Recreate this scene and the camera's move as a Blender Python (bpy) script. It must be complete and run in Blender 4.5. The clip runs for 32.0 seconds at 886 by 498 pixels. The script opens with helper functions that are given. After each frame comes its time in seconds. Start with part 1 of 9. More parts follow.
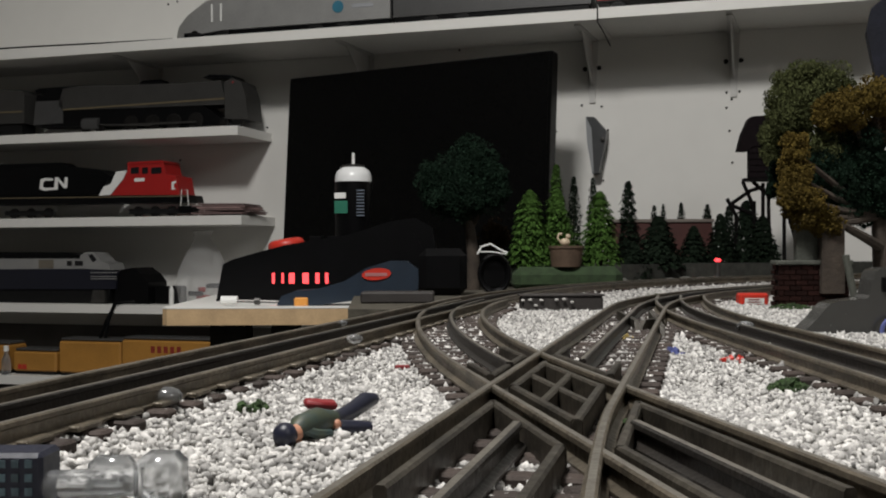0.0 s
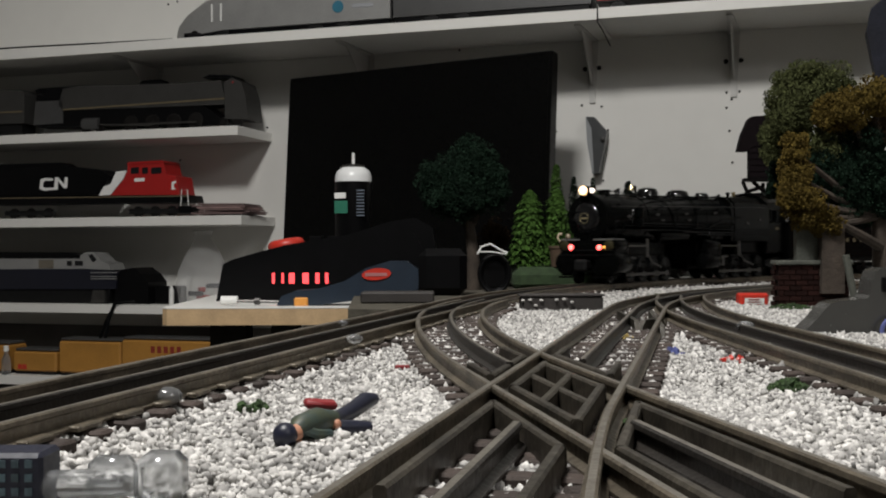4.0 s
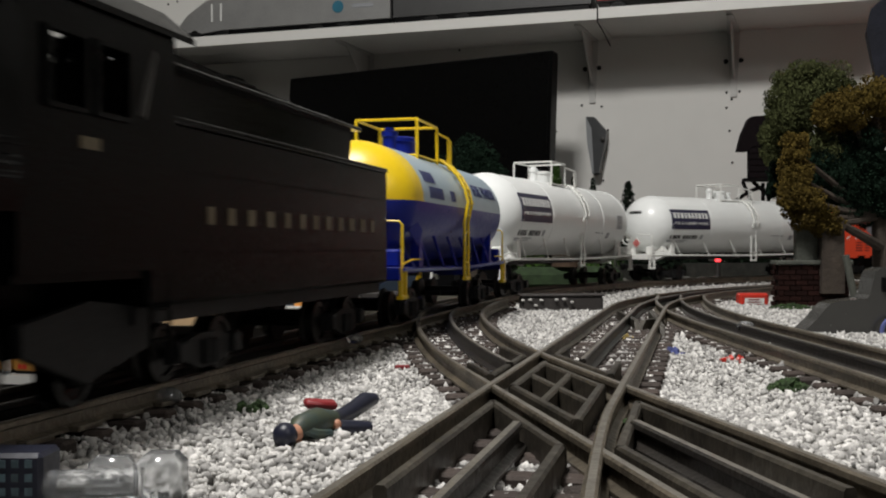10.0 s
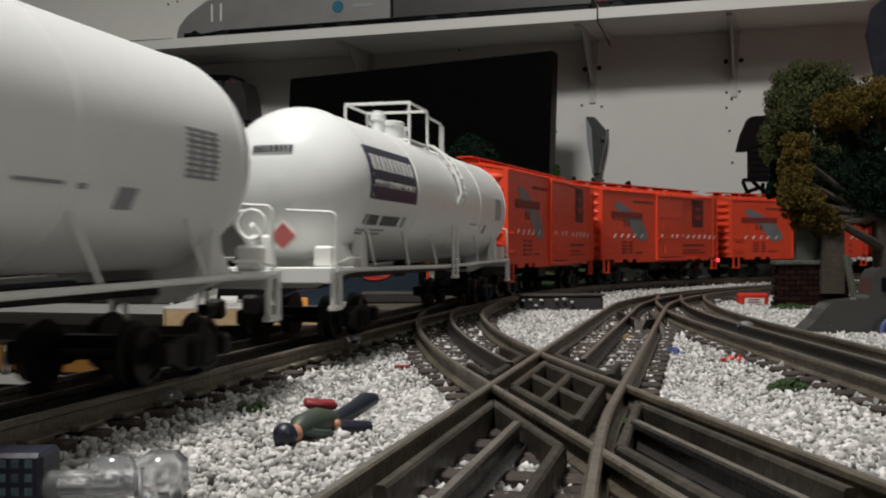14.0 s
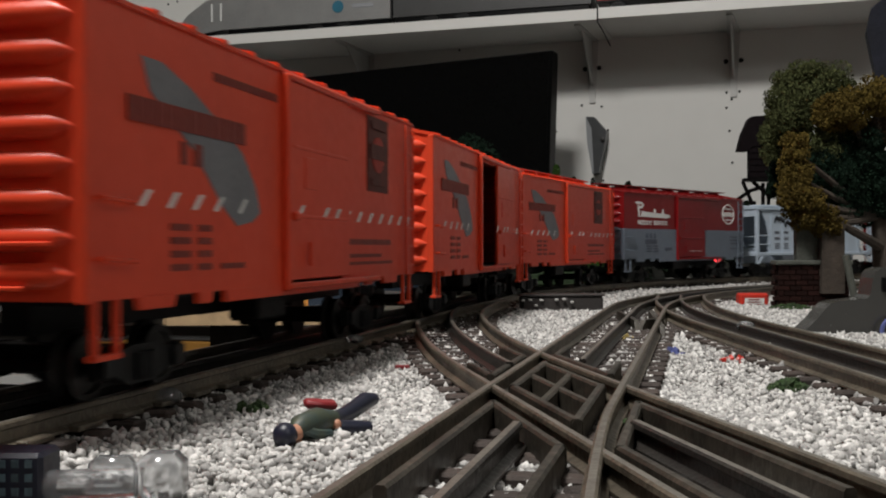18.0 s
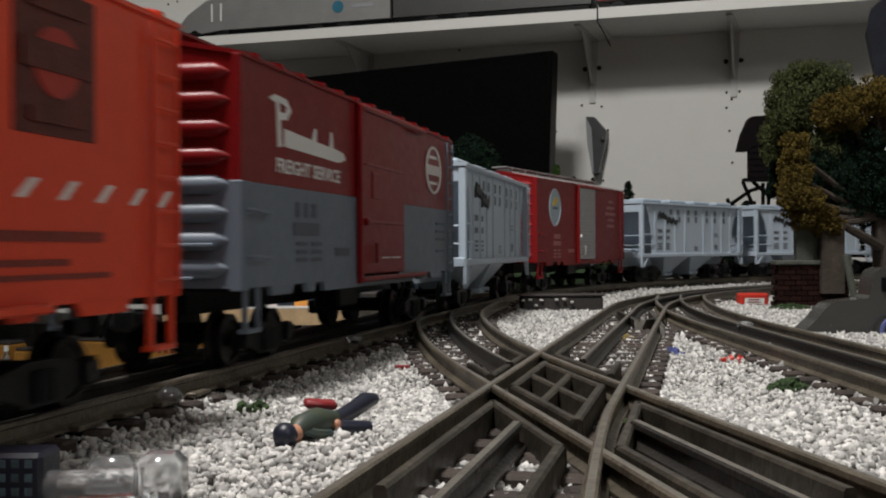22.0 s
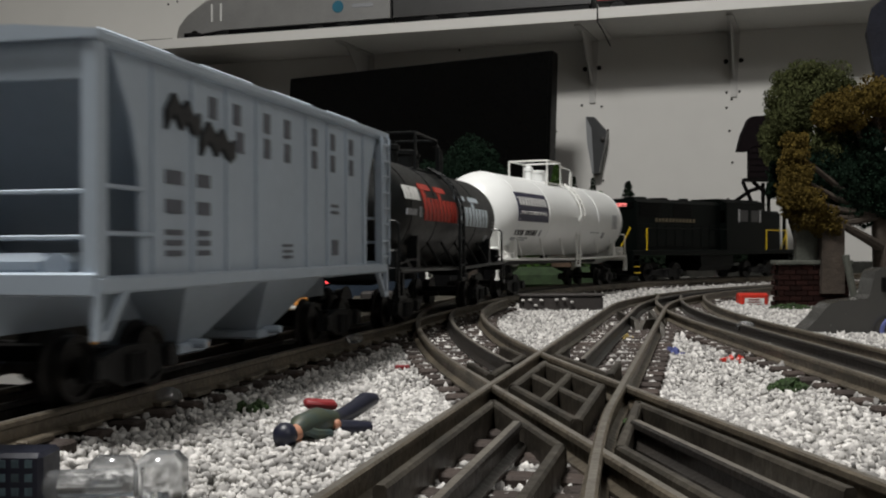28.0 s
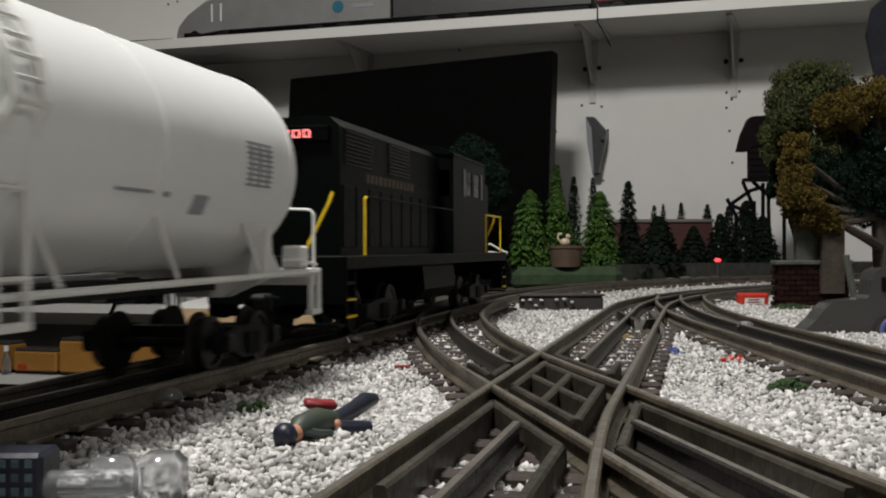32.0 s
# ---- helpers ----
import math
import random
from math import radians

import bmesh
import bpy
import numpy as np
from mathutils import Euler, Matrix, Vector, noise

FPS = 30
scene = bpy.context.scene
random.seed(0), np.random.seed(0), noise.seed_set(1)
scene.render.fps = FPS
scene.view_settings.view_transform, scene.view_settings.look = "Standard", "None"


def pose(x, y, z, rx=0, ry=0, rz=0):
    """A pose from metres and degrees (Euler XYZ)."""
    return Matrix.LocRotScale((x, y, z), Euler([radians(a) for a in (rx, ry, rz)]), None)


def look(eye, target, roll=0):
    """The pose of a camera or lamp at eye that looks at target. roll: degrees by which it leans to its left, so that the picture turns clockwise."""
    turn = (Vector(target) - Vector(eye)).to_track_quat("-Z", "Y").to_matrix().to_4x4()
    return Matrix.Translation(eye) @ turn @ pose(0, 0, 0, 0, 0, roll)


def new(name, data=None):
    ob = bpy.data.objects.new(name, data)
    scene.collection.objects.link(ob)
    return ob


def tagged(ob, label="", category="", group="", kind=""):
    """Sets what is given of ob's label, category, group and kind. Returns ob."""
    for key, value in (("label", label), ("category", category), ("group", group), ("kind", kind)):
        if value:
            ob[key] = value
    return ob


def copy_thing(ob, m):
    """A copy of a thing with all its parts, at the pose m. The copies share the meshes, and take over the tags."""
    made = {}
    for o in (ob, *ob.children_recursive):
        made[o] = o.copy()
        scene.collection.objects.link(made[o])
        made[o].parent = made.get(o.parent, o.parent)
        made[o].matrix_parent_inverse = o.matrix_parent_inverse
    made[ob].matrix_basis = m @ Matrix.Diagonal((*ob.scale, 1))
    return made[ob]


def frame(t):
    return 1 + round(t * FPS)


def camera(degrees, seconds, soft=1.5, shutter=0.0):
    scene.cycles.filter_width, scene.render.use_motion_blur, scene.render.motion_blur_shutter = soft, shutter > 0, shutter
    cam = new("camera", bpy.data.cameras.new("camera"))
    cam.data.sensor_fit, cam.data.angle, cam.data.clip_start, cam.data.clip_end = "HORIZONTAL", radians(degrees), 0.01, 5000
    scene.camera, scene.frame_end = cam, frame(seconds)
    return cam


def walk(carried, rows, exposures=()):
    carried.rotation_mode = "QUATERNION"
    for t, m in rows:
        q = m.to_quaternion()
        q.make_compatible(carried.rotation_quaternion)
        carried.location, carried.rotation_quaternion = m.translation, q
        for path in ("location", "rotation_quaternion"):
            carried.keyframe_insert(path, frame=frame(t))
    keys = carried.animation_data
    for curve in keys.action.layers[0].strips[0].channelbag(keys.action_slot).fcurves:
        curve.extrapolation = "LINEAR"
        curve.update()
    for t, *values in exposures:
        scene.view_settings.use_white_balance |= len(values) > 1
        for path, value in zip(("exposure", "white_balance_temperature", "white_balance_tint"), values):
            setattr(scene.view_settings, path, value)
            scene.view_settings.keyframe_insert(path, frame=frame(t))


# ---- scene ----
cam = camera(44.85, 32.0, soft=2.0, shutter=0.6)
EYE = (0.0, 0.0, 0.037)
VIEW = look(EYE, (0.0, 1.0, 0.037), -0.26)
walk(cam, [(0.0, VIEW), (32.0, VIEW)], exposures=[(0.0, 0.0), (8.0, 0.0), (9.0, -0.04), (11.0, -0.20), (13.0, -0.3), (14.6, -0.3), (16.4, -0.14), (25.0, -0.14), (28.0, -0.2), (29.5, -0.2), (31.0, -0.2), (32.0, -0.14)])

# ---- world and lamps ----
world = bpy.data.worlds.new("world")
scene.world = world
world.use_nodes = True
world.node_tree.nodes["Background"].inputs["Color"].default_value = (0.9, 0.95, 1.0, 1)
world.node_tree.nodes["Background"].inputs["Strength"].default_value = 0.005


def area_lamp(name, where, target, size, watts, colour):
    data = bpy.data.lights.new(name, "AREA")
    data.shape, data.size, data.energy, data.color = "DISK", size, watts, colour
    ob = new(name, data)
    ob.matrix_world = look(where, target)
    return ob


area_lamp("ceiling_lamp_light", (-0.28, 0.12, 1.32), (-0.1, 0.6, 0.0), 0.26, 27.5, (1.0, 0.98, 0.945))
# added fill for the room's bounced light; no lamp is known at this spot
area_lamp("room_lamp_light", (1.1, -1.0, 1.30), (0.1, 0.6, 0.2), 0.6, 6.0, (1.0, 0.985, 0.955))


# ---- materials ----
def mat(name, colour, rough=0.6, metal=0.0, var=0.15, scale=40.0, bump=0.0, bump_scale=300.0, spec=0.5, object_var=0.0,
        second=None, second_amount=0.5, emit=None, power=0.0, coat=0.0, island=0.0, alpha=1.0, transmission=0.0):
    """Principled material with two scales of colour variation and a fine relief."""
    m = bpy.data.materials.new(name)
    m.use_nodes = True
    nt = m.node_tree
    nodes, links = nt.nodes, nt.links
    bsdf = nodes["Principled BSDF"]
    bsdf.inputs["Roughness"].default_value = rough
    bsdf.inputs["Metallic"].default_value = metal
    bsdf.inputs["Specular IOR Level"].default_value = spec
    bsdf.inputs["Coat Weight"].default_value = coat
    bsdf.inputs["Transmission Weight"].default_value = transmission
    bsdf.inputs["Alpha"].default_value = alpha
    coords = nodes.new("ShaderNodeTexCoord")
    big = nodes.new("ShaderNodeTexNoise")
    big.inputs["Scale"].default_value, big.inputs["Detail"].default_value = scale, 6.0
    links.new(coords.outputs["Object"], big.inputs["Vector"])
    fine = nodes.new("ShaderNodeTexNoise")
    fine.inputs["Scale"].default_value, fine.inputs["Detail"].default_value = scale * 9.0, 4.0
    links.new(coords.outputs["Object"], fine.inputs["Vector"])
    mix = nodes.new("ShaderNodeMix")
    mix.data_type = "RGBA"
    c2 = second if second else tuple(max(0.0, c * (1.0 - 2.2 * var)) for c in colour)
    mix.inputs["A"].default_value = (*colour, 1)
    mix.inputs["B"].default_value = (*c2, 1)
    ramp = nodes.new("ShaderNodeMapRange")
    ramp.inputs["From Min"].default_value, ramp.inputs["From Max"].default_value = 0.35, 0.75
    ramp.inputs["To Max"].default_value = second_amount if second else 1.0
    add = nodes.new("ShaderNodeMath")
    add.operation = "MULTIPLY_ADD"
    add.inputs[1].default_value = 0.35
    links.new(fine.outputs["Fac"], add.inputs[0])
    low = nodes.new("ShaderNodeMath")
    low.operation = "MULTIPLY"
    low.inputs[1].default_value = 0.65
    links.new(big.outputs["Fac"], low.inputs[0])
    links.new(low.outputs[0], add.inputs[2])
    links.new(add.outputs[0], ramp.inputs["Value"])
    links.new(ramp.outputs["Result"], mix.inputs["Factor"])
    out = mix.outputs["Result"]
    if object_var or island:
        hsv = nodes.new("ShaderNodeHueSaturation")
        if island:
            info = nodes.new("ShaderNodeNewGeometry")
            rnd, amount = info.outputs["Random Per Island"], island
        else:
            info = nodes.new("ShaderNodeObjectInfo")
            rnd, amount = info.outputs["Random"], object_var
        val = nodes.new("ShaderNodeMapRange")
        val.inputs["To Min"].default_value, val.inputs["To Max"].default_value = 1.0 - amount, 1.0 + amount
        links.new(rnd, val.inputs["Value"])
        links.new(val.outputs["Result"], hsv.inputs["Value"])
        links.new(out, hsv.inputs["Color"])
        out = hsv.outputs["Color"]
    links.new(out, bsdf.inputs["Base Color"])
    rr = nodes.new("ShaderNodeMapRange")
    rr.inputs["To Min"].default_value, rr.inputs["To Max"].default_value = max(0.03, rough - 0.12), min(1.0, rough + 0.12)
    links.new(fine.outputs["Fac"], rr.inputs["Value"])
    links.new(rr.outputs["Result"], bsdf.inputs["Roughness"])
    if bump:
        grain = nodes.new("ShaderNodeTexNoise")
        grain.inputs["Scale"].default_value, grain.inputs["Detail"].default_value = bump_scale, 5.0
        links.new(coords.outputs["Object"], grain.inputs["Vector"])
        b = nodes.new("ShaderNodeBump")
        b.inputs["Strength"].default_value, b.inputs["Distance"].default_value = bump, 0.001
        links.new(grain.outputs["Fac"], b.inputs["Height"])
        links.new(b.outputs["Normal"], bsdf.inputs["Normal"])
    if emit:
        bsdf.inputs["Emission Color"].default_value = (*emit, 1)
        bsdf.inputs["Emission Strength"].default_value = power
    return m


# ---- mesh building ----
class Shape:
    """Collects faces for one mesh."""

    def __init__(self):
        self.v, self.f = [], []

    def add(self, verts, faces):
        n = len(self.v)
        self.v.extend(tuple(p) for p in verts)
        self.f.extend(tuple(i + n for i in q) for q in faces)
        return self

    def box(self, x0, x1, y0, y1, z0, z1, c=0.0, m=None):
        if x0 > x1: x0, x1 = x1, x0
        if y0 > y1: y0, y1 = y1, y0
        if z0 > z1: z0, z1 = z1, z0
        if c <= 0:
            vs = [(x, y, z) for x in (x0, x1) for y in (y0, y1) for z in (z0, z1)]
            fs = [(0, 1, 3, 2), (4, 6, 7, 5), (0, 4, 5, 1), (2, 3, 7, 6), (0, 2, 6, 4), (1, 5, 7, 3)]
        else:
            c = min(c, (x1 - x0) * 0.45, (y1 - y0) * 0.45, (z1 - z0) * 0.45)
            vs, ids = [], {}
            for i, x in enumerate((x0, x1)):
                for j, y in enumerate((y0, y1)):
                    for k, z in enumerate((z0, z1)):
                        dx, dy, dz = (c, -c)[i], (c, -c)[j], (c, -c)[k]
                        for a, p in enumerate(((x, y + dy, z + dz), (x + dx, y, z + dz), (x + dx, y + dy, z))):
                            ids[i, j, k, a] = len(vs)
                            vs.append(p)
            fs = []
            for a in range(3):
                for s in (0, 1):
                    q = []
                    for u, w in ((0, 0), (1, 0), (1, 1), (0, 1)):
                        key = [0, 0, 0]
                        key[a], key[(a + 1) % 3], key[(a + 2) % 3] = s, u, w
                        q.append(ids[key[0], key[1], key[2], a])
                    fs.append(tuple(q) if s else tuple(reversed(q)))
            for a in range(3):
                b, d = (a + 1) % 3, (a + 2) % 3
                for s in (0, 1):
                    for u in (0, 1):
                        k0, k1 = [0, 0, 0], [0, 0, 0]
                        k0[b], k0[d], k1[b], k1[d] = s, u, s, u
                        k0[a], k1[a] = 0, 1
                        q = (ids[(*k0, b)], ids[(*k1, b)], ids[(*k1, d)], ids[(*k0, d)])
                        fs.append(q if (s ^ u) else tuple(reversed(q)))
            for i in (0, 1):
                for j in (0, 1):
                    for k in (0, 1):
                        q = (ids[i, j, k, 0], ids[i, j, k, 1], ids[i, j, k, 2])
                        fs.append(q if (i + j + k) % 2 else tuple(reversed(q)))
        if m is not None:
            vs = [m @ Vector(p) for p in vs]
        return self.add(vs, fs)

    def tube(self, pts, r, seg=8, closed=False, caps=True):
        pts = [Vector(p) for p in pts]
        n = len(pts)
        rs = r if isinstance(r, (list, tuple)) else [r] * n
        ref = None
        rings = []
        for i, p in enumerate(pts):
            if closed:
                d = pts[(i + 1) % n] - pts[i - 1]
            else:
                d = pts[min(i + 1, n - 1)] - pts[max(i - 1, 0)]
            d = d.normalized() if d.length > 1e-9 else Vector((0, 0, 1))
            if ref is None:
                ref = Vector((0, 0, 1)) if abs(d.z) < 0.9 else Vector((1, 0, 0))
            u = (ref - d * ref.dot(d)).normalized()
            w = d.cross(u)
            ref = u
            rings.append([p + (u * math.cos(2 * math.pi * k / seg) + w * math.sin(2 * math.pi * k / seg)) * rs[i] for k in range(seg)])
        vs = [p for ring in rings for p in ring]
        fs = []
        for i in range(n if closed else n - 1):
            for k in range(seg):
                a, b = i * seg, ((i + 1) % n) * seg
                fs.append((a + k, a + (k + 1) % seg, b + (k + 1) % seg, b + k))
        if caps and not closed:
            fs.append(tuple(reversed(range(seg))))
            fs.append(tuple((n - 1) * seg + k for k in range(seg)))
        return self.add(vs, fs)

    def cyl(self, p0, p1, r, seg=16, r1=None):
        return self.tube([p0, p1], [r, r if r1 is None else r1], seg)

    def lathe(self, profile, seg=24, m=None):
        """Profile of (radius, height) turned round the z axis, moved by m."""
        vs, fs = [], []
        n = len(profile)
        for r, z in profile:
            for k in range(seg):
                a = 2 * math.pi * k / seg
                vs.append(Vector((max(r, 1e-5) * math.cos(a), max(r, 1e-5) * math.sin(a), z)))
        for i in range(n - 1):
            for k in range(seg):
                fs.append((i * seg + k, i * seg + (k + 1) % seg, (i + 1) * seg + (k + 1) % seg, (i + 1) * seg + k))
        fs.append(tuple(reversed(range(seg))))
        fs.append(tuple((n - 1) * seg + k for k in range(seg)))
        if m is not None:
            vs = [m @ p for p in vs]
        return self.add(vs, fs)

    def prism(self, outline, axis, a0, a1):
        """A flat outline (list of 2D points) pushed along an axis: 'x' uses (y, z), 'y' uses (x, z), 'z' uses (x, y)."""
        def at(p, a):
            return {"x": (a, p[0], p[1]), "y": (p[0], a, p[1]), "z": (p[0], p[1], a)}[axis]
        n = len(outline)
        vs = [at(p, a0) for p in outline] + [at(p, a1) for p in outline]
        area = sum(outline[i][0] * outline[(i + 1) % n][1] - outline[(i + 1) % n][0] * outline[i][1] for i in range(n))
        flip = (area > 0) ^ (a1 < a0) ^ (axis == "y")
        base, top = tuple(range(n)), tuple(range(n, 2 * n))
        sides = [(i, (i + 1) % n, n + (i + 1) % n, n + i) for i in range(n)]
        if flip:
            fs = [tuple(reversed(base)), top] + sides
        else:
            fs = [base, tuple(reversed(top))] + [tuple(reversed(q)) for q in sides]
        return self.add(vs, fs)

    def moved(self, m):
        self.v = [tuple(m @ Vector(p)) for p in self.v]
        return self

    def join(self, other, m=None):
        return self.add([m @ Vector(p) for p in other.v] if m is not None else other.v, other.f)

    def mesh(self, name, material, smooth=False):
        me = bpy.data.meshes.new(name)
        me.from_pydata(self.v, [], self.f)
        if material is not None:
            me.materials.append(material)
        if smooth:
            me.shade_smooth()
            me.set_sharp_from_angle(angle=radians(38))
        me.update()
        return me


def thing(name, label, category, group="", kind="", where=None):
    ob = new(name)
    ob.empty_display_size = 0.02
    if where is not None:
        ob.matrix_world = where
    return tagged(ob, label, category, group, kind)


def part(name, shape, material, parent, label="", smooth=False):
    me = shape if isinstance(shape, bpy.types.Mesh) else shape.mesh(name, material, smooth)
    ob = new(name, me)
    ob.parent = parent
    if label:
        tagged(ob, label)
    return ob


def solid(name, shape, material, label, category, group="", kind="", where=None, smooth=False):
    ob = new(name, shape.mesh(name, material, smooth))
    if where is not None:
        ob.matrix_world = where
    return tagged(ob, label, category, group, kind)


def text_mesh(words, size, material, depth=0.0002, m=None, width=None, bold=0.0):
    """The words as a mesh in the xy plane, centred; scaled to a width where one is given."""
    curve = bpy.data.curves.new("words", "FONT")
    curve.body, curve.size, curve.extrude = words, size, depth
    curve.align_x, curve.align_y, curve.offset = "CENTER", "CENTER", bold
    curve.resolution_u = 2
    ob = bpy.data.objects.new("words", curve)
    scene.collection.objects.link(ob)
    bpy.context.view_layer.update()
    me = bpy.data.meshes.new_from_object(ob.evaluated_get(bpy.context.evaluated_depsgraph_get()))
    bpy.data.objects.remove(ob)
    bpy.data.curves.remove(curve)
    if width and len(me.vertices):
        xs = [v.co.x for v in me.vertices]
        k = width / (max(xs) - min(xs))
        me.transform(Matrix.Diagonal((k, 1, 1, 1)))
    if m is not None:
        me.transform(m)
    me.materials.clear()
    me.materials.append(material)
    return me


# ---- the track plan ----
HEAD = radians(76.52)          # heading of the straights
X0, Y1, RAD = -0.1695, 0.8054, 1.0365
HALF = 0.55                     # the straight runs on behind the viewer
GAUGE = 0.0355                  # centre to centre of the running rails


def loop_point(s):
    """Place and heading on the main oval, s metres up the line from y = 0."""
    straight = Y1 / math.sin(HEAD)
    start = -HALF
    run = straight - start
    bend = math.pi * RAD
    total = 2 * (run + bend)
    u = (s - start) % total
    a = HEAD
    p = Vector((X0 + start * math.cos(a), start * math.sin(a)))
    for length, curved in ((run, 0), (bend, 1), (run, 0), (bend, 1)):
        d = min(u, length)
        if curved:
            b = a - d / RAD
            p = p + Vector((RAD * (math.sin(a) - math.sin(b)), RAD * (math.cos(b) - math.cos(a))))
            a = b
        else:
            p = p + Vector((math.cos(a), math.sin(a))) * d
        u -= d
        if u <= 1e-9:
            break
    return p, a



# distance come by the time, and the places along the train
TIMES = ((0.0, -3.9048), (3.0, -3.2536), (6.0, -2.5984), (6.6, -2.4748), (7.5, -2.2955), (8.0, -2.1844), (9.0, -1.9595), (10.3, -1.6770), (11.5, -1.4220), (13.0, -1.1058), (14.5, -0.7896), (16.6, -0.3290), (18.0, -0.0140), (19.0, 0.2106), (20.0, 0.4222), (21.0, 0.6327), (22.0, 0.8438), (23.0, 1.0601), (24.0, 1.2654), (25.0, 1.4749), (28.0, 2.0894), (29.3, 2.3329), (31.3, 2.7371), (32.0, 2.8821))


def travelled(t):
    """How far the train has come along the line, from its place at 18 s."""
    ts = [r[0] for r in TIMES]
    ss = [r[1] for r in TIMES]
    i = max(0, min(len(ts) - 2, sum(1 for q in ts if q <= t) - 1))
    def slope(j):
        a, b = max(0, j - 1), min(len(ts) - 1, j + 1)
        return (ss[b] - ss[a]) / (ts[b] - ts[a])
    h = ts[i + 1] - ts[i]
    u = (t - ts[i]) / h
    return ((2 * u ** 3 - 3 * u ** 2 + 1) * ss[i] + (u ** 3 - 2 * u ** 2 + u) * h * slope(i)
            + (3 * u ** 2 - 2 * u ** 3) * ss[i + 1] + (u ** 3 - u ** 2) * h * slope(i + 1))


def car_pose(s, base):
    """The pose of a car whose middle is s up the line and whose trucks stand base apart; its front points down the line."""
    f, r = loop_point(s - base / 2)[0], loop_point(s + base / 2)[0]
    d = f - r
    mid = (f + r) / 2
    return pose(mid.x, mid.y, 0.0, 0, 0, math.degrees(math.atan2(d.y, d.x)))


# ---- palette ----
M_WALL = mat("painted_wall", (0.72, 0.71, 0.68), 0.75, var=0.03, scale=3.0, bump=0.05, bump_scale=400)
M_SHELF = mat("white_laminate", (0.74, 0.73, 0.70), 0.45, var=0.03, scale=8.0)
M_DARKROOM = mat("dark_carpet", (0.06, 0.055, 0.05), 0.9, var=0.2, scale=20)
M_BLACK = mat("black_plastic", (0.0035, 0.0035, 0.004), 0.36, spec=0.14, var=0.2, scale=60)
M_SCREEN = mat("dark_screen", (0.002, 0.002, 0.002), 0.3, var=0.1, spec=0.15)
M_RAIL = mat("weathered_rail", (0.185, 0.155, 0.115), 0.42, metal=0.45, var=0.2, scale=48, second=(0.022, 0.019, 0.015), second_amount=1.0, bump=0.4, bump_scale=450)
M_WORN = mat("worn_rail_head", (0.30, 0.275, 0.235), 0.34, metal=0.6, var=0.3, scale=60, second=(0.06, 0.05, 0.04), second_amount=0.9, bump=0.2, bump_scale=500)
M_CENTRE = mat("blackened_centre_rail", (0.022, 0.020, 0.019), 0.40, metal=0.35, var=0.25, scale=70, second=(0.055, 0.045, 0.034), second_amount=0.5, bump=0.3, bump_scale=500)
M_TIE = mat("brown_tie", (0.048, 0.034, 0.028), 0.8, var=0.25, scale=90, bump=0.4, bump_scale=700, object_var=0.35)
# darker than the stones, so that shade in their gaps is in the bed's colour
M_GROUND = mat("ballast_bed", (0.34, 0.33, 0.31), 0.95, var=0.3, scale=150, bump=0.9, bump_scale=260, second=(0.12, 0.115, 0.10), second_amount=0.7)
M_STONE = mat("white_gravel", (0.53, 0.515, 0.495), 0.85, var=0.18, scale=200, island=0.58, bump=0.3, bump_scale=900)
M_MDF = mat("bare_chipboard", (0.52, 0.36, 0.20), 0.8, var=0.15, scale=60, bump=0.3, bump_scale=500)
M_GREENMAT = mat("grass_mat", (0.034, 0.062, 0.024), 0.95, var=0.3, scale=120, bump=0.8, bump_scale=600)

# ---- the room ----
YAW = radians(17.3)
WN = Vector((math.sin(YAW), math.cos(YAW)))       # into the wall
WR = Vector((math.cos(YAW), -math.sin(YAW)))      # along the wall to the right
WALL = 1.888


def on_wall(x, c):
    """The point of the line at distance c (towards the wall) that lies on the ray whose x over y is x."""
    y = c / (WN.x * x + WN.y)
    return Vector((x * y, y))


def ray(px):
    return (px - 784.0) / 1900.0


def wall_frame(c, u=0.0, z=0.0):
    """A frame with x along the wall to the right, y into the wall, its origin at distance c, u along."""
    p = WN * c + WR * u
    return Matrix(((WR.x, WN.x, 0, p.x), (WR.y, WN.y, 0, p.y), (0, 0, 1, z), (0, 0, 0, 1)))


def along(px, c):
    return on_wall(ray(px), c).dot(WR)


def height(py, px, c):
    return 0.037 + (441.0 + (784.0 - px) * 0.0045 - py) / 1900.0 * on_wall(ray(px), c).y


LOW, HIGH = -0.85, 1.6
solid("wall_north", Shape().box(-3.2, 3.2, 0, 0.1, LOW, HIGH), M_WALL, "plain off-white painted wall with screw holes", "wall", kind="structure", where=wall_frame(WALL))
solid("wall_east", Shape().box(3.2, 3.3, -5.2, 0.0, LOW, HIGH), M_WALL, "plain off-white painted wall", "wall", kind="structure", where=wall_frame(WALL))
solid("wall_west", Shape().box(-3.3, -3.2, -5.2, 0.0, LOW, HIGH), M_WALL, "plain off-white painted wall", "wall", kind="structure", where=wall_frame(WALL))
solid("wall_south", Shape().box(-3.2, 3.2, -5.3, -5.2, LOW, HIGH), M_WALL, "plain off-white painted wall", "wall", kind="structure", where=wall_frame(WALL))
solid("ceiling", Shape().box(-3.3, 3.3, -5.3, 0.1, HIGH, HIGH + 0.1), M_WALL, "plain white ceiling", "ceiling", kind="structure", where=wall_frame(WALL))
solid("floor", Shape().box(-3.3, 3.3, -5.3, 0.1, LOW - 0.1, LOW), M_DARKROOM, "dark carpeted floor", "floor", kind="structure", where=wall_frame(WALL))

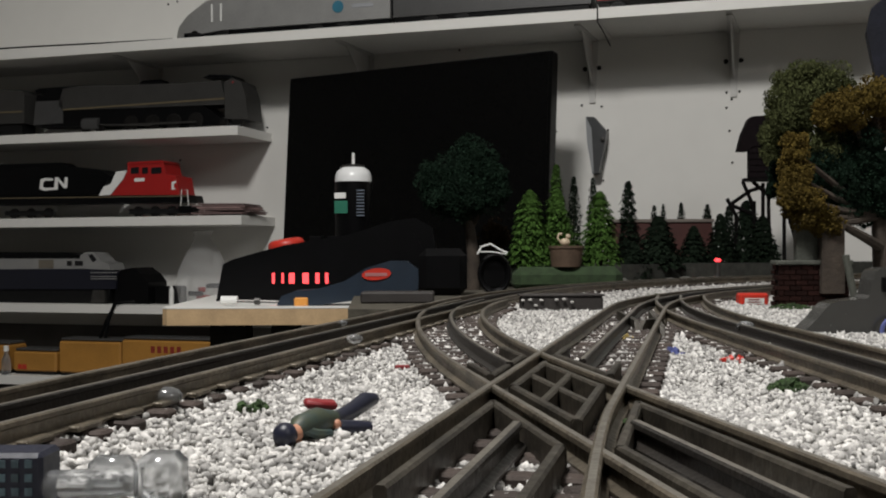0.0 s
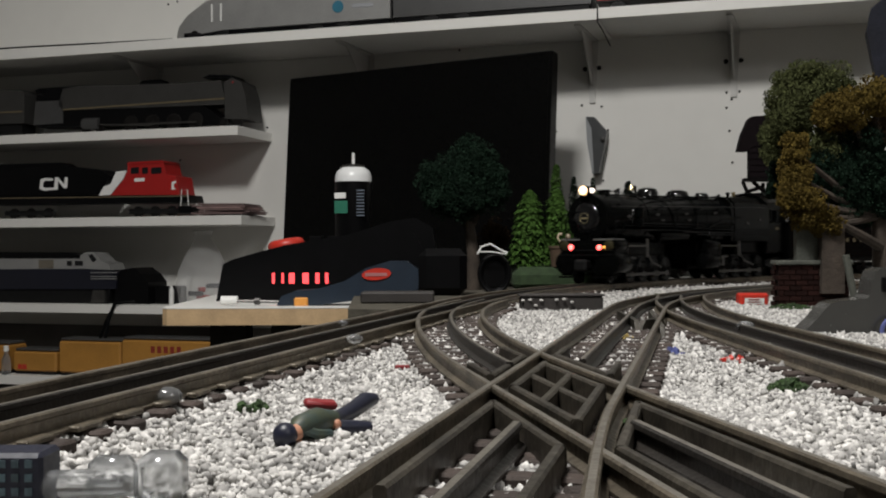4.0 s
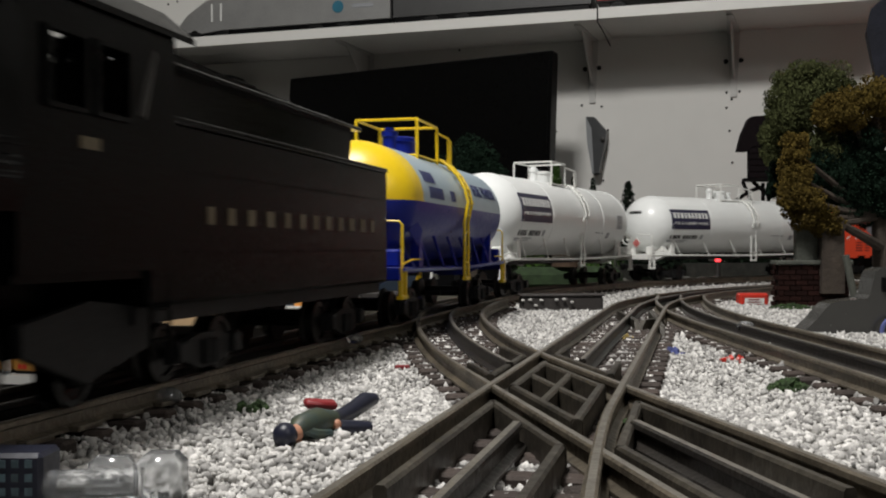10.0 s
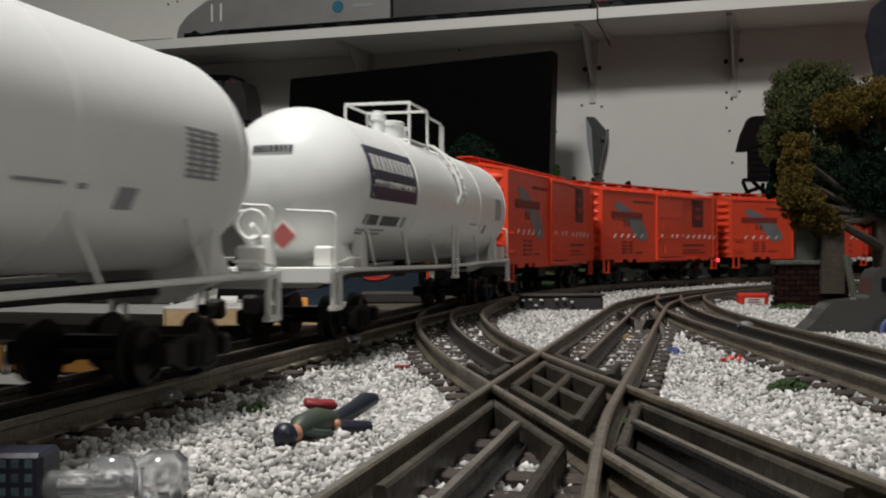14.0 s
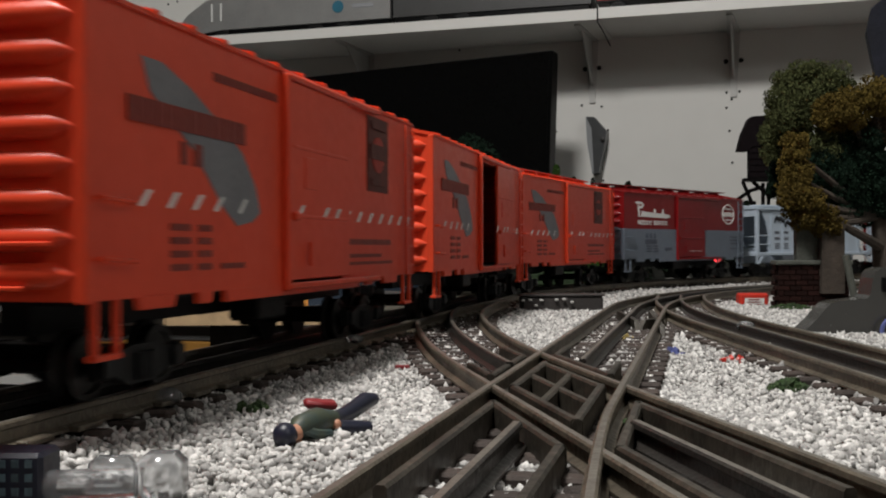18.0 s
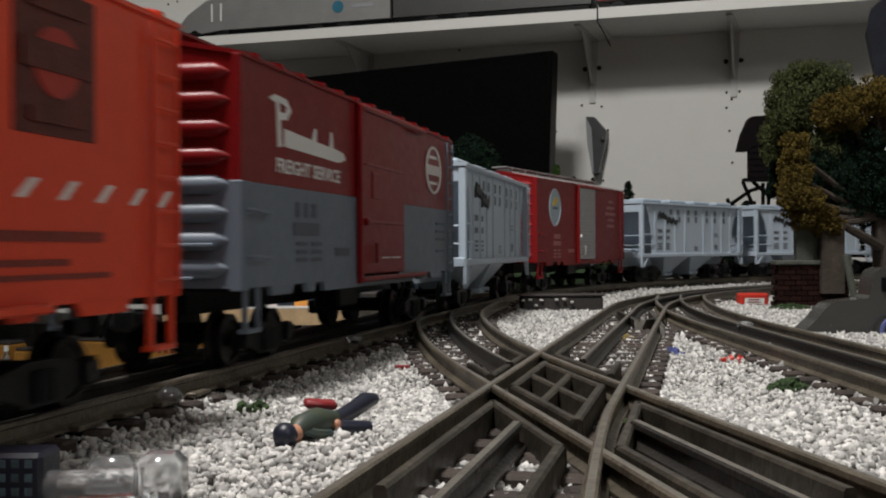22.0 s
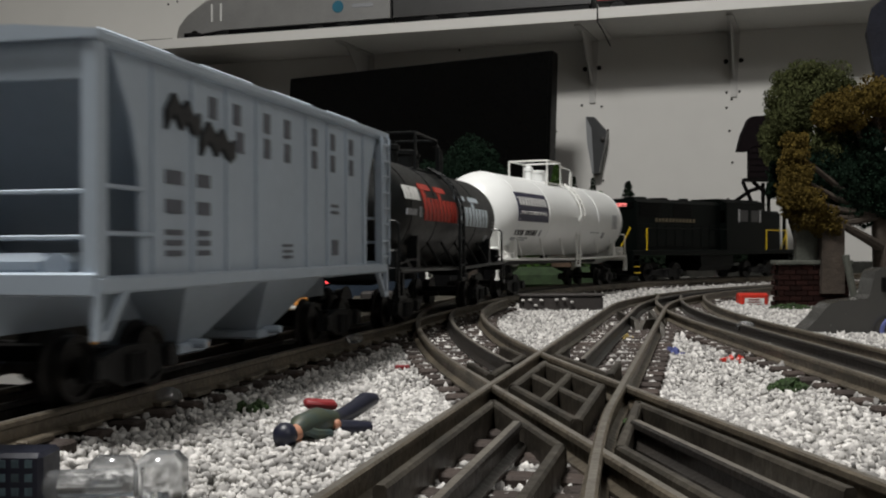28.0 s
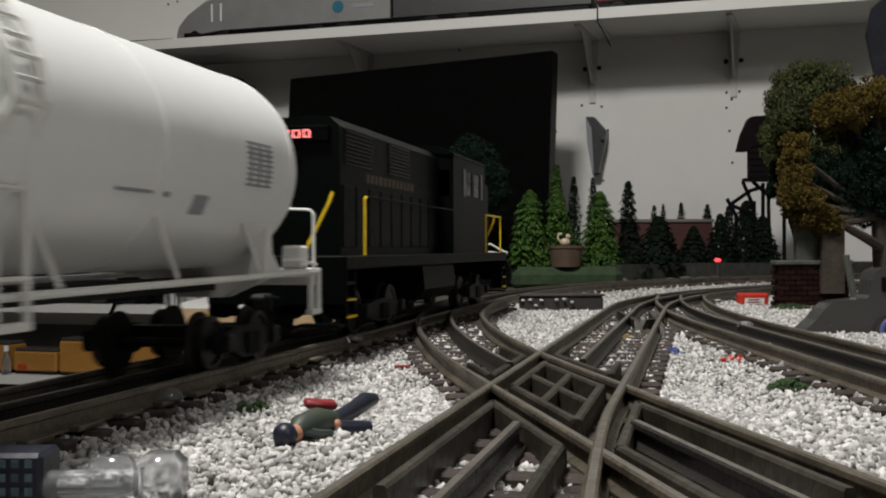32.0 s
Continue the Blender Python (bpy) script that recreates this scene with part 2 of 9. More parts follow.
# added dark sheet that stands in for the shade on the lower wall
solid("wall_panel", Shape().box(-2.3, 0.6, WALL - 0.008, WALL - 0.002, LOW, -0.115), mat("dark_panel_paint", (0.085, 0.078, 0.072), 0.8, var=0.15, scale=6), "dark brown sheet standing in for shade on the wall below the shelves", "wall panel", kind="structure", where=wall_frame(0))

# ---- shelves ----
def shelf(name, u0, u1, c0, z_top, thick, label):
    t = thing(name, label, "wall shelf", "shelves on the wall", where=wall_frame(0))
    part("shelf_board", Shape().box(u0, u1, c0 + 0.0012, WALL - 0.001, z_top - thick, z_top, 0.0008), M_SHELF, t)
    part("edge_band", Shape().box(u0, u1, c0, c0 + 0.0010, z_top - thick + 0.0002, z_top - 0.0002, 0.0003), M_SHELF, t)
    return t


SH = 1.748
Z1, Z2, Z3 = height(222, 420, SH), height(381, 425, SH), height(541, 280, SH)
END1, END2 = along(421, SH), along(427, SH)
shelf("wall_shelf", -2.2, END1, SH, Z1, 0.0175, "white laminate wall shelf holding a steam engine")
shelf("wall_shelf", -2.2, END2, SH, Z2, 0.0175, "white laminate wall shelf holding a diesel engine")
shelf("wall_shelf", -2.2, along(640, SH), SH, Z3, 0.0165, "white laminate wall shelf holding a passenger engine")
TOPC = 1.715
ZT = height(15, 1058, TOPC)
shelf("top_shelf", -2.2, along(1058, TOPC), TOPC, ZT, 0.018, "long white laminate top shelf holding a streamlined train")
shelf("top_shelf", along(1059.5, TOPC), 2.4, TOPC, ZT + 0.001, 0.018, "long white laminate top shelf beside a joint")

# ---- the dark screen leaning on the wall ----
tv_m = Matrix.Translation((-0.276, 1.95, 0.3475)) @ Euler((radians(-4.2), 0, radians(-31.0)), "XYZ").to_matrix().to_4x4() @ Matrix.Translation((0.266, 0, -0.345))
tv = thing("flat_screen", "large switched-off black flat screen leaning on the wall", "television", where=tv_m)
part("screen", Shape().box(-0.258, 0.252, -0.001, 0.004, 0.010, 0.339), M_SCREEN, tv, "dark glossy switched-off screen")
part("bezel", Shape().box(-0.266, 0.258, 0.0, 0.020, 0, 0.010, 0.001).box(-0.266, 0.258, 0, 0.02, 0.339, 0.345, 0.001).box(-0.266, -0.258, 0, 0.02, 0.010, 0.339).box(0.252, 0.258, 0, 0.02, 0.010, 0.339), M_SCREEN, tv)
part("back_shell", Shape().box(-0.24, 0.24, 0.0205, 0.05, 0.03, 0.31, 0.008), M_BLACK, tv)

# ---- layout table ----
def offset_loop(s, d):
    """A point d to the right of the line (towards the middle of the oval)."""
    p, a = loop_point(s)
    return p + Vector((math.sin(a), -math.cos(a))) * d


edge = [offset_loop(-HALF + i * 0.0831, -0.034) for i in range(100)]
solid("ground", Shape().prism([(p.x, p.y) for p in edge], "z", -0.06, -0.0115), M_GROUND, "raised layout table bed covered in pale ballast", "table", kind="structure")


# ---- tracks ----
RAIL_PROFILE = ((-0.0007, 0.0), (0.0007, 0.0), (0.0012, -0.0004), (0.0013, -0.0014), (0.0006, -0.0019), (0.0006, -0.0042), (0.0024, -0.0050), (0.0024, -0.0056), (-0.0024, -0.0056), (-0.0024, -0.0050), (-0.0006, -0.0042), (-0.0006, -0.0019), (-0.0013, -0.0014), (-0.0012, -0.0004))


def sweep(points, profile, lift=0.0):
    """The profile carried along a flat line of points."""
    sh = Shape()
    n, k = len(points), len(profile)
    vs, fs = [], []
    for i, p in enumerate(points):
        d = (points[min(i + 1, n - 1)] - points[max(i - 1, 0)]).normalized()
        r = Vector((d.y, -d.x))
        for x, z in profile:
            q = p + r * x
            vs.append((q.x, q.y, z + lift))
    for i in range(n - 1):
        for j in range(k):
            a, b = i * k, (i + 1) * k
            fs.append((a + j, a + (j + 1) % k, b + (j + 1) % k, b + j))
    fs.append(tuple(range(k)))
    fs.append(tuple(reversed(range((n - 1) * k, n * k))))
    return sh.add(vs, fs)


def rail(name, points, lift, material, parent):
    """One rail of a track with a worn, brighter running face on its head."""
    me = sweep(points, RAIL_PROFILE, lift).mesh(name, material)
    me.materials.append(M_WORN)
    k = len(RAIL_PROFILE)
    for i in range(0, (len(points) - 1) * k, k):
        me.polygons[i].material_index = 1
    return part(name, me, None, parent)


def side_line(points, d):
    out = []
    n = len(points)
    for i, p in enumerate(points):
        t = (points[min(i + 1, n - 1)] - points[max(i - 1, 0)]).normalized()
        out.append(p + Vector((t.y, -t.x)) * d)
    return out


def track(label, points, lift=0.0, bend=0.0, gap=None):
    """Three rails on a line; the centre rail stops short of a crossing at the point gap."""
    t = thing("track", label, "track", "model railway tracks")
    for name, d in (("running_rail", -GAUGE / 2), ("running_rail", GAUGE / 2), ("centre_rail", 0.0)):
        line = side_line(points, d)
        if bend and d > 0:
            line = [p + Vector((bend * max(0.0, (0.25 - p.y) / 0.09) ** 1.4, 0)) for p in line]
        if gap is not None and d == 0.0:
            near = [p for p in line if (p - gap).length > 0.056 and p.y < gap.y]
            far = [p for p in line if (p - gap).length > 0.056 and p.y > gap.y]
            for piece in (near, far):
                rail(name, piece, lift, M_CENTRE, t)
            continue
        rail(name, line, lift, M_RAIL if d else M_CENTRE, t)
    return t


main_line = [loop_point(-HALF + i * 0.02)[0] for i in range(416)]
track("dark brown three-rail main track on ballast", main_line)


def arc_line(p, a, steps):
    """A line of straights and bends: (length, radius) pairs; a radius bends to the right, a negative one to the left."""
    out = [Vector(p)]
    q = Vector(p)
    for length, rad in steps:
        n = max(1, int(length / 0.012))
        for _ in range(n):
            d = length / n
            if rad:
                a -= d / rad / 2
            q = q + Vector((math.cos(a), math.sin(a))) * d
            if rad:
                a -= d / rad / 2
            out.append(q.copy())
    return out


IH = radians(76.6)
QH = radians(99.4)
U = Vector((math.cos(IH), math.sin(IH)))
N = Vector((math.sin(IH), -math.cos(IH)))
V = Vector((math.cos(QH), math.sin(QH)))
NV = Vector((math.sin(QH), -math.cos(QH)))
Q0 = Vector((0.0257, 0.33))


def meet(p, u, q, v):
    """Where two lines cross, in the plane."""
    den = u.x * v.y - u.y * v.x
    w = q - p
    return p + u * ((w.x * v.y - w.y * v.x) / den)


inner = arc_line(Vector((0.0163 + GAUGE / 2 / math.sin(IH), 0.3097)) - Vector((math.cos(IH), math.sin(IH))) * 0.30, IH, ((0.68, 0), (1.6, 0.80)))
CROSS = meet(inner[0], U, Q0, V)
track("dark brown inner three-rail track through the crossing", inner, 0.0, 0.0045, CROSS)
branch = arc_line(Q0 - V * 0.49, QH, ((0.49, 0), (0.27, 1.6), (0.20, 0.80)))
track("dark brown branch track crossing at a shallow angle", branch, -0.0003, 0.0, CROSS)
RH = radians(89.0)
r0 = Vector((0.1375, 0.0))
side = arc_line(r0, RH, ((0.53, 0), (0.33, 1.45)))
track("dark brown diverging side track", side, -0.0006)

# ---- rolling stock ----
M_ORANGE = mat("orange_car_paint", (0.76, 0.072, 0.028), 0.34, spec=0.3, var=0.06, scale=25, bump=0.05, bump_scale=500)
M_RED = mat("red_car_paint", (0.205, 0.0070, 0.0085), 0.34, spec=0.28, var=0.08, scale=25, bump=0.05, bump_scale=500)
M_DKRED = mat("dark_red_car_paint", (0.24, 0.011, 0.013), 0.42, spec=0.2, var=0.08, scale=25)
M_GREY = mat("grey_car_paint", (0.15, 0.18, 0.225), 0.5, var=0.06, scale=25)
M_LTGREY = mat("pale_grey_car_paint", (0.47, 0.545, 0.63), 0.45, spec=0.3, var=0.05, scale=25)
# pale grey car paint scaled down: the shade of the recesses put into the colour
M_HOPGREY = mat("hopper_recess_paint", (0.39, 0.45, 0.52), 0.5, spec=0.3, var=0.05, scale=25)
M_WHITE = mat("white_car_paint", (0.86, 0.875, 0.865), 0.34, var=0.03, scale=18)
M_CREAM = mat("white_trim_paint", (0.80, 0.80, 0.77), 0.4, var=0.03, scale=30)
M_NAVY = mat("navy_sign_paint", (0.018, 0.018, 0.055), 0.4, var=0.1)
M_BLUE = mat("deep_blue_car_paint", (0.008, 0.018, 0.23), 0.32, spec=0.25, var=0.06, scale=25)
M_SKY = mat("pale_blue_car_paint", (0.40, 0.50, 0.57), 0.35, var=0.04, scale=25)
M_YELLOW = mat("yellow_paint", (0.85, 0.58, 0.012), 0.35, var=0.05, scale=25)
M_INK = mat("blue_lettering", (0.020, 0.028, 0.12), 0.5, var=0.1)
M_DARKINK = mat("dark_lettering", (0.24, 0.028, 0.017), 0.55, var=0.15)
M_EMBLEM = mat("dark_emblem_print", (0.13, 0.020, 0.013), 0.55, var=0.3, scale=120)
M_BLACKINK = mat("black_lettering", (0.012, 0.012, 0.014), 0.5, var=0.1)
M_WINK = mat("white_lettering", (0.78, 0.78, 0.76), 0.5, var=0.05)
M_GINK = mat("grey_lettering", (0.30, 0.31, 0.33), 0.5, var=0.08)
M_FEATHER = mat("silver_feather_paint", (0.22, 0.22, 0.24), 0.45, metal=0.2, var=0.12, scale=60)
M_REDINK = mat("red_lettering", (0.45, 0.035, 0.02), 0.5, var=0.1)
M_GOLD = mat("dull_gold_lettering", (0.12, 0.095, 0.055), 0.5, var=0.1)
M_TRUCK = mat("black_truck_casting", (0.007, 0.007, 0.0075), 0.55, spec=0.3, metal=0.2, var=0.3, scale=80, bump=0.2, bump_scale=700)
M_WHEEL = mat("worn_wheel_steel", (0.025, 0.023, 0.022), 0.45, metal=0.7, var=0.3, scale=80)
M_ENGINE = mat("black_engine_paint", (0.0024, 0.0027, 0.0028), 0.15, spec=0.075, var=0.3, scale=50, bump=0.10, bump_scale=600)
M_ENGINE2 = mat("sooty_black_paint", (0.0022, 0.0024, 0.0023), 0.22, spec=0.07, var=0.3, scale=60, bump=0.2, bump_scale=700)
M_STEEL = mat("bare_rod_steel", (0.13, 0.125, 0.12), 0.32, metal=0.85, var=0.15, scale=80)
M_PLATE = mat("dull_plate_brass", (0.20, 0.17, 0.09), 0.5, metal=0.4, var=0.1, scale=60)
M_BRASS = mat("brass_fitting", (0.62, 0.50, 0.30), 0.25, metal=0.9, var=0.1, scale=60)
M_GREENLOCO = mat("dark_green_engine_paint", (0.0022, 0.0036, 0.0031), 0.42, spec=0.08, var=0.2, scale=50)
M_TANKBLACK = mat("black_tank_paint", (0.0040, 0.0050, 0.0055), 0.42, spec=0.28, var=0.2, scale=40)
M_SILVERDOOR = mat("silver_door_paint", (0.46, 0.46, 0.46), 0.4, metal=0.35, var=0.08, scale=60)
M_LAMP = mat("warm_headlight", (1, 0.9, 0.75), 0.4, emit=(1.0, 0.62, 0.30), power=3.2)
M_REDLAMP = mat("red_marker_light", (1, 0.2, 0.15), 0.4, emit=(1.0, 0.09, 0.085), power=5.5)
M_REDNUM = mat("glowing_red_digits", (1, 0.3, 0.3), 0.4, emit=(1.0, 0.22, 0.20), power=2.0)
M_SOFTLAMP = mat("small_white_light", (1, 0.95, 0.9), 0.4, emit=(1.0, 0.82, 0.66), power=3.0)
M_PLACARD = mat("red_placard", (0.52, 0.14, 0.13), 0.5, var=0.1)
M_GLASS_DARK = mat("dark_cab_glass", (0.01, 0.01, 0.012), 0.1, var=0.05)
M_COAL = mat("black_coal", (0.012, 0.012, 0.012), 0.5, var=0.4, scale=200, bump=1.0, bump_scale=500)

SIDE = Matrix(((-1, 0, 0, 0), (0, 0, 1, 0), (0, 1, 0, 0), (0, 0, 0, 1)))     # words on the +y side


def plates(items, y):
    """Thin raised plates on the +y side: (x centre, z centre, width, height)."""
    sh = Shape()
    for x, z, w, h in items:
        sh.box(x - w / 2, x + w / 2, y, y + 0.0003, z - h / 2, z + h / 2)
    return sh


def letters(x, z, width, height, count, seed=1, gap=0.28):
    """A row of plain blocks, one for each sign of a word, from x towards the back."""
    rnd = random.Random(seed)
    ws = [rnd.uniform(0.75, 1.2) for _ in range(count)]
    unit = width / (sum(ws) + gap * (count - 1))
    out, u = [], x
    for w in ws:
        out.append((u - w * unit / 2, z, w * unit, height))
        u -= (w + gap) * unit
    return out


def blocks(name, items, y, material, parent, label=""):
    """One raised plate for each sign, flat, or round a tank when y is (radius, height)."""
    for it in items:
        part(name, wrap_plates([it], *y) if isinstance(y, tuple) else plates([it], y), material, parent, label)


def wrap(shape, r, zc):
    """Lays a shape with (x, distance round, height out) onto a tank of radius r on the +y side."""
    out = Shape()
    out.f = list(shape.f)
    for x, v, h in shape.v:
        a = v / r
        out.v.append((x, (r + h) * math.cos(a), zc + (r + h) * math.sin(a)))
    return out


def wrap_plates(items, r, zc, lift=0.0003):
    sh = Shape()
    for x, v, w, hgt in items:
        n = max(1, int(hgt / 0.003))
        vs, fs = [], []
        for k in range(n + 1):
            a = v - hgt / 2 + hgt * k / n
            vs += [(x - w / 2, a, lift), (x + w / 2, a, lift), (x + w / 2, a, -0.0004), (x - w / 2, a, -0.0004)]
        for k in range(n):
            i = 4 * k
            fs += [(i + j, i + (j + 1) % 4, i + 4 + (j + 1) % 4, i + 4 + j) for j in range(4)]
        fs += [(3, 2, 1, 0), (4 * n, 4 * n + 1, 4 * n + 2, 4 * n + 3)]
        sh.add(vs, fs)
    return wrap(sh, r, zc)


# trucks: shared meshes
def truck_meshes(wheel_r, base, mat_frame):
    fr = Shape()
    h = base / 2
    for s in (1, -1):
        y0, y1 = s * 0.0205, s * 0.0235
        top = wheel_r + 0.0045
        fr.prism([(-h - 0.004, wheel_r - 0.003), (-h - 0.004, wheel_r + 0.0035), (-h + 0.002, top - 0.002), (-0.0055, top), (0.0055, top), (h - 0.002, top - 0.002),
                  (h + 0.004, wheel_r + 0.0035), (h + 0.004, wheel_r - 0.003), (h - 0.003, wheel_r - 0.0025), (0.006, wheel_r - 0.0055), (-0.006, wheel_r - 0.0055), (-h + 0.003, wheel_r - 0.0025)], "y", y0, y1)
        for x in (-h, h):
            fr.box(x - 0.0028, x + 0.0028, y1 - 0.0002 * s, y1 + 0.0018 * s, wheel_r - 0.0028, wheel_r + 0.003, 0.0006)
        for x in (-0.0028, 0.0, 0.0028):
            fr.cyl((x, y1 + 0.0006 * s, wheel_r - 0.0045), (x, y1 + 0.0006 * s, wheel_r + 0.0025), 0.0012, 8)
    fr.box(-0.004, 0.004, -0.0205, 0.0205, wheel_r - 0.002, wheel_r + 0.004)
    wh = Shape()
    rot = Euler((radians(90), 0, 0)).to_matrix().to_4x4()
    wh.lathe([(0.002, 0.0), (wheel_r * 0.75, 0.0006), (wheel_r * 0.8, -0.0002), (wheel_r, 0.0), (wheel_r, 0.0034), (wheel_r + 0.0014, 0.0042), (wheel_r + 0.0014, 0.0052), (0.0015, 0.0052)], 22, rot)
    wh.lathe([(0.0016, 0.005), (0.0016, 0.018)], 8, rot)
    return fr.mesh("side_frame", mat_frame), wh.mesh("wheel", M_WHEEL, True)


TRUCK = truck_meshes(0.0083, 0.0355, M_TRUCK)


def add_trucks(car, base, meshes=TRUCK, wheel_r=0.0083, axle=0.0355, lift=0.0):
    for x in (base / 2, -base / 2):
        tr = part("truck", meshes[0], None, car)
        tr.location = (x, 0, lift)
        for dx in (axle / 2, -axle / 2):
            for s in (1, -1):
                w = part("wheel", meshes[1], None, tr)
                w.location = (dx, 0.0185 * s, wheel_r)
                if s < 0:
                    w.rotation_euler = (0, 0, math.pi)


def coupler_mesh():
    sh = Shape().box(0, 0.009, -0.0022, 0.0022, 0.0145, 0.0185, 0.0006).box(0.008, 0.0125, -0.0035, 0.0035, 0.013, 0.020, 0.0012)
    return sh.mesh("coupler", M_TRUCK)


COUPLER = coupler_mesh()


def add_couplers(car, half):
    for s in (1, -1):
        c = part("coupler", COUPLER, None, car)
        c.location = (s * half, 0, 0)
        if s < 0:
            c.rotation_euler = (0, 0, math.pi)


def ladder(x0, x1, z0, z1, y, n, r=0.0005, axis="x"):
    """A small ladder against a wall at y (or x, for an end)."""
    sh = Shape()
    def at(u, z):
        return (u, y, z) if axis == "x" else (y, u, z)
    for u in (x0, x1):
        sh.cyl(at(u, z0), at(u, z1), r, 6)
    for k in range(n):
        z = z0 + (z1 - z0) * (k + 0.5) / n
        sh.cyl(at(x0, z), at(x1, z), r, 6)
    return sh


CAR_L, CAR_W, SILL, EAVE = 0.2575, 0.0285, 0.0255, 0.0955


def boxcar(label, paint, door_paint=None, open_door=False, lower=None, door_from=0.118, door_to=0.168, roof_tips=None):
    car = thing("boxcar", label, "train car", "cars of the moving train")
    L2, W = CAR_L / 2, CAR_W
    da, db = L2 - door_from, L2 - door_to            # front and back edge of the doorway
    split = 0.0577
    for s in (1, -1):
        y0, y1 = s * (W - 0.0012), s * W
        for xa, xb in ((L2 - 0.0005, da), (db, -L2 + 0.0005)):
            part("side_panel", Shape().box(xb, xa, y0, y1, split if lower else SILL, EAVE), paint, car)
            if lower:
                part("lower_side_panel", Shape().box(xb, xa, y0, y1, SILL, split - 0.0001), lower, car, "grey lower side panel")
        part("door_header", Shape().box(db, da, y0, y1, EAVE - 0.004, EAVE), paint, car)
        # fish-belly sill with its notches
        sk = Shape()
        yb0, yb1 = s * (W - 0.0014), s * (W + 0.0002)
        sk.prism([(L2 - 0.022, SILL + 0.0002), (L2 - 0.0235, 0.0225), (L2 - 0.040, 0.0225), (L2 - 0.042, SILL + 0.0002)], "y", yb0, yb1)
        sk.prism([(L2 - 0.054, SILL + 0.0002), (L2 - 0.055, 0.0225), (L2 - 0.062, 0.0225), (L2 - 0.063, SILL + 0.0002)], "y", yb0, yb1)
        sk.prism([(L2 - 0.071, SILL + 0.0002), (L2 - 0.072, 0.0222), (-L2 + 0.072, 0.0222), (-L2 + 0.071, SILL + 0.0002)], "y", yb0, yb1)
        sk.prism([(-L2 + 0.054, SILL + 0.0002), (-L2 + 0.055, 0.0225), (-L2 + 0.062, 0.0225), (-L2 + 0.063, SILL + 0.0002)], "y", yb0, yb1)
        sk.prism([(-L2 + 0.022, SILL + 0.0002), (-L2 + 0.0235, 0.0225), (-L2 + 0.040, 0.0225), (-L2 + 0.042, SILL + 0.0002)], "y", yb0, yb1)
        part("side_sill", sk, lower or paint, car)
        # doors: shut, or slid back
        dp = door_paint or paint
        shift = -0.047 if (open_door and s > 0) else 0.0
        d = Shape()
        d.box(db - 0.003 + shift, da + 0.001 + shift, s * (W + 0.0004), s * (W + 0.0018), SILL + 0.0015, EAVE - 0.003, 0.0004)
        door = part("door", d, dp, car)
        rb = Shape()
        if door_paint:
            for k in range(22):
                z = SILL + 0.004 + k * 0.0029
                rb.box(db - 0.001 + shift, da - 0.001 + shift, s * (W + 0.0016), s * (W + 0.0025), z, z + 0.0014, 0.0003)
        else:
            for z in (SILL + 0.022, SILL + 0.045):
                rb.box(db - 0.001 + shift, da - 0.001 + shift, s * (W + 0.0016), s * (W + 0.0022), z, z + 0.0012, 0.0003)
            rb.box(da - 0.020 + shift, da - 0.010 + shift, s * (W + 0.0016), s * (W + 0.0022), SILL + 0.032, SILL + 0.043, 0.0003)
        part("door_face", rb, dp, door)
        lk = Shape().box(da - 0.003 + shift, da + 0.001 + shift, s * (W + 0.0018), s * (W + 0.0038), SILL + 0.021, SILL + 0.024, 0.0006)
        lk.cyl((da - 0.012 + shift, s * (W + 0.003), SILL + 0.006), (da - 0.012 + shift, s * (W + 0.003), SILL + 0.014), 0.0006, 6)
        part("latch", lk, dp if not door_paint else M_WINK, door)
        post = Shape().box(da + 0.0005, da + 0.0040, s * W, s * (W + 0.0022), SILL - 0.002, EAVE - 0.001, 0.0005)
        part("door_post", post, paint, car)
        for za, zb in ((EAVE - 0.0028, EAVE - 0.0008), (SILL - 0.0015, SILL + 0.0006)):
            part("door_track", Shape().box(db - 0.037, da + 0.003, s * W, s * (W + 0.0026), za, zb, 0.0005), paint, car)
        # side grabs and steps
        for z in (0.035, 0.049):
            x = L2 - 0.010
            part("grab_iron", Shape().tube([(x + 0.007, s * W, z), (x + 0.007, s * (W + 0.002), z), (x - 0.007, s * (W + 0.002), z - 0.0006), (x - 0.007, s * W, z - 0.0006)], 0.00055, 6), lower or paint, car)
        part("side_ladder", ladder(-L2 + 0.003, -L2 + 0.014, SILL, EAVE - 0.002, s * (W + 0.0015), 8), lower or paint, car)
        for xe in (L2 - 0.008, -L2 + 0.008):
            st = Shape().box(xe - 0.0055, xe - 0.004, s * (W - 0.001), s * (W + 0.0003), 0.0125, SILL).box(xe + 0.004, xe + 0.0055, s * (W - 0.001), s * (W + 0.0003), 0.0125, SILL)
            st.box(xe - 0.0055, xe + 0.0055, s * (W - 0.0022), s * (W + 0.0008), 0.0118, 0.0132, 0.0003)
            part("step", st, lower or paint, car)
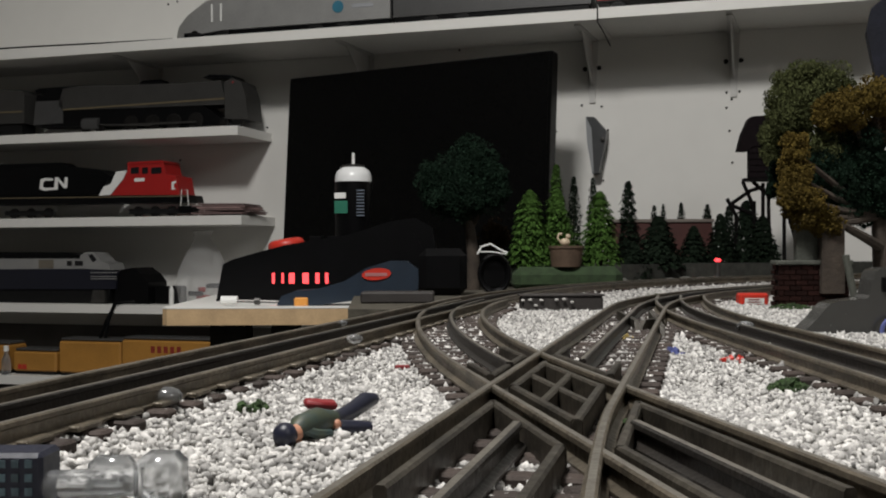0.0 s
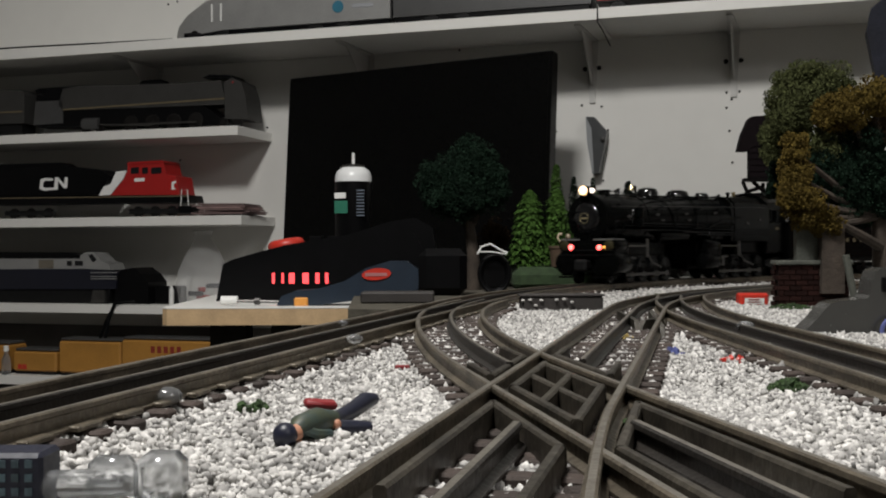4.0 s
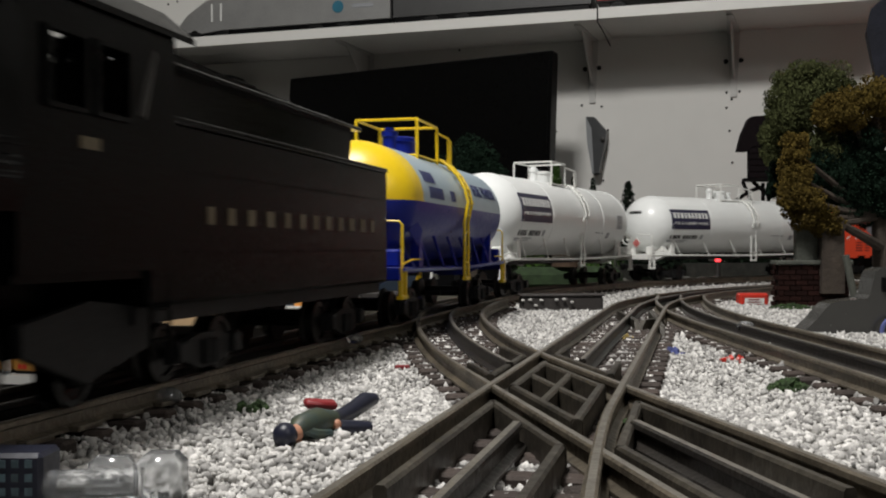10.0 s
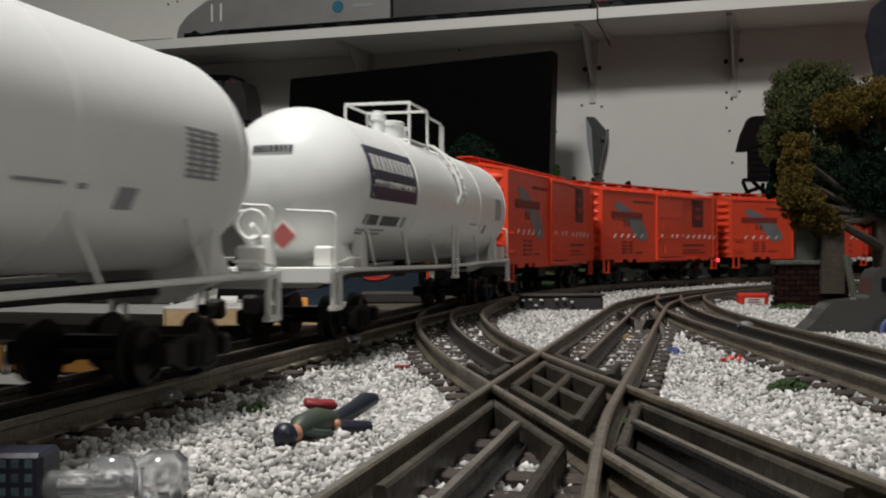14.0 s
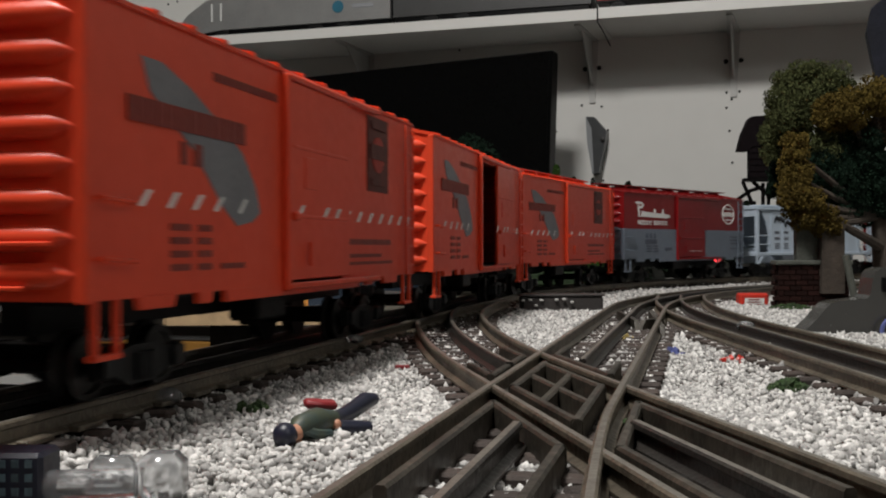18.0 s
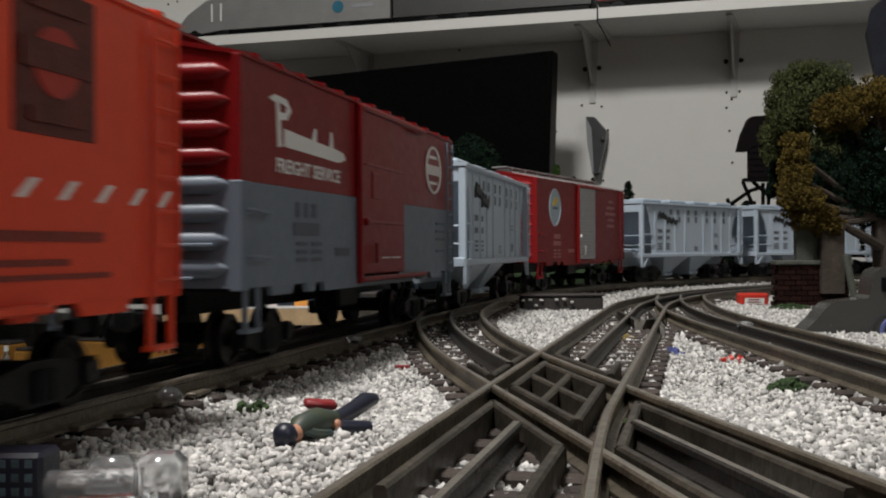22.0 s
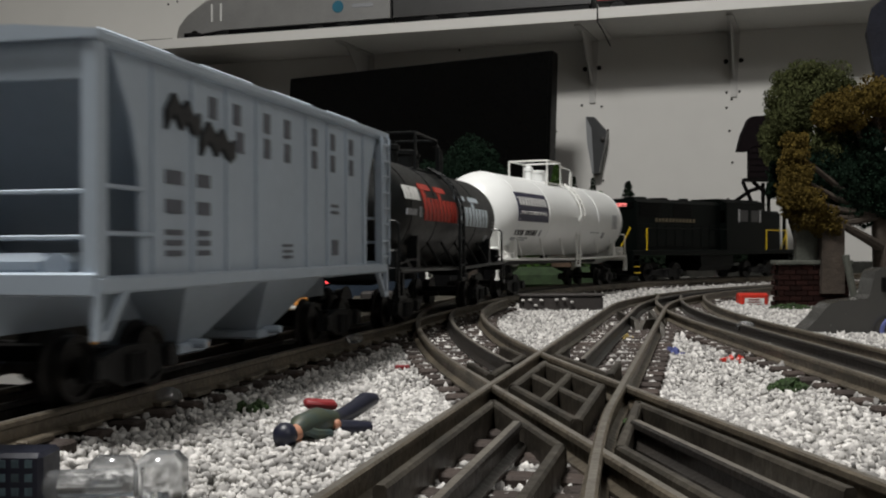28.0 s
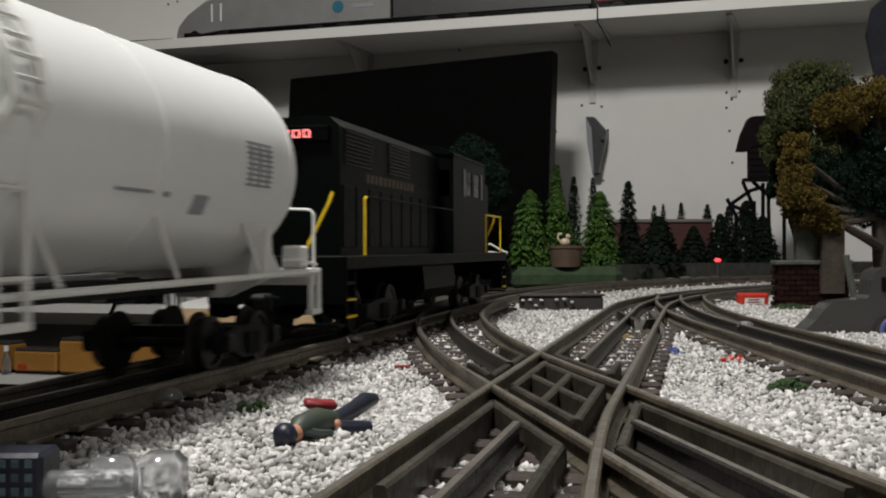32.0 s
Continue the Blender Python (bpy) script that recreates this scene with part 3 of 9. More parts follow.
    for s in (1, -1):
        en = Shape().box(s * (L2 - 0.0014), s * L2, -W, W, SILL, EAVE)
        # peak
        en.prism([(-W, EAVE), (W, EAVE), (0, EAVE + 0.0062)], "x", s * (L2 - 0.0014), s * L2)
        for ks in (-1, 1):
            en.box(s * (L2 - 0.002), s * (L2 + 0.0008), ks * (W - 0.0025), ks * (W + 0.0002), SILL - 0.0005, EAVE, 0.0004)
        if lower:
            em = Shape()
            em.box(s * L2, s * (L2 + 0.0003), -W + 0.002, W - 0.002, SILL, split)
            part("lower_end_band", em, lower, car, "grey lower end band")
            for ks in (-1, 1):
                part("lower_corner", Shape().box(s * (L2 - 0.0045), s * (L2 + 0.0011), ks * (W - 0.0028), ks * (W + 0.0006), SILL - 0.0008, split, 0.0003), lower, car)
        part("end_wall", en, paint, car)
        for k in range(8):
            z = SILL + 0.0058 + k * 0.0084
            fat = 0.0031
            rib = Shape().tube([(s * (L2 - 0.0004), y, z) for y in (-W + 0.003, -W + 0.007, 0, W - 0.007, W - 0.003)], [0.0004, fat, fat * 1.05, fat, 0.0004], 10)
            part("end_rib", rib, lower if (lower and z < split) else paint, car, smooth=True)
        if s < 0:
            part("end_ladder", ladder(W - 0.014, W - 0.003, SILL + 0.002, EAVE - 0.001, s * (L2 + 0.0044), 6, axis="y"), lower or paint, car)
        bw = Shape().tube([(s * (L2 + 0.0040), -0.006 + 0.0055 * math.cos(a * math.pi / 6), 0.074 + 0.0055 * math.sin(a * math.pi / 6)) for a in range(12)], 0.0006, 6, closed=True)
        bw.cyl((s * (L2 + 0.0005), -0.006, 0.074), (s * (L2 + 0.0042), -0.006, 0.074), 0.0009, 6)
        if s < 0:
            part("brake_wheel", bw, paint, car)
        for ys, dz in (((-0.016, 0.0, 0.016), 0.003), ((0.010, 0.022), 0.013)):
            part("end_grab", Shape().tube([(s * (L2 + 0.0030), y, SILL + dz) for y in ys], 0.0006, 6), lower or paint, car)
    rf = Shape().prism([(-W - 0.0008, EAVE - 0.0008), (-W - 0.0008, EAVE + 0.0004), (0, EAVE + 0.0072), (W + 0.0008, EAVE + 0.0004), (W + 0.0008, EAVE - 0.0008), (0, EAVE + 0.0055)], "x", -L2 - 0.0006, L2 + 0.0006)
    part("roof", rf, paint, car)
    for k in range(13):
        x = -L2 + 0.010 + k * (CAR_L - 0.02) / 12
        rib = Shape().prism([(-W - 0.0014, EAVE - 0.0004), (-W - 0.0014, EAVE + 0.0012), (0, EAVE + 0.0082), (W + 0.0014, EAVE + 0.0012), (W + 0.0014, EAVE - 0.0004), (0, EAVE + 0.0062)], "x", x - 0.0012, x + 0.0012)
        part("roof_rib", rib, roof_tips or paint, car)
    rw = Shape()
    for y in (-0.0045, -0.0015, 0.0015, 0.0045):
        rw.box(-L2 - 0.003, L2 + 0.003, y - 0.0013, y + 0.0013, EAVE + 0.0095, EAVE + 0.0105)
    for k in range(8):
        x = -L2 + 0.012 + k * (CAR_L - 0.024) / 7
        rw.box(x - 0.001, x + 0.001, -0.006, 0.006, EAVE + 0.006, EAVE + 0.0096)
    part("roof_walk", rw, roof_tips or paint, car)
    fl = Shape().box(-L2 + 0.001, L2 - 0.001, -W + 0.0014, W - 0.0014, SILL - 0.001, SILL + 0.001).box(-L2 + 0.02, L2 - 0.02, -0.004, 0.004, 0.016, SILL - 0.001)
    fl.box(-0.016, 0.006, 0.008, 0.018, 0.013, SILL - 0.001, 0.001).cyl((-0.045, -0.014, 0.018), (-0.02, -0.014, 0.018), 0.005, 10)
    part("underframe", fl, M_TRUCK, car)
    add_trucks(car, 0.176)
    add_couplers(car, L2)
    return car


def words(name, text, x, z, size, material, parent, y, width=None, label="", bold=0.0):
    return part(name, text_mesh(text, size, material, 0.0001, Matrix.Translation((x, y, z)) @ SIDE, width, bold), None, parent, label)


MOVERS = []
L2 = CAR_L / 2
Y = CAR_W


def orange_marks(car, dress_door):
    f = Shape()
    pts = [(0.024, 0.0845), (0.034, 0.0845), (0.050, 0.0800), (0.066, 0.0735), (0.083, 0.0655), (0.0925, 0.056), (0.096, 0.0485), (0.0900, 0.0455), (0.079, 0.0440), (0.0700, 0.0490), (0.061, 0.0560), (0.051, 0.0640), (0.038, 0.071), (0.028, 0.0765)]
    f.prism([(L2 - a, b) for a, b in pts], "y", Y, Y + 0.00025)
    part("feather_mark", f, M_FEATHER, car, "long silver-grey feather painted on the side")
    blocks("letter_block", letters(L2 - 0.017, 0.0712, 0.067, 0.0062, 14, 3, 0.12), Y + 0.0003, M_DARKINK, car)
    blocks("letter_block", letters(L2 - 0.064, 0.0855, 0.046, 0.0024, 16, 4), Y, M_DARKINK, car)
    blocks("small_lettering", [(L2 - 0.046, 0.0625, 0.004, 0.006), (L2 - 0.054, 0.0625, 0.005, 0.006)]
                                   + [(L2 - 0.044 - k * 0.014, z, 0.011 - 0.003 * k, 0.0018) for k in (0, 1) for z in (0.043, 0.0395, 0.036, 0.0325)]
                                   + [(L2 - 0.076, 0.0325, 0.016, 0.0016)] + [(L2 - 0.196, 0.040, 0.058, 0.0022), (L2 - 0.190, 0.0345, 0.046, 0.0014), (L2 - 0.20, 0.0315, 0.055, 0.0012)], Y, M_DARKINK, car)
    part("emblem", plates([(L2 - 0.209, 0.0765, 0.026, 0.031)], Y), M_EMBLEM, car, "dark square emblem")
    part("emblem_disc", Shape().lathe([(0.0075, 0.0), (0.0075, 0.0003)], 20, Matrix.Translation((L2 - 0.209, Y + 0.0003, 0.0765)) @ SIDE), M_REDINK, car)
    blocks("emblem_bar", [(L2 - 0.209, 0.0775, 0.022, 0.0062), (L2 - 0.209, 0.0885, 0.018, 0.0030), (L2 - 0.209, 0.0650, 0.018, 0.0030)], Y + 0.0006, M_EMBLEM, car)
    for dx in (0.0255, 0.040, 0.054, 0.067, 0.083, 0.125, 0.147, 0.158, 0.174, 0.187, 0.200, 0.213, 0.226, 0.239, 0.251):
        on_door = 0.116 < dx < 0.170
        x = L2 - dx - (0.036 if dress_door and on_door else 0.0)
        y = Y + (0.0018 if on_door else 0.0)
        if dress_door and 0.170 < dx < 0.206:
            continue
        part("dash_mark", Shape().prism([(x - 0.0010, 0.0520), (x - 0.0034, 0.0520), (x + 0.0010, 0.0478), (x + 0.0034, 0.0478)], "y", y, y + 0.0003), M_WINK, car, "slanted white dash")


# orange box cars; the third has its door slid open
first_orange = boxcar("bright orange model boxcar with a silver feather mark", M_ORANGE)
orange_marks(first_orange, 0)
open_orange = boxcar("bright orange model boxcar with its door slid open", M_ORANGE, open_door=True)
orange_marks(open_orange, 1)
for car, c0 in ((first_orange, 0.0656), (copy_thing(first_orange, Matrix()), 0.3775), (open_orange, 0.6950), (copy_thing(first_orange, Matrix()), 1.0032)):
    MOVERS.append((car, c0, 0.190))

# red over grey box car
M_FAINT = mat("faint_dark_lettering", (0.085, 0.095, 0.13), 0.5, var=0.15)
car = boxcar("red and grey model boxcar with white script lettering", M_RED, lower=M_GREY, door_from=0.113, door_to=0.164)
sc = Shape()
sc.prism([(L2 - 0.021, 0.0850), (L2 - 0.026, 0.0868), (L2 - 0.036, 0.0862), (L2 - 0.040, 0.0830), (L2 - 0.036, 0.0795), (L2 - 0.029, 0.0790), (L2 - 0.0305, 0.0815), (L2 - 0.035, 0.0818), (L2 - 0.036, 0.0838), (L2 - 0.030, 0.0848), (L2 - 0.0255, 0.0842)], "y", Y, Y + 0.0003)
sc.prism([(L2 - 0.027, 0.0845), (L2 - 0.0295, 0.0845), (L2 - 0.0315, 0.0705), (L2 - 0.0285, 0.0700)], "y", Y, Y + 0.00035)
sc.prism([(L2 - 0.034, 0.0765), (L2 - 0.060, 0.0752), (L2 - 0.062, 0.0795), (L2 - 0.064, 0.0795), (L2 - 0.064, 0.0750), (L2 - 0.078, 0.0745), (L2 - 0.079, 0.0800), (L2 - 0.081, 0.0800), (L2 - 0.0815, 0.0745), (L2 - 0.093, 0.0735), (L2 - 0.096, 0.0712), (L2 - 0.088, 0.0695), (L2 - 0.034, 0.0707)], "y", Y, Y + 0.0003)
part("script_mark", sc, M_WINK, car, "white flowing script mark")
words("lettering", "FREIGHT SERVICE", L2 - 0.058, 0.0640, 0.0066, M_WINK, car, Y + 0.0002, 0.062, bold=0.0001)
part("emblem_ring", Shape().tube([(L2 - 0.222 + 0.0130 * math.cos(a * math.pi / 12), Y + 0.0002, 0.0770 + 0.0115 * math.sin(a * math.pi / 12)) for a in range(24)], 0.0007, 6, closed=True), M_WINK, car, "white oval emblem")
blocks("emblem_bar", [(L2 - 0.222 + dx, 0.0770, 0.0032, 0.0050) for dx in (-0.0092, -0.0046, 0.0, 0.0046, 0.0092)] + [(L2 - 0.222, 0.0835, 0.014, 0.0014), (L2 - 0.222, 0.0705, 0.014, 0.0014)], Y, M_WINK, car)
blocks("small_lettering", [(L2 - 0.046, 0.0505, 0.004, 0.005), (L2 - 0.054, 0.0505, 0.004, 0.005), (L2 - 0.062, 0.0505, 0.004, 0.005), (L2 - 0.054, 0.0440, 0.024, 0.0045)]
                               + [(L2 - 0.050 - 0.014 * k, z, 0.010, 0.0014) for k in (0, 1) for z in (0.0390, 0.0362, 0.0335)] + [(L2 - 0.092, 0.036, 0.016, 0.003)]
                               + [(L2 - 0.235, z, 0.016, 0.0012) for z in (0.050, 0.046, 0.042, 0.036)], Y, M_FAINT, car)
blocks("grab_mark", [(L2 - 0.140, 0.0335, 0.010, 0.0006), (L2 - 0.154, 0.0335, 0.012, 0.0006)], Y + 0.0018, M_WINK, car)
MOVERS.append((car, 1.3175, 0.190))

# dark red box car with a silver door
car = boxcar("dark red model boxcar with a ribbed silver door", M_DKRED, door_paint=M_SILVERDOOR, door_from=0.116, door_to=0.158, roof_tips=M_SILVERDOOR)
disc = Shape().lathe([(0.0163, 0.0), (0.0163, 0.0003)], 40, Matrix.Translation((L2 - 0.0480, Y, 0.0725)) @ SIDE)
part("emblem_disc", disc, M_SKY, car, "pale blue round emblem")
part("emblem_ring", Shape().tube([(L2 - 0.0480 + 0.0150 * math.cos(a * math.pi / 18), Y + 0.0002, 0.0725 + 0.0150 * math.sin(a * math.pi / 18)) for a in range(36)], 0.0006, 6, closed=True), M_LTGREY, car)
part("emblem_bird", Shape().prism([(L2 - 0.0405, 0.0745), (L2 - 0.0475, 0.0810), (L2 - 0.0550, 0.0800), (L2 - 0.0520, 0.0760), (L2 - 0.0445, 0.0735)], "y", Y + 0.0003, Y + 0.0006), M_YELLOW, car)
part("emblem_base", plates([(L2 - 0.0480, 0.0718, 0.015, 0.0022)], Y + 0.0003), M_GREY, car)
M_PINK = mat("faded_pink_lettering", (0.42, 0.16, 0.16), 0.5, var=0.1)
blocks("small_lettering", [(L2 - 0.048, 0.0475, 0.004, 0.004), (L2 - 0.054, 0.0475, 0.004, 0.004), (L2 - 0.060, 0.0475, 0.004, 0.004), (L2 - 0.054, 0.0415, 0.020, 0.0036)]
                               + [(L2 - 0.048 - 0.012 * k, z, 0.008, 0.0014) for k in (0, 1) for z in (0.0355, 0.0325, 0.0298)] + [(L2 - 0.095, 0.035, 0.018, 0.003)]
                               + [(L2 - 0.215, 0.083 - 0.006 * k, w, 0.0026) for k, w in enumerate((0.014, 0.026, 0.034, 0.020, 0.024))], Y, M_PINK, car)
MOVERS.append((car, 1.8969, 0.190))
short_car = car


# ---- covered hoppers ----
M_FADED = mat("faded_blue_lettering", (0.13, 0.14, 0.17), 0.5, var=0.15)
def hopper():
    car = thing("covered_hopper", "pale grey model covered hopper car with black lettering blocks", "train car", "cars of the moving train")
    H2, W, z0, z1 = 0.1095, 0.0285, 0.0305, 0.0848
    step = 0.0206
    for s in (1, -1):
        y0, y1 = s * (W - 0.0024), s * (W - 0.0014)
        part("side_panel", Shape().prism([(H2 - 0.009, z1), (H2 - 0.012, z1 - 0.006), (H2 - 0.018, z1 - 0.016), (H2 - 0.0215, z1 - 0.028), (H2 - 0.0220, z0), (-H2 + 0.0220, z0), (-H2 + 0.0215, z1 - 0.028), (-H2 + 0.018, z1 - 0.016), (-H2 + 0.012, z1 - 0.006), (-H2 + 0.009, z1)], "y", y0, y1), M_LTGREY, car)
        for k in (0, 1, 2, 3, 5, 6, 7, 8):
            x = (4 - k) * step
            part("side_rib", Shape().box(x - 0.0008, x + 0.0008, y1, s * (W - 0.0006), z0, z1 - 0.001, 0.0003), M_LTGREY, car)
        part("side_sill", Shape().box(-H2, H2, s * (W - 0.004), s * (W + 0.0008), z0 - 0.0035, z0 + 0.0005, 0.0006), M_LTGREY, car)
        part("roof_rail", Shape().box(-H2, H2, s * (W - 0.003), s * (W + 0.0012), z1 - 0.0005, z1 + 0.0022, 0.0006), M_LTGREY, car)
        for e in (1, -1):
            part("corner_post", Shape().box(e * (H2 - 0.0042), e * H2, s * (W - 0.0035), s * (W + 0.0005), z0, z1, 0.0005), M_LTGREY, car)
            st = Shape().prism([(e * (H2 - 0.013), z0 - 0.003), (e * (H2 - 0.004), 0.0165), (e * (H2 + 0.0005), 0.0165), (e * (H2 + 0.0005), z0 - 0.003), (e * (H2 - 0.0015), z0 - 0.003), (e * (H2 - 0.0015), 0.0185), (e * (H2 - 0.0035), 0.0185), (e * (H2 - 0.0105), z0 - 0.003)], "y", s * (W - 0.001), s * (W + 0.0006))
            part("step", st, M_LTGREY, car)
            if e * s > 0:
                rl = Shape()
                for z in (0.041, 0.052):
                    rl.cyl((e * (H2 - 0.002), s * (W - 0.001), z), (e * (H2 - 0.022 if z > 0.05 else H2 - 0.026), s * (W - 0.001), z), 0.0006, 6)
                part("end_rail", rl, M_LTGREY, car)
            else:
                part("corner_ladder", ladder(e * (H2 - 0.012), e * (H2 - 0.002), z0, z1, s * (W + 0.0016), 8), M_LTGREY, car)
    for e in (1, -1):
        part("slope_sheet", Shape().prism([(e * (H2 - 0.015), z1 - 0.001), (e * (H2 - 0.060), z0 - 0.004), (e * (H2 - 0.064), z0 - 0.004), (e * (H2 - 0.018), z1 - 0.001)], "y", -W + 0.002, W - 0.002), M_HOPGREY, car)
        part("end_sill", Shape().box(e * (H2 - 0.003), e * (H2 + 0.001), -W, W, z0 - 0.004, z0 + 0.0015, 0.0005), M_LTGREY, car)
        part("end_panel", Shape().box(e * (H2 - 0.002), e * (H2 - 0.0008), -W + 0.003, W - 0.003, z1 - 0.0085, z1), M_LTGREY, car)
        rl = Shape()
        for z in (0.040, 0.0505):
            rl.cyl((e * (H2 - 0.001), -W + 0.002, z), (e * (H2 - 0.001), W - 0.002, z), 0.0006, 6)
        part("end_rail", rl, M_LTGREY, car)
        part("brake_gear", Shape().box(e * (H2 - 0.016), e * (H2 - 0.005), -0.004, 0.014, z0, z0 + 0.006, 0.002).cyl((e * (H2 - 0.018), 0.016, z0 + 0.003), (e * (H2 - 0.006), 0.016, z0 + 0.003), 0.003, 10), M_LTGREY, car)
        part("platform", Shape().box(e * (H2 - 0.03), e * (H2 - 0.002), -W + 0.003, W - 0.003, z0 - 0.002, z0 - 0.0005), M_LTGREY, car)
    part("roof", Shape().prism([(-W - 0.001, z1 + 0.0004), (-W - 0.001, z1 + 0.0022), (-0.010, z1 + 0.0042), (0.010, z1 + 0.0042), (W + 0.001, z1 + 0.0022), (W + 0.001, z1 + 0.0004)], "x", -H2 - 0.0005, H2 + 0.0005), M_LTGREY, car)
    for k in range(4):
        for yy in (0.013,):
            x = H2 - 0.034 - k * 0.052
            part("roof_hatch", Shape().box(x - 0.018, x + 0.018, yy - 0.0085, yy + 0.0085, z1 + 0.003, z1 + 0.0066, 0.0012), M_LTGREY, car)
            part("roof_hatch", Shape().box(x - 0.018, x + 0.018, -yy - 0.0085, -yy + 0.0085, z1 + 0.003, z1 + 0.0066, 0.0012), M_LTGREY, car)
    for xc in (0.028, -0.028):
        b = Shape()
        top, bot = [(-0.026, -0.022), (0.026, -0.022), (0.026, 0.022), (-0.026, 0.022)], [(-0.006, -0.010), (0.006, -0.010), (0.006, 0.010), (-0.006, 0.010)]
        vs = [(xc + p[0], p[1], z0 - 0.003) for p in top] + [(xc + p[0], p[1], 0.0085) for p in bot]
        b.add(vs, [(3, 2, 1, 0), (4, 5, 6, 7), (0, 1, 5, 4), (1, 2, 6, 5), (2, 3, 7, 6), (3, 0, 4, 7)])
        b.box(xc - 0.008, xc + 0.008, -0.012, 0.012, 0.0055, 0.0088, 0.0006)
        part("discharge_bay", b, M_LTGREY, car)
        part("gate", Shape().cyl((xc, -0.016, 0.0085), (xc, 0.016, 0.0085), 0.0014, 8), M_LTGREY, car)
    part("centre_sill", Shape().box(-H2 + 0.002, H2 - 0.002, -0.004, 0.004, 0.017, z0 - 0.002), M_LTGREY, car)
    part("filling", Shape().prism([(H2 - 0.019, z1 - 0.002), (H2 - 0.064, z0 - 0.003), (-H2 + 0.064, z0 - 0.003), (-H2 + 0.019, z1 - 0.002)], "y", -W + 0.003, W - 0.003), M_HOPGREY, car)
    # two stepped zigzag marks and the lettering, one plain bar a letter
    fy = W - 0.0014
    for u0, u1, zt, zb in ((0.28, 1.16, z1 - 0.0068, z1 - 0.0175), (1.20, 2.20, z1 - 0.0120, z1 - 0.0228)):
        lo, hi, th = zb, zt - 0.0052, 0.0052
        pts = [((4 - u0 - (u1 - u0) * q) * step, lo + (hi - lo) * h) for q, h in ((0.0, 0.15), (0.22, 1.0), (0.45, 0.25), (0.62, 0.8), (0.82, 0.0), (1.0, 0.35))]
        part("zigzag_mark", Shape().prism([(x, z + th) for x, z in pts] + [(x, z) for x, z in reversed(pts)], "y", fy, W - 0.0003), M_BLACKINK, car, "black zigzag mark")
    rows = [(u, z1 - 0.0078) for u in (1.6, 2.35, 3.4, 4.2, 5.4, 6.3, 7.3)] + [(u, z1 - 0.0158) for u in (2.45, 3.4, 4.2, 5.4, 6.3, 7.3)]
    blocks("name_bar", [((4 - u) * step, z, 0.0046, 0.0062) for u, z in rows], fy, M_FADED, car)
    sm = [(u, z0 + f * 0.0543, 0.0088 - 0.0015 * (u > 1), h) for u in (0.52, 1.32) for f, h in ((0.47, 0.0036), (0.33, 0.0036), (0.205, 0.0015), (0.155, 0.0015), (0.105, 0.0015))]
    sm += [(4.2, z0 + f * 0.0543, 0.008, 0.0009) for f in (0.145, 0.11, 0.075)] + [(6.4, z0 + f * 0.0543, 0.0075, 0.0011) for f in (0.42, 0.375)] + [(6.4, z0 + 0.0072, 0.0065, 0.0058)]
    blocks("small_lettering", [((4 - u) * step, z, w, h) for u, z, w, h in sm], fy, M_FADED, car)
    add_trucks(car, 0.156)
    add_couplers(car, H2)
    return car


hop = hopper()
for k, mid in enumerate((1.6045, 2.1920, 2.4604)):
    c = hop if k == 0 else copy_thing(hop, Matrix())
    MOVERS.append((c, mid, 0.1635))


# ---- tank cars ----
def tank_lathe(r, half, head, seg=40):
    """A tank on its side along x with rounded ends."""
    prof = []
    for k in range(9):
        a = math.pi / 2 * k / 8
        prof.append((r * math.sin(a), -half - head * math.cos(a)))
    for k in range(1, 9):
        a = math.pi / 2 * (1 - k / 8)
        prof.append((r * math.sin(a), half + head * math.cos(a)))
    prof.insert(9, (r, half)) if prof[8][1] < half else None
    return prof


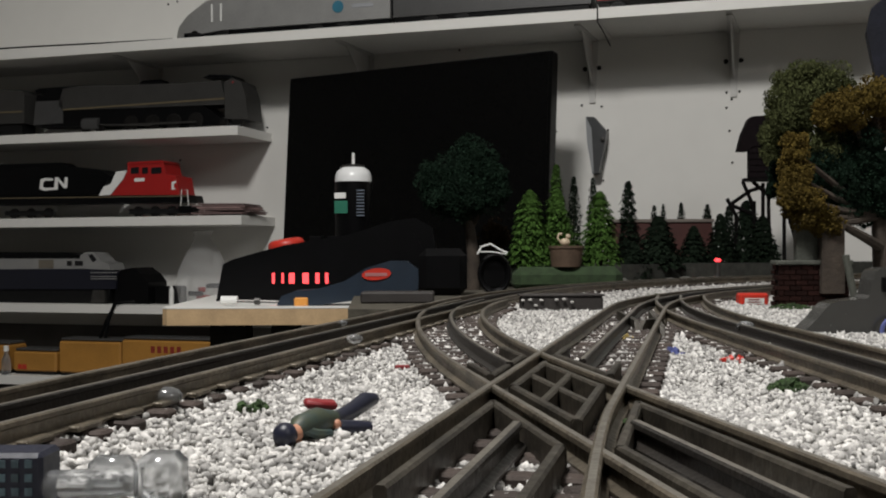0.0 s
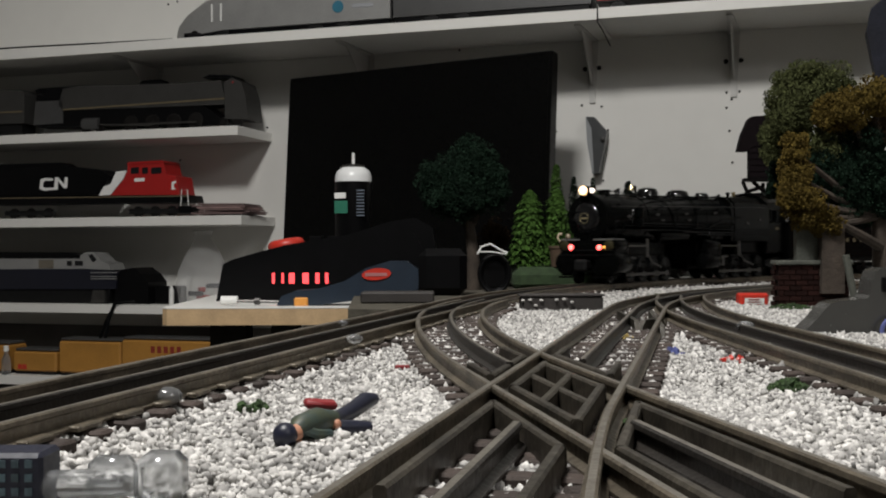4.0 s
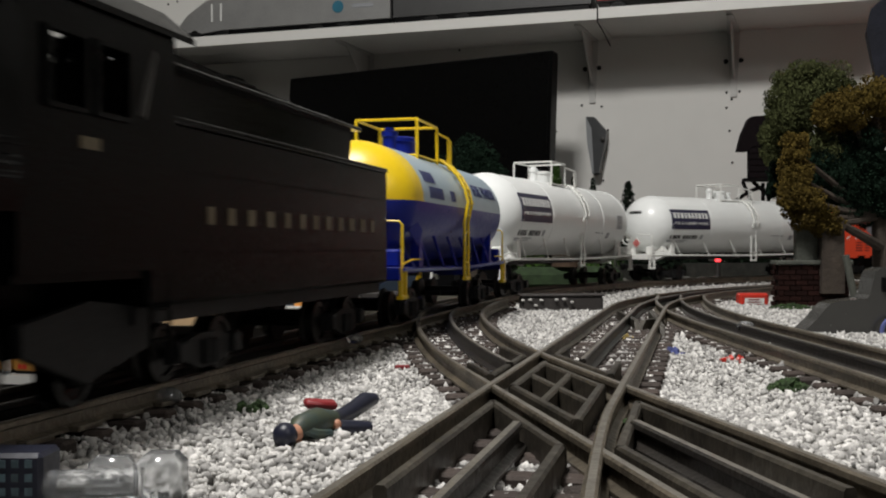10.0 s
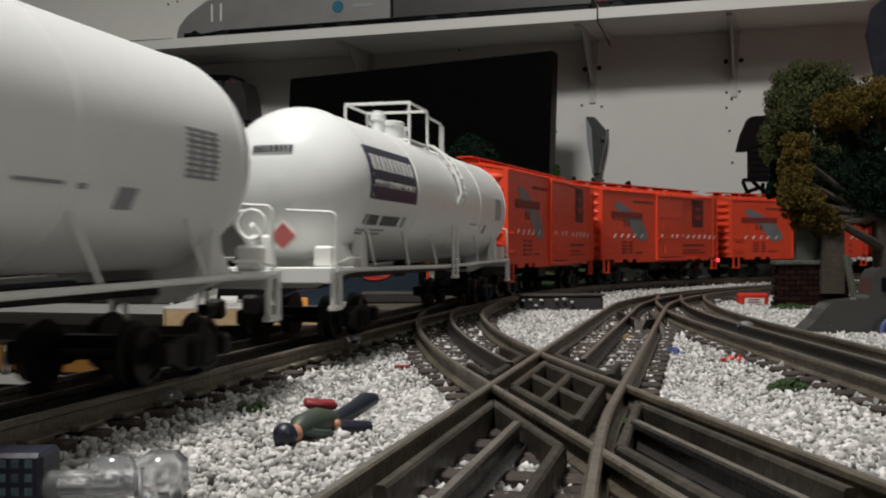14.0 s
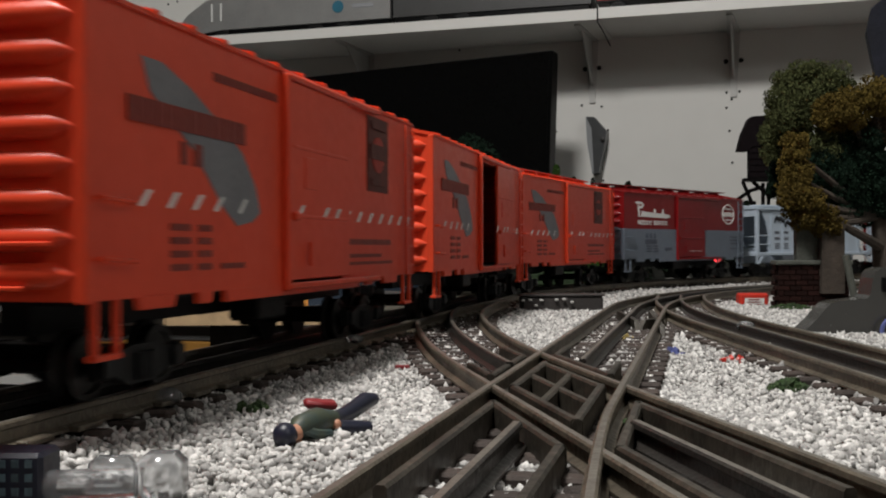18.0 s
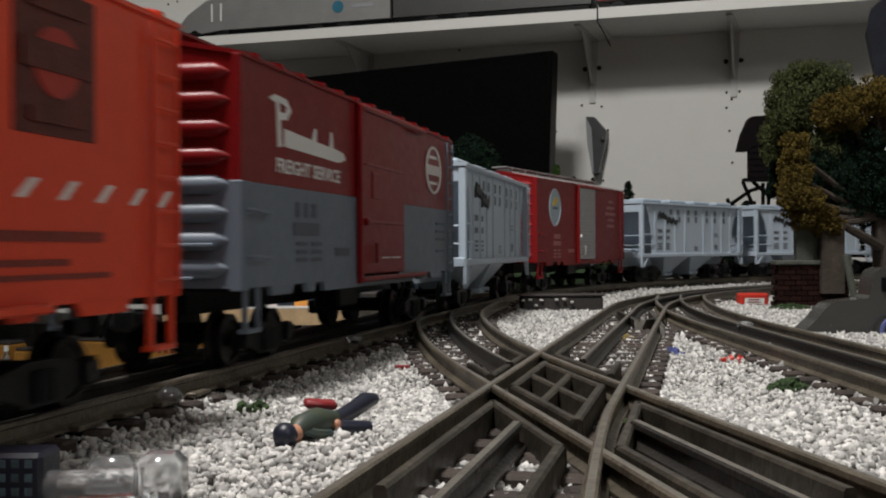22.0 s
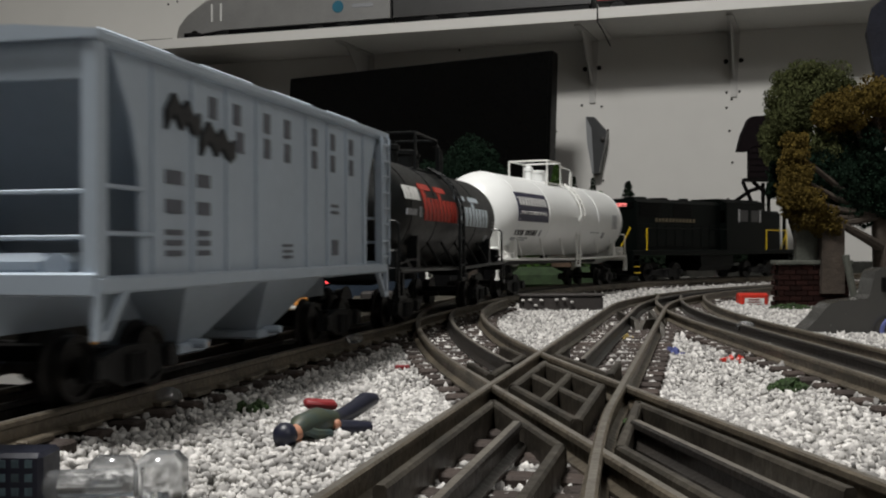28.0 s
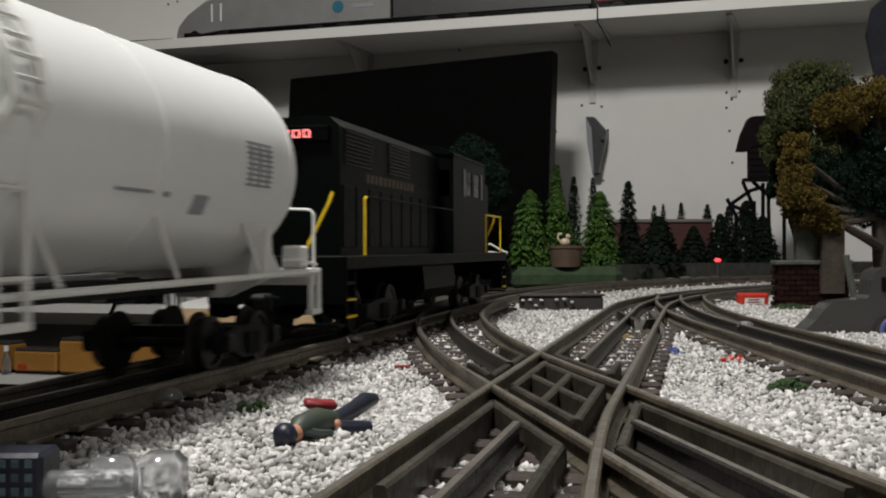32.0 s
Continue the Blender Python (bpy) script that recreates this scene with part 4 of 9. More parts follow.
def tank_car(name, label, r, zc, frame_half, tank_half, head, shell_mat, trim, deck, base, ladder_x, plat, rail_mat=None):
    """plat: (front, back, half width) of the top platform."""
    rail_mat = rail_mat or trim
    car = thing(name, label, "train car", "cars of the moving train")
    turn = Euler((0, radians(90), 0)).to_matrix().to_4x4()
    shell = Shape().lathe(tank_lathe(r, tank_half, head), 48, Matrix.Translation((0, 0, zc)) @ turn)
    if shell_mat is not None:
        part("tank", shell, shell_mat, car, smooth=True)
        for x in (tank_half, tank_half * 0.52, -tank_half * 0.08, -tank_half * 0.45, -tank_half):
            part("weld_band", Shape().lathe([(r - 0.001, -0.0006), (r + 0.0003, -0.0005), (r + 0.0003, 0.0005), (r - 0.001, 0.0006)], 48, Matrix.Translation((x, 0, zc)) @ turn), shell_mat, car, smooth=True)
    F, W = frame_half, 0.0285
    zf = deck
    # frame: end platforms, side walkway, centre sill
    for e in (1, -1):
        part("end_platform", Shape().box(e * (F - 0.026), e * F, -W, W, zf - 0.0025, zf, 0.0005).box(e * (F - 0.003), e * (F + 0.001), -W, W, zf - 0.006, zf + 0.0003, 0.0005), trim, car)
        part("bolster", Shape().prism([(-W + 0.002, zf - 0.001), (-0.008, zf - 0.009), (0.008, zf - 0.009), (W - 0.002, zf - 0.001), (0.018, zc - r * 0.55), (0.0, zc - r + 0.002), (-0.018, zc - r * 0.55)], "x", e * (F - 0.036), e * (F - 0.030)), trim, car)
        for s in (1, -1):
            st = Shape().box(e * (F - 0.010), e * (F - 0.0078), s * (W - 0.001), s * (W + 0.0005), 0.0145, zf).box(e * (F - 0.0030), e * (F - 0.0008), s * (W - 0.001), s * (W + 0.0005), 0.0145, zf)
            st.box(e * (F - 0.010), e * (F - 0.0008), s * (W - 0.002), s * (W + 0.001), 0.0135, 0.0155, 0.0004)
            part("step", st, rail_mat, car)
            hr = Shape().tube([(e * (F - 0.0055), s * (W - 0.0005), zf), (e * (F - 0.0055), s * (W - 0.0005), zf + 0.020), (e * (F - 0.0055), s * (W - 0.002), zf + 0.0215), (e * (F - 0.0055), s * 0.008, zf + 0.0225)], 0.0006, 6)
            hr.tube([(e * (F - 0.004), s * W, zf + 0.0015), (e * (F - 0.020), s * W, zf + 0.0035), (e * (F - 0.034), s * W, zf + 0.0035)], 0.0005, 6)
            part("handrail", hr, rail_mat, car)
        bx = Shape().box(e * (F - 0.013), e * (F - 0.006), W - 0.010, W - 0.002, zf, zf + 0.0085, 0.001)
        bx.tube([(e * (F - 0.004), -0.006 + 0.0058 * math.cos(a * math.pi / 6), zf + 0.017 + 0.0058 * math.sin(a * math.pi / 6)) for a in range(12)], 0.0007, 6, closed=True)
        bx.cyl((e * (F - 0.004), -0.006, zf + 0.017), (e * (F - 0.012), -0.006, zf + 0.013), 0.0012, 8)
        bx.box(e * (F - 0.014), e * (F - 0.009), -0.010, 0.0, zf, zf + 0.013, 0.001)
        part("brake_gear", bx, trim, car)
    for s in (1, -1):
        part("side_rail", Shape().tube([(-F + 0.004, s * W, zf - 0.001), (0, s * (W - 0.0005), zf - 0.0026), (F - 0.004, s * W, zf - 0.001)], 0.0010, 8), trim, car)
        n = 6
        for k in range(n):
            x = -F + 0.052 + k * (2 * F - 0.104) / (n - 1)
            br = Shape().tube([(x - 0.002, s * (W - 0.0008), zf - 0.001), (x + 0.009, s * (r * 0.84), zc - r * 0.56)], 0.0007, 6)
            part("brace", br, trim, car)
        part("saddle", Shape().prism([(F - 0.046, zf - 0.001), (F - 0.042, zc - r * 0.45), (F - 0.040, zc - r * 0.45), (F - 0.038, zf - 0.001)], "y", s * (W - 0.006), s * (W - 0.0015)), trim, car)
        part("saddle", Shape().prism([(-F + 0.046, zf - 0.001), (-F + 0.042, zc - r * 0.45), (-F + 0.040, zc - r * 0.45), (-F + 0.038, zf - 0.001)], "y", s * (W - 0.006), s * (W - 0.0015)), trim, car)
    part("centre_sill", Shape().box(-F + 0.002, F - 0.002, -0.005, 0.005, 0.0235, zf - 0.002), M_TRUCK if trim != M_BLUE else trim, car)
    part("bottom_outlet", Shape().cyl((0, 0, zc - r - 0.009), (0, 0, zc - r + 0.001), 0.0035, 10), M_TRUCK, car)
    # ladders follow the tank's side
    for s in (1, -1):
        ld = Shape()
        pts = [(s * (W + 0.0018), zf - 0.008), (s * (W + 0.0018), zc - 0.008)] + [(s * (r + 0.0026) * math.cos(a), zc + (r + 0.0026) * math.sin(a)) for a in (0.1, 0.35, 0.6, 0.85, 1.1)]
        for dx in (-0.0048, 0.0048):
            ld.tube([(ladder_x + dx, y, z) for y, z in pts], 0.0009, 6)
        ld.box(ladder_x - 0.0055, ladder_x + 0.0055, s * (W + 0.0005), s * (W + 0.003), zf - 0.0095, zf - 0.0075, 0.0004)
        lad = part("ladder", ld, rail_mat, car)
        for k in range(11):
            u = (len(pts) - 1) * (k + 0.5) / 11
            i = int(u)
            y = pts[i][0] + (pts[i + 1][0] - pts[i][0]) * (u - i)
            z = pts[i][1] + (pts[i + 1][1] - pts[i][1]) * (u - i)
            part("rung", Shape().cyl((ladder_x - 0.0048, y, z), (ladder_x + 0.0048, y, z), 0.0006, 6), rail_mat, lad)
    # platform with rails and the dome fittings
    pf, pb, pw = plat
    zt = zc + r
    gr = Shape()
    for s in (1, -1):
        gr.box(pb, pf, s * 0.0095, s * pw, zt - 0.0035, zt - 0.0022, 0.0004)
    part("platform", gr, rail_mat, car)
    zr = zt + 0.0165
    for s in (1, -1):
        part("platform_rail", Shape().tube([(pf, s * pw, zt - 0.006), (pf, s * pw, zr - 0.001), (pf - 0.001, s * pw, zr), (pb + 0.001, s * pw, zr), (pb, s * pw, zr - 0.001), (pb, s * pw, zt - 0.006)], 0.0008, 6), rail_mat, car)
        part("ladder_rail", Shape().tube([(ladder_x - 0.011, s * (pw + 0.003), zt - 0.009), (ladder_x - 0.011, s * (pw + 0.003), zr - 0.006), (ladder_x - 0.006, s * (pw + 0.003), zr - 0.005), (ladder_x - 0.006, s * (pw + 0.003), zt - 0.008)], 0.0008, 6), rail_mat, car)
        part("ladder_rail", Shape().tube([(ladder_x - 0.006, s * (pw + 0.003), zr - 0.005), (pb, s * pw, zr - 0.003)], 0.0008, 6), rail_mat, car)
    for x in (pf, pb):
        part("cross_rail", Shape().cyl((x, -pw, zr), (x, pw, zr), 0.0008, 6), rail_mat, car)
    dm = pb + (pf - pb) * 0.42
    man = Shape().lathe([(0.0078, -0.004), (0.0078, 0.0065), (0.0084, 0.0068), (0.0084, 0.0088), (0.0076, 0.0094), (0.001, 0.0098)], 20, Matrix.Translation((dm, 0, zt)))
    part("manway", man, shell_mat or trim, car, smooth=True)
    vp = Shape().lathe([(0.0034, -0.003), (0.0034, 0.0075), (0.0042, 0.0080), (0.0042, 0.0105), (0.0026, 0.0112), (0.0026, 0.0128), (0.0005, 0.0130)], 14, Matrix.Translation((dm + 0.019, 0, zt)))
    part("vent_pipe", vp, shell_mat or trim, car, smooth=True)
    vp = Shape().lathe([(0.0026, -0.003), (0.0026, 0.0060), (0.0034, 0.0064), (0.0034, 0.0082), (0.0005, 0.0086)], 14, Matrix.Translation((dm - 0.014, 0.003, zt)))
    part("safety_valve", vp, shell_mat or trim, car, smooth=True)
    add_trucks(car, base)
    add_couplers(car, F)
    return car


WR_, WZ = 0.0330, 0.0640
WF = 0.1785


def white_tank(seed):
    car = tank_car("tank_car", "long white model tank car with a navy sign", WR_, WZ, WF, 0.142, 0.026, M_WHITE, M_CREAM, 0.0300, 0.262, -0.008, (0.038, 0.003, 0.0175))
    r, zc = WR_, WZ
    fx = 0.1535
    part("sign_panel", wrap_plates([(fx - 0.0422, 0.0058, 0.0665, 0.0232)], r, zc, 0.0003), M_NAVY, car, "navy sign panel with white lettering")
    blocks("letter_block", letters(fx - 0.0130, 0.0100, 0.0585, 0.0066, 10, seed, 0.55), (r, zc, 0.0005), M_WINK, car)
    tag = text_mesh("FOR A CLEANER WORLD", 0.0040, M_WINK, 0.0001, Matrix.Translation((fx - 0.0422, 0.0008, 0.0005)) @ Matrix.Diagonal((-1, 1, -1, 1)), 0.058)
    for v in tag.vertices:
        a = v.co.y / r
        v.co = ((v.co.x), (r + v.co.z) * math.cos(a), zc + (r + v.co.z) * math.sin(a))
    part("sign_lettering", tag, None, car)
    blocks("letter_block", letters(fx - 0.0095, -0.0150, 0.0165, 0.0046, 4, seed + 1, 0.45) + letters(fx - 0.031, -0.0150, 0.0240, 0.0046, 5, seed + 2, 0.45), (r, zc), M_BLACKINK, car)
    blocks("small_lettering", [(fx - 0.011, -0.0200, 0.009, 0.0009), (fx - 0.030, -0.0197, 0.021, 0.0009), (fx - 0.011, -0.0217, 0.007, 0.0008), (fx - 0.028, -0.0216, 0.018, 0.0008), (fx - 0.0630, -0.0150, 0.0040, 0.0052),
                                         (-0.052, -0.0125, 0.016, 0.0008), (-0.067, -0.0128, 0.0024, 0.0014), (-0.0855, -0.0150, 0.0075, 0.0058)]
                                        + [(-0.118, 0.0055 - k * 0.0016, 0.017, 0.0007) for k in range(9)] + [(-0.112 - k * 0.006, -0.001, 0.0006, 0.0135) for k in range(3)], (r, zc), M_GINK, car)
    # number on the front head, as plain blocks
    hd = Shape()
    for x, z, w, h in letters(0, 0.0775, 0.017, 0.0030, 9, seed + 3, 0.45):
        y = -x - 0.0
        yy = 0.014 + (0.012 + x)
        hd.box(0, 0.0004, yy - w / 2, yy + w / 2, -h / 2, h / 2)
    out = Shape()
    out.f = hd.f
    for x, y, z in hd.v:
        yy = -y + 0.016
        rr = min(0.98, math.hypot(yy, z + 0.0135) / r)
        out.v.append((0.142 + 0.026 * math.sqrt(1 - rr * rr) + x + 0.0002, yy, zc + 0.0135 + z))
    part("end_number_blocks", out, M_BLACKINK, car)
    pl = Shape()
    pl.box(-0.0003, 0.0003, -0.0036, 0.0036, -0.0036, 0.0036, m=Matrix.Translation((WF - 0.006, 0.006, 0.0425)) @ Euler((radians(45), 0, 0)).to_matrix().to_4x4())
    part("placard", pl, M_PLACARD, car, "red diamond warning placard")
    pw = Shape()
    pw.box(-0.0002, 0.0002, -0.0045, 0.0045, -0.0045, 0.0045, m=Matrix.Translation((WF - 0.0065, 0.006, 0.0425)) @ Euler((radians(45), 0, 0)).to_matrix().to_4x4())
    part("placard_holder", pw, M_CREAM, car)
    return car


white = white_tank(7)
for car, mid in ((white, -0.7153), (copy_thing(white, Matrix()), -0.2747), (copy_thing(white, Matrix()), 3.1019)):
    MOVERS.append((car, mid, 0.2855))

# blue, yellow and grey fuel tank car
BR, BZ, BF = 0.0300, 0.0605, 0.1265
car = tank_car("tank_car", "blue, pale grey and yellow model tank car", BR, BZ, BF, 0.103, 0.020, None, M_BLUE, 0.0285, 0.166, 0.0, (0.050, 0.008, 0.016), M_YELLOW)
turn = Euler((0, radians(90), 0)).to_matrix().to_4x4()
full = tank_lathe(BR, 0.103, 0.020)


def half_tank(profile, upper, x_from=-9.0, x_to=9.0):
    """The upper or the lower half of a turned tank, between two places along it."""
    prof = [(r, -h) for r, h in reversed(profile)]
    prof = sorted(prof, key=lambda q: q[1])
    out = []
    for i in range(len(prof) - 1):
        (r0, h0), (r1, h1) = prof[i], prof[i + 1]
        for cut in (x_from, x_to):
            if h0 < cut < h1:
                rc = r0 + (r1 - r0) * (cut - h0) / (h1 - h0)
                out.append((rc, cut))
        out.append((r0, h0))
    out.append(prof[-1])
    out = [q for q in sorted(out, key=lambda q: q[1]) if x_from - 1e-6 <= q[1] <= x_to + 1e-6]
    sh, seg = Shape(), 24
    vs = []
    for r, h in out:
        for k in range(seg + 1):
            a = math.pi * k / seg * (1 if upper else -1)
            vs.append((h, r * math.cos(a), BZ + r * math.sin(a)))
    fs = []
    for i in range(len(out) - 1):
        for k in range(seg):
            q = (i * (seg + 1) + k, (i + 1) * (seg + 1) + k, (i + 1) * (seg + 1) + k + 1, i * (seg + 1) + k + 1)
            fs.append(tuple(reversed(q)) if not upper else q)
    return sh.add(vs, [tuple(reversed(q)) for q in fs])


part("tank_upper", half_tank(full, True, x_to=0.0905), M_SKY, car, "pale blue-grey upper tank shell", smooth=True)
part("tank_end", half_tank(full, True, x_from=0.0905), M_YELLOW, car, "bright yellow tank end", smooth=True)
part("tank_lower", half_tank(full, False), M_BLUE, car, "glossy deep blue lower tank shell", smooth=True)
blocks("letter_block", letters(0.082, 0.0140, 0.021, 0.0062, 4, 11) + letters(0.077, 0.0055, 0.027, 0.0060, 6, 12) + letters(0.033, 0.0055, 0.010, 0.0058, 2, 13), (BR, BZ), M_INK, car)
tag = text_mesh("FUEL TENDER", 0.0102, M_INK, 0.0001, Matrix.Translation((-0.0600, 0.0120, 0.0004)) @ Matrix.Diagonal((-1, 1, -1, 1)), 0.064, 0.0003)
for v in tag.vertices:
    a = v.co.y / BR
    v.co = (v.co.x, (BR + v.co.z) * math.cos(a), BZ + (BR + v.co.z) * math.sin(a))
part("lettering", tag, None, car, "dark blue lettering")
part("placard", Shape().box(-0.0055, 0.0055, -0.0002, 0.0004, -0.0055, 0.0055, m=Matrix.Translation((0.099, BR - 0.002, 0.046)) @ Euler((radians(12), radians(45), 0)).to_matrix().to_4x4()), M_BLUE, car)
MOVERS.append((car, -1.0912, 0.1776))

# black tank car with red and white block marks
TR_, TZ, TF = 0.0275, 0.0560, 0.1270
car = tank_car("tank_car", "glossy black model tank car with red and white marks", TR_, TZ, TF, 0.098, 0.024, M_TANKBLACK, M_TANKBLACK, 0.0285, 0.170, 0.008, (0.040, -0.005, 0.014))


M_PALEBLUE = mat("pale_blue_white_marks", (0.58, 0.66, 0.72), 0.45, var=0.06)


def block_word(x, v, width, height, material, seed):
    """A heavy word mark: a row of plain upright blocks, two of them under long bars."""
    rnd = random.Random(seed)
    n = 9
    w = width / (n + 0.4)
    for k in range(n):
        tall = 0.82 if k in (0, 4) else 0.62
        u = x - (k + 0.7) * w
        part("letter_block", wrap_plates([(u, v - height * (0.5 - tall / 2), w * rnd.uniform(0.52, 0.70), height * tall)], TR_, TZ, 0.0004), material, car)
    for k, span in ((0, 2.6), (4, 2.6)):
        u = x - (k + 0.1) * w - span * w / 2
        part("letter_bar", wrap_plates([(u, v + height * 0.42, span * w, height * 0.17)], TR_, TZ, 0.0004), material, car)


blocks("letter_block", letters(0.106, 0.0085, 0.024, 0.0068, 4, 21, 0.22), (TR_, TZ), M_WINK, car)
blocks("small_lettering", [(0.098, -0.0010, 0.016, 0.0030), (0.083, -0.0005, 0.004, 0.005)], (TR_, TZ), M_GINK, car)
block_word(0.078, 0.0050, 0.074, 0.0190, M_REDINK, 22)
block_word(0.006, 0.0035, 0.086, 0.0180, M_PALEBLUE, 23)
blocks("small_lettering", [(-0.094, -0.0015 - 0.0022 * k, 0.008, 0.0010) for k in range(3)] + [(-0.082, -0.0125, 0.008, 0.004)], (TR_, TZ), M_GINK, car)
MOVERS.append((car, 2.7311, 0.182))


# ---- steam engine: one boiler over two engine units, the front one on a pivot ----
def xpipe(sh, x0, x1, y, z, r, seg=10):
    return sh.cyl((x0, y, z), (x1, y, z), r, seg)


TURN_X = Euler((0, radians(90), 0)).to_matrix().to_4x4()
M_SHEEN = mat("polished_black_paint", (0.006, 0.006, 0.0065), 0.16, spec=0.5, var=0.3, scale=50)
# pale grey puts the light reflected by the deck tops into the colour
M_DECKEDGE = mat("worn_grey_deck_edge", (0.16, 0.155, 0.15), 0.5, metal=0.3, var=0.3, scale=80)
M_OLIVECAP = mat("dull_brass_valve_cap", (0.045, 0.0383, 0.0158), 0.45, metal=0.5, var=0.2, scale=90)
BACK = 0.00875           # the pose of the boiler is taken between its two pivots
FRONT_X = 0.127          # middle of the front unit


def ex(x):
    return x + BACK


def fx_(x):
    return x - FRONT_X


eng = thing("steam_engine", "black articulated model steam engine with lit headlight and red lamps", "locomotive", "cars of the moving train")
BZ_ = 0.0690
AXIS = Matrix.Translation((0, 0, BZ_)) @ TURN_X


def ring(name, x, r, parent, w=0.0007, proud=0.0004):
    part(name, Shape().lathe([(r - 0.002, -w), (r + proud, -w * 0.9), (r + proud, w * 0.9), (r - 0.002, w)], 40, Matrix.Translation((ex(x), 0, BZ_)) @ TURN_X), M_ENGINE, parent, smooth=True)


part("smokebox", Shape().lathe([(0.004, ex(0.120)), (0.0266, ex(0.120)), (0.0266, ex(0.196)), (0.0258, ex(0.1985)), (0.0205, ex(0.1992)), (0.001, ex(0.1995))], 48, AXIS), M_ENGINE2, eng, smooth=True)
part("boiler", Shape().lathe([(0.004, ex(-0.062)), (0.0302, ex(-0.062)), (0.0300, ex(0.010)), (0.0284, ex(0.060)), (0.0270, ex(0.1205)), (0.004, ex(0.1205))], 48, AXIS), M_ENGINE, eng, smooth=True)
for x, r in ((0.186, 0.0266), (0.160, 0.0266), (0.121, 0.0270), (0.096, 0.0275), (0.066, 0.0283), (0.036, 0.0292), (0.006, 0.0300), (-0.024, 0.0301), (-0.048, 0.0302)):
    ring("boiler_band", x, r, eng)
door = part("smokebox_door", Shape().lathe([(0.0172, 0.0), (0.0172, 0.0010), (0.0160, 0.0022), (0.0115, 0.0036), (0.006, 0.0042), (0.001, 0.0043)], 40, Matrix.Translation((ex(0.1990), 0, BZ_)) @ TURN_X), M_SHEEN, eng, "domed glossy smokebox door", smooth=True)
for k in range(14):
    a = 2 * math.pi * (k + 0.5) / 14
    dog = Shape().box(-0.001, 0.0018, -0.0010, 0.0010, -0.0019, 0.0019, 0.0004, m=Matrix.Translation((ex(0.1992), 0.0186 * math.cos(a), BZ_ + 0.0186 * math.sin(a))) @ Euler((a + math.pi / 2, 0, 0)).to_matrix().to_4x4())
    part("door_dog", dog, M_ENGINE, door)
part("door_hinge", Shape().box(ex(0.1995), ex(0.2030), -0.0190, -0.0040, BZ_ + 0.0060, BZ_ + 0.0076, 0.0004).box(ex(0.1995), ex(0.2030), -0.0190, -0.0040, BZ_ - 0.0076, BZ_ - 0.0060, 0.0004), M_ENGINE, door)
part("number_plate_rim", Shape().tube([(ex(0.2036), 0.0056 * math.cos(a * math.pi / 10), BZ_ + 0.0056 * math.sin(a * math.pi / 10)) for a in range(20)], 0.00035, 6, closed=True), M_PLATE, door, "round brass-rimmed number plate")
part("number_plate_bar", Shape().box(ex(0.2034), ex(0.2040), -0.0042, 0.0042, BZ_ - 0.0010, BZ_ + 0.0010), M_PLATE, door)
hl = part("headlight", Shape().lathe([(0.0045, -0.009), (0.0052, -0.008), (0.0054, 0.002), (0.0056, 0.0025), (0.0050, 0.0026)], 20, Matrix.Translation((ex(0.2020), 0, 0.0985)) @ TURN_X).box(ex(0.190), ex(0.206), -0.004, 0.004, 0.0915, 0.0940), M_ENGINE, eng, smooth=True)
part("headlight_lens", Shape().lathe([(0.0050, 0.0026), (0.0046, 0.0046), (0.0030, 0.0060), (0.0005, 0.0066)], 20, Matrix.Translation((ex(0.2020), 0, 0.0985)) @ TURN_X), M_LAMP, hl, "glowing warm white headlight lens", smooth=True)
part("number_lamp", Shape().lathe([(0.0024, 0), (0.0024, 0.002), (0.0005, 0.0028)], 12, Matrix.Translation((ex(0.1990), 0.0082, 0.0985)) @ TURN_X), M_SOFTLAMP, eng, "small lit number lamp", smooth=True)
part("chimney", Shape().lathe([(0.0082, -0.004), (0.0070, 0.002), (0.0066, 0.0050), (0.0074, 0.0058), (0.0074, 0.0070), (0.0055, 0.0070), (0.0052, 0.002)], 24, Matrix.Translation((ex(0.168), 0, BZ_ + 0.0245))), M_ENGINE2, eng, smooth=True)
bell = part("bell", Shape().lathe([(0.0040, 0.0), (0.0038, 0.0008), (0.0027, 0.0038), (0.0020, 0.0056), (0.0006, 0.0062)], 16, Matrix.Translation((ex(0.117), 0, BZ_ + 0.0330))), M_BRASS, eng, "bright brass bell", smooth=True)
part("bell_frame", Shape().box(ex(0.114), ex(0.120), -0.0055, 0.0055, BZ_ + 0.0245, BZ_ + 0.029).box(ex(0.1155), ex(0.1185), -0.0058, -0.0044, BZ_ + 0.028, BZ_ + 0.038).box(ex(0.1155), ex(0.1185), 0.0044, 0.0058, BZ_ + 0.028, BZ_ + 0.038), M_ENGINE, bell)
for x, r, h in ((0.086, 0.0120, 0.0095), (0.024, 0.0130, 0.0090), (-0.030, 0.0085, 0.0075)):
    part("dome", Shape().lathe([(r * 1.2, -0.006), (r * 1.02, 0.0), (r, h * 0.5), (r * 0.84, h * 0.84), (r * 0.5, h), (0.0005, h * 1.05)], 28, Matrix.Translation((ex(x), 0, BZ_ + 0.0272))), M_SHEEN, eng, smooth=True)
for y in (-0.004, 0.004):
    part("whistle_valve", Shape().lathe([(0.0018, 0), (0.0018, 0.006), (0.0026, 0.0064), (0.0026, 0.0090), (0.0006, 0.0096)], 12, Matrix.Translation((ex(-0.0985), y, 0.0978))), M_BRASS if y > 0 else M_ENGINE, eng, smooth=True)
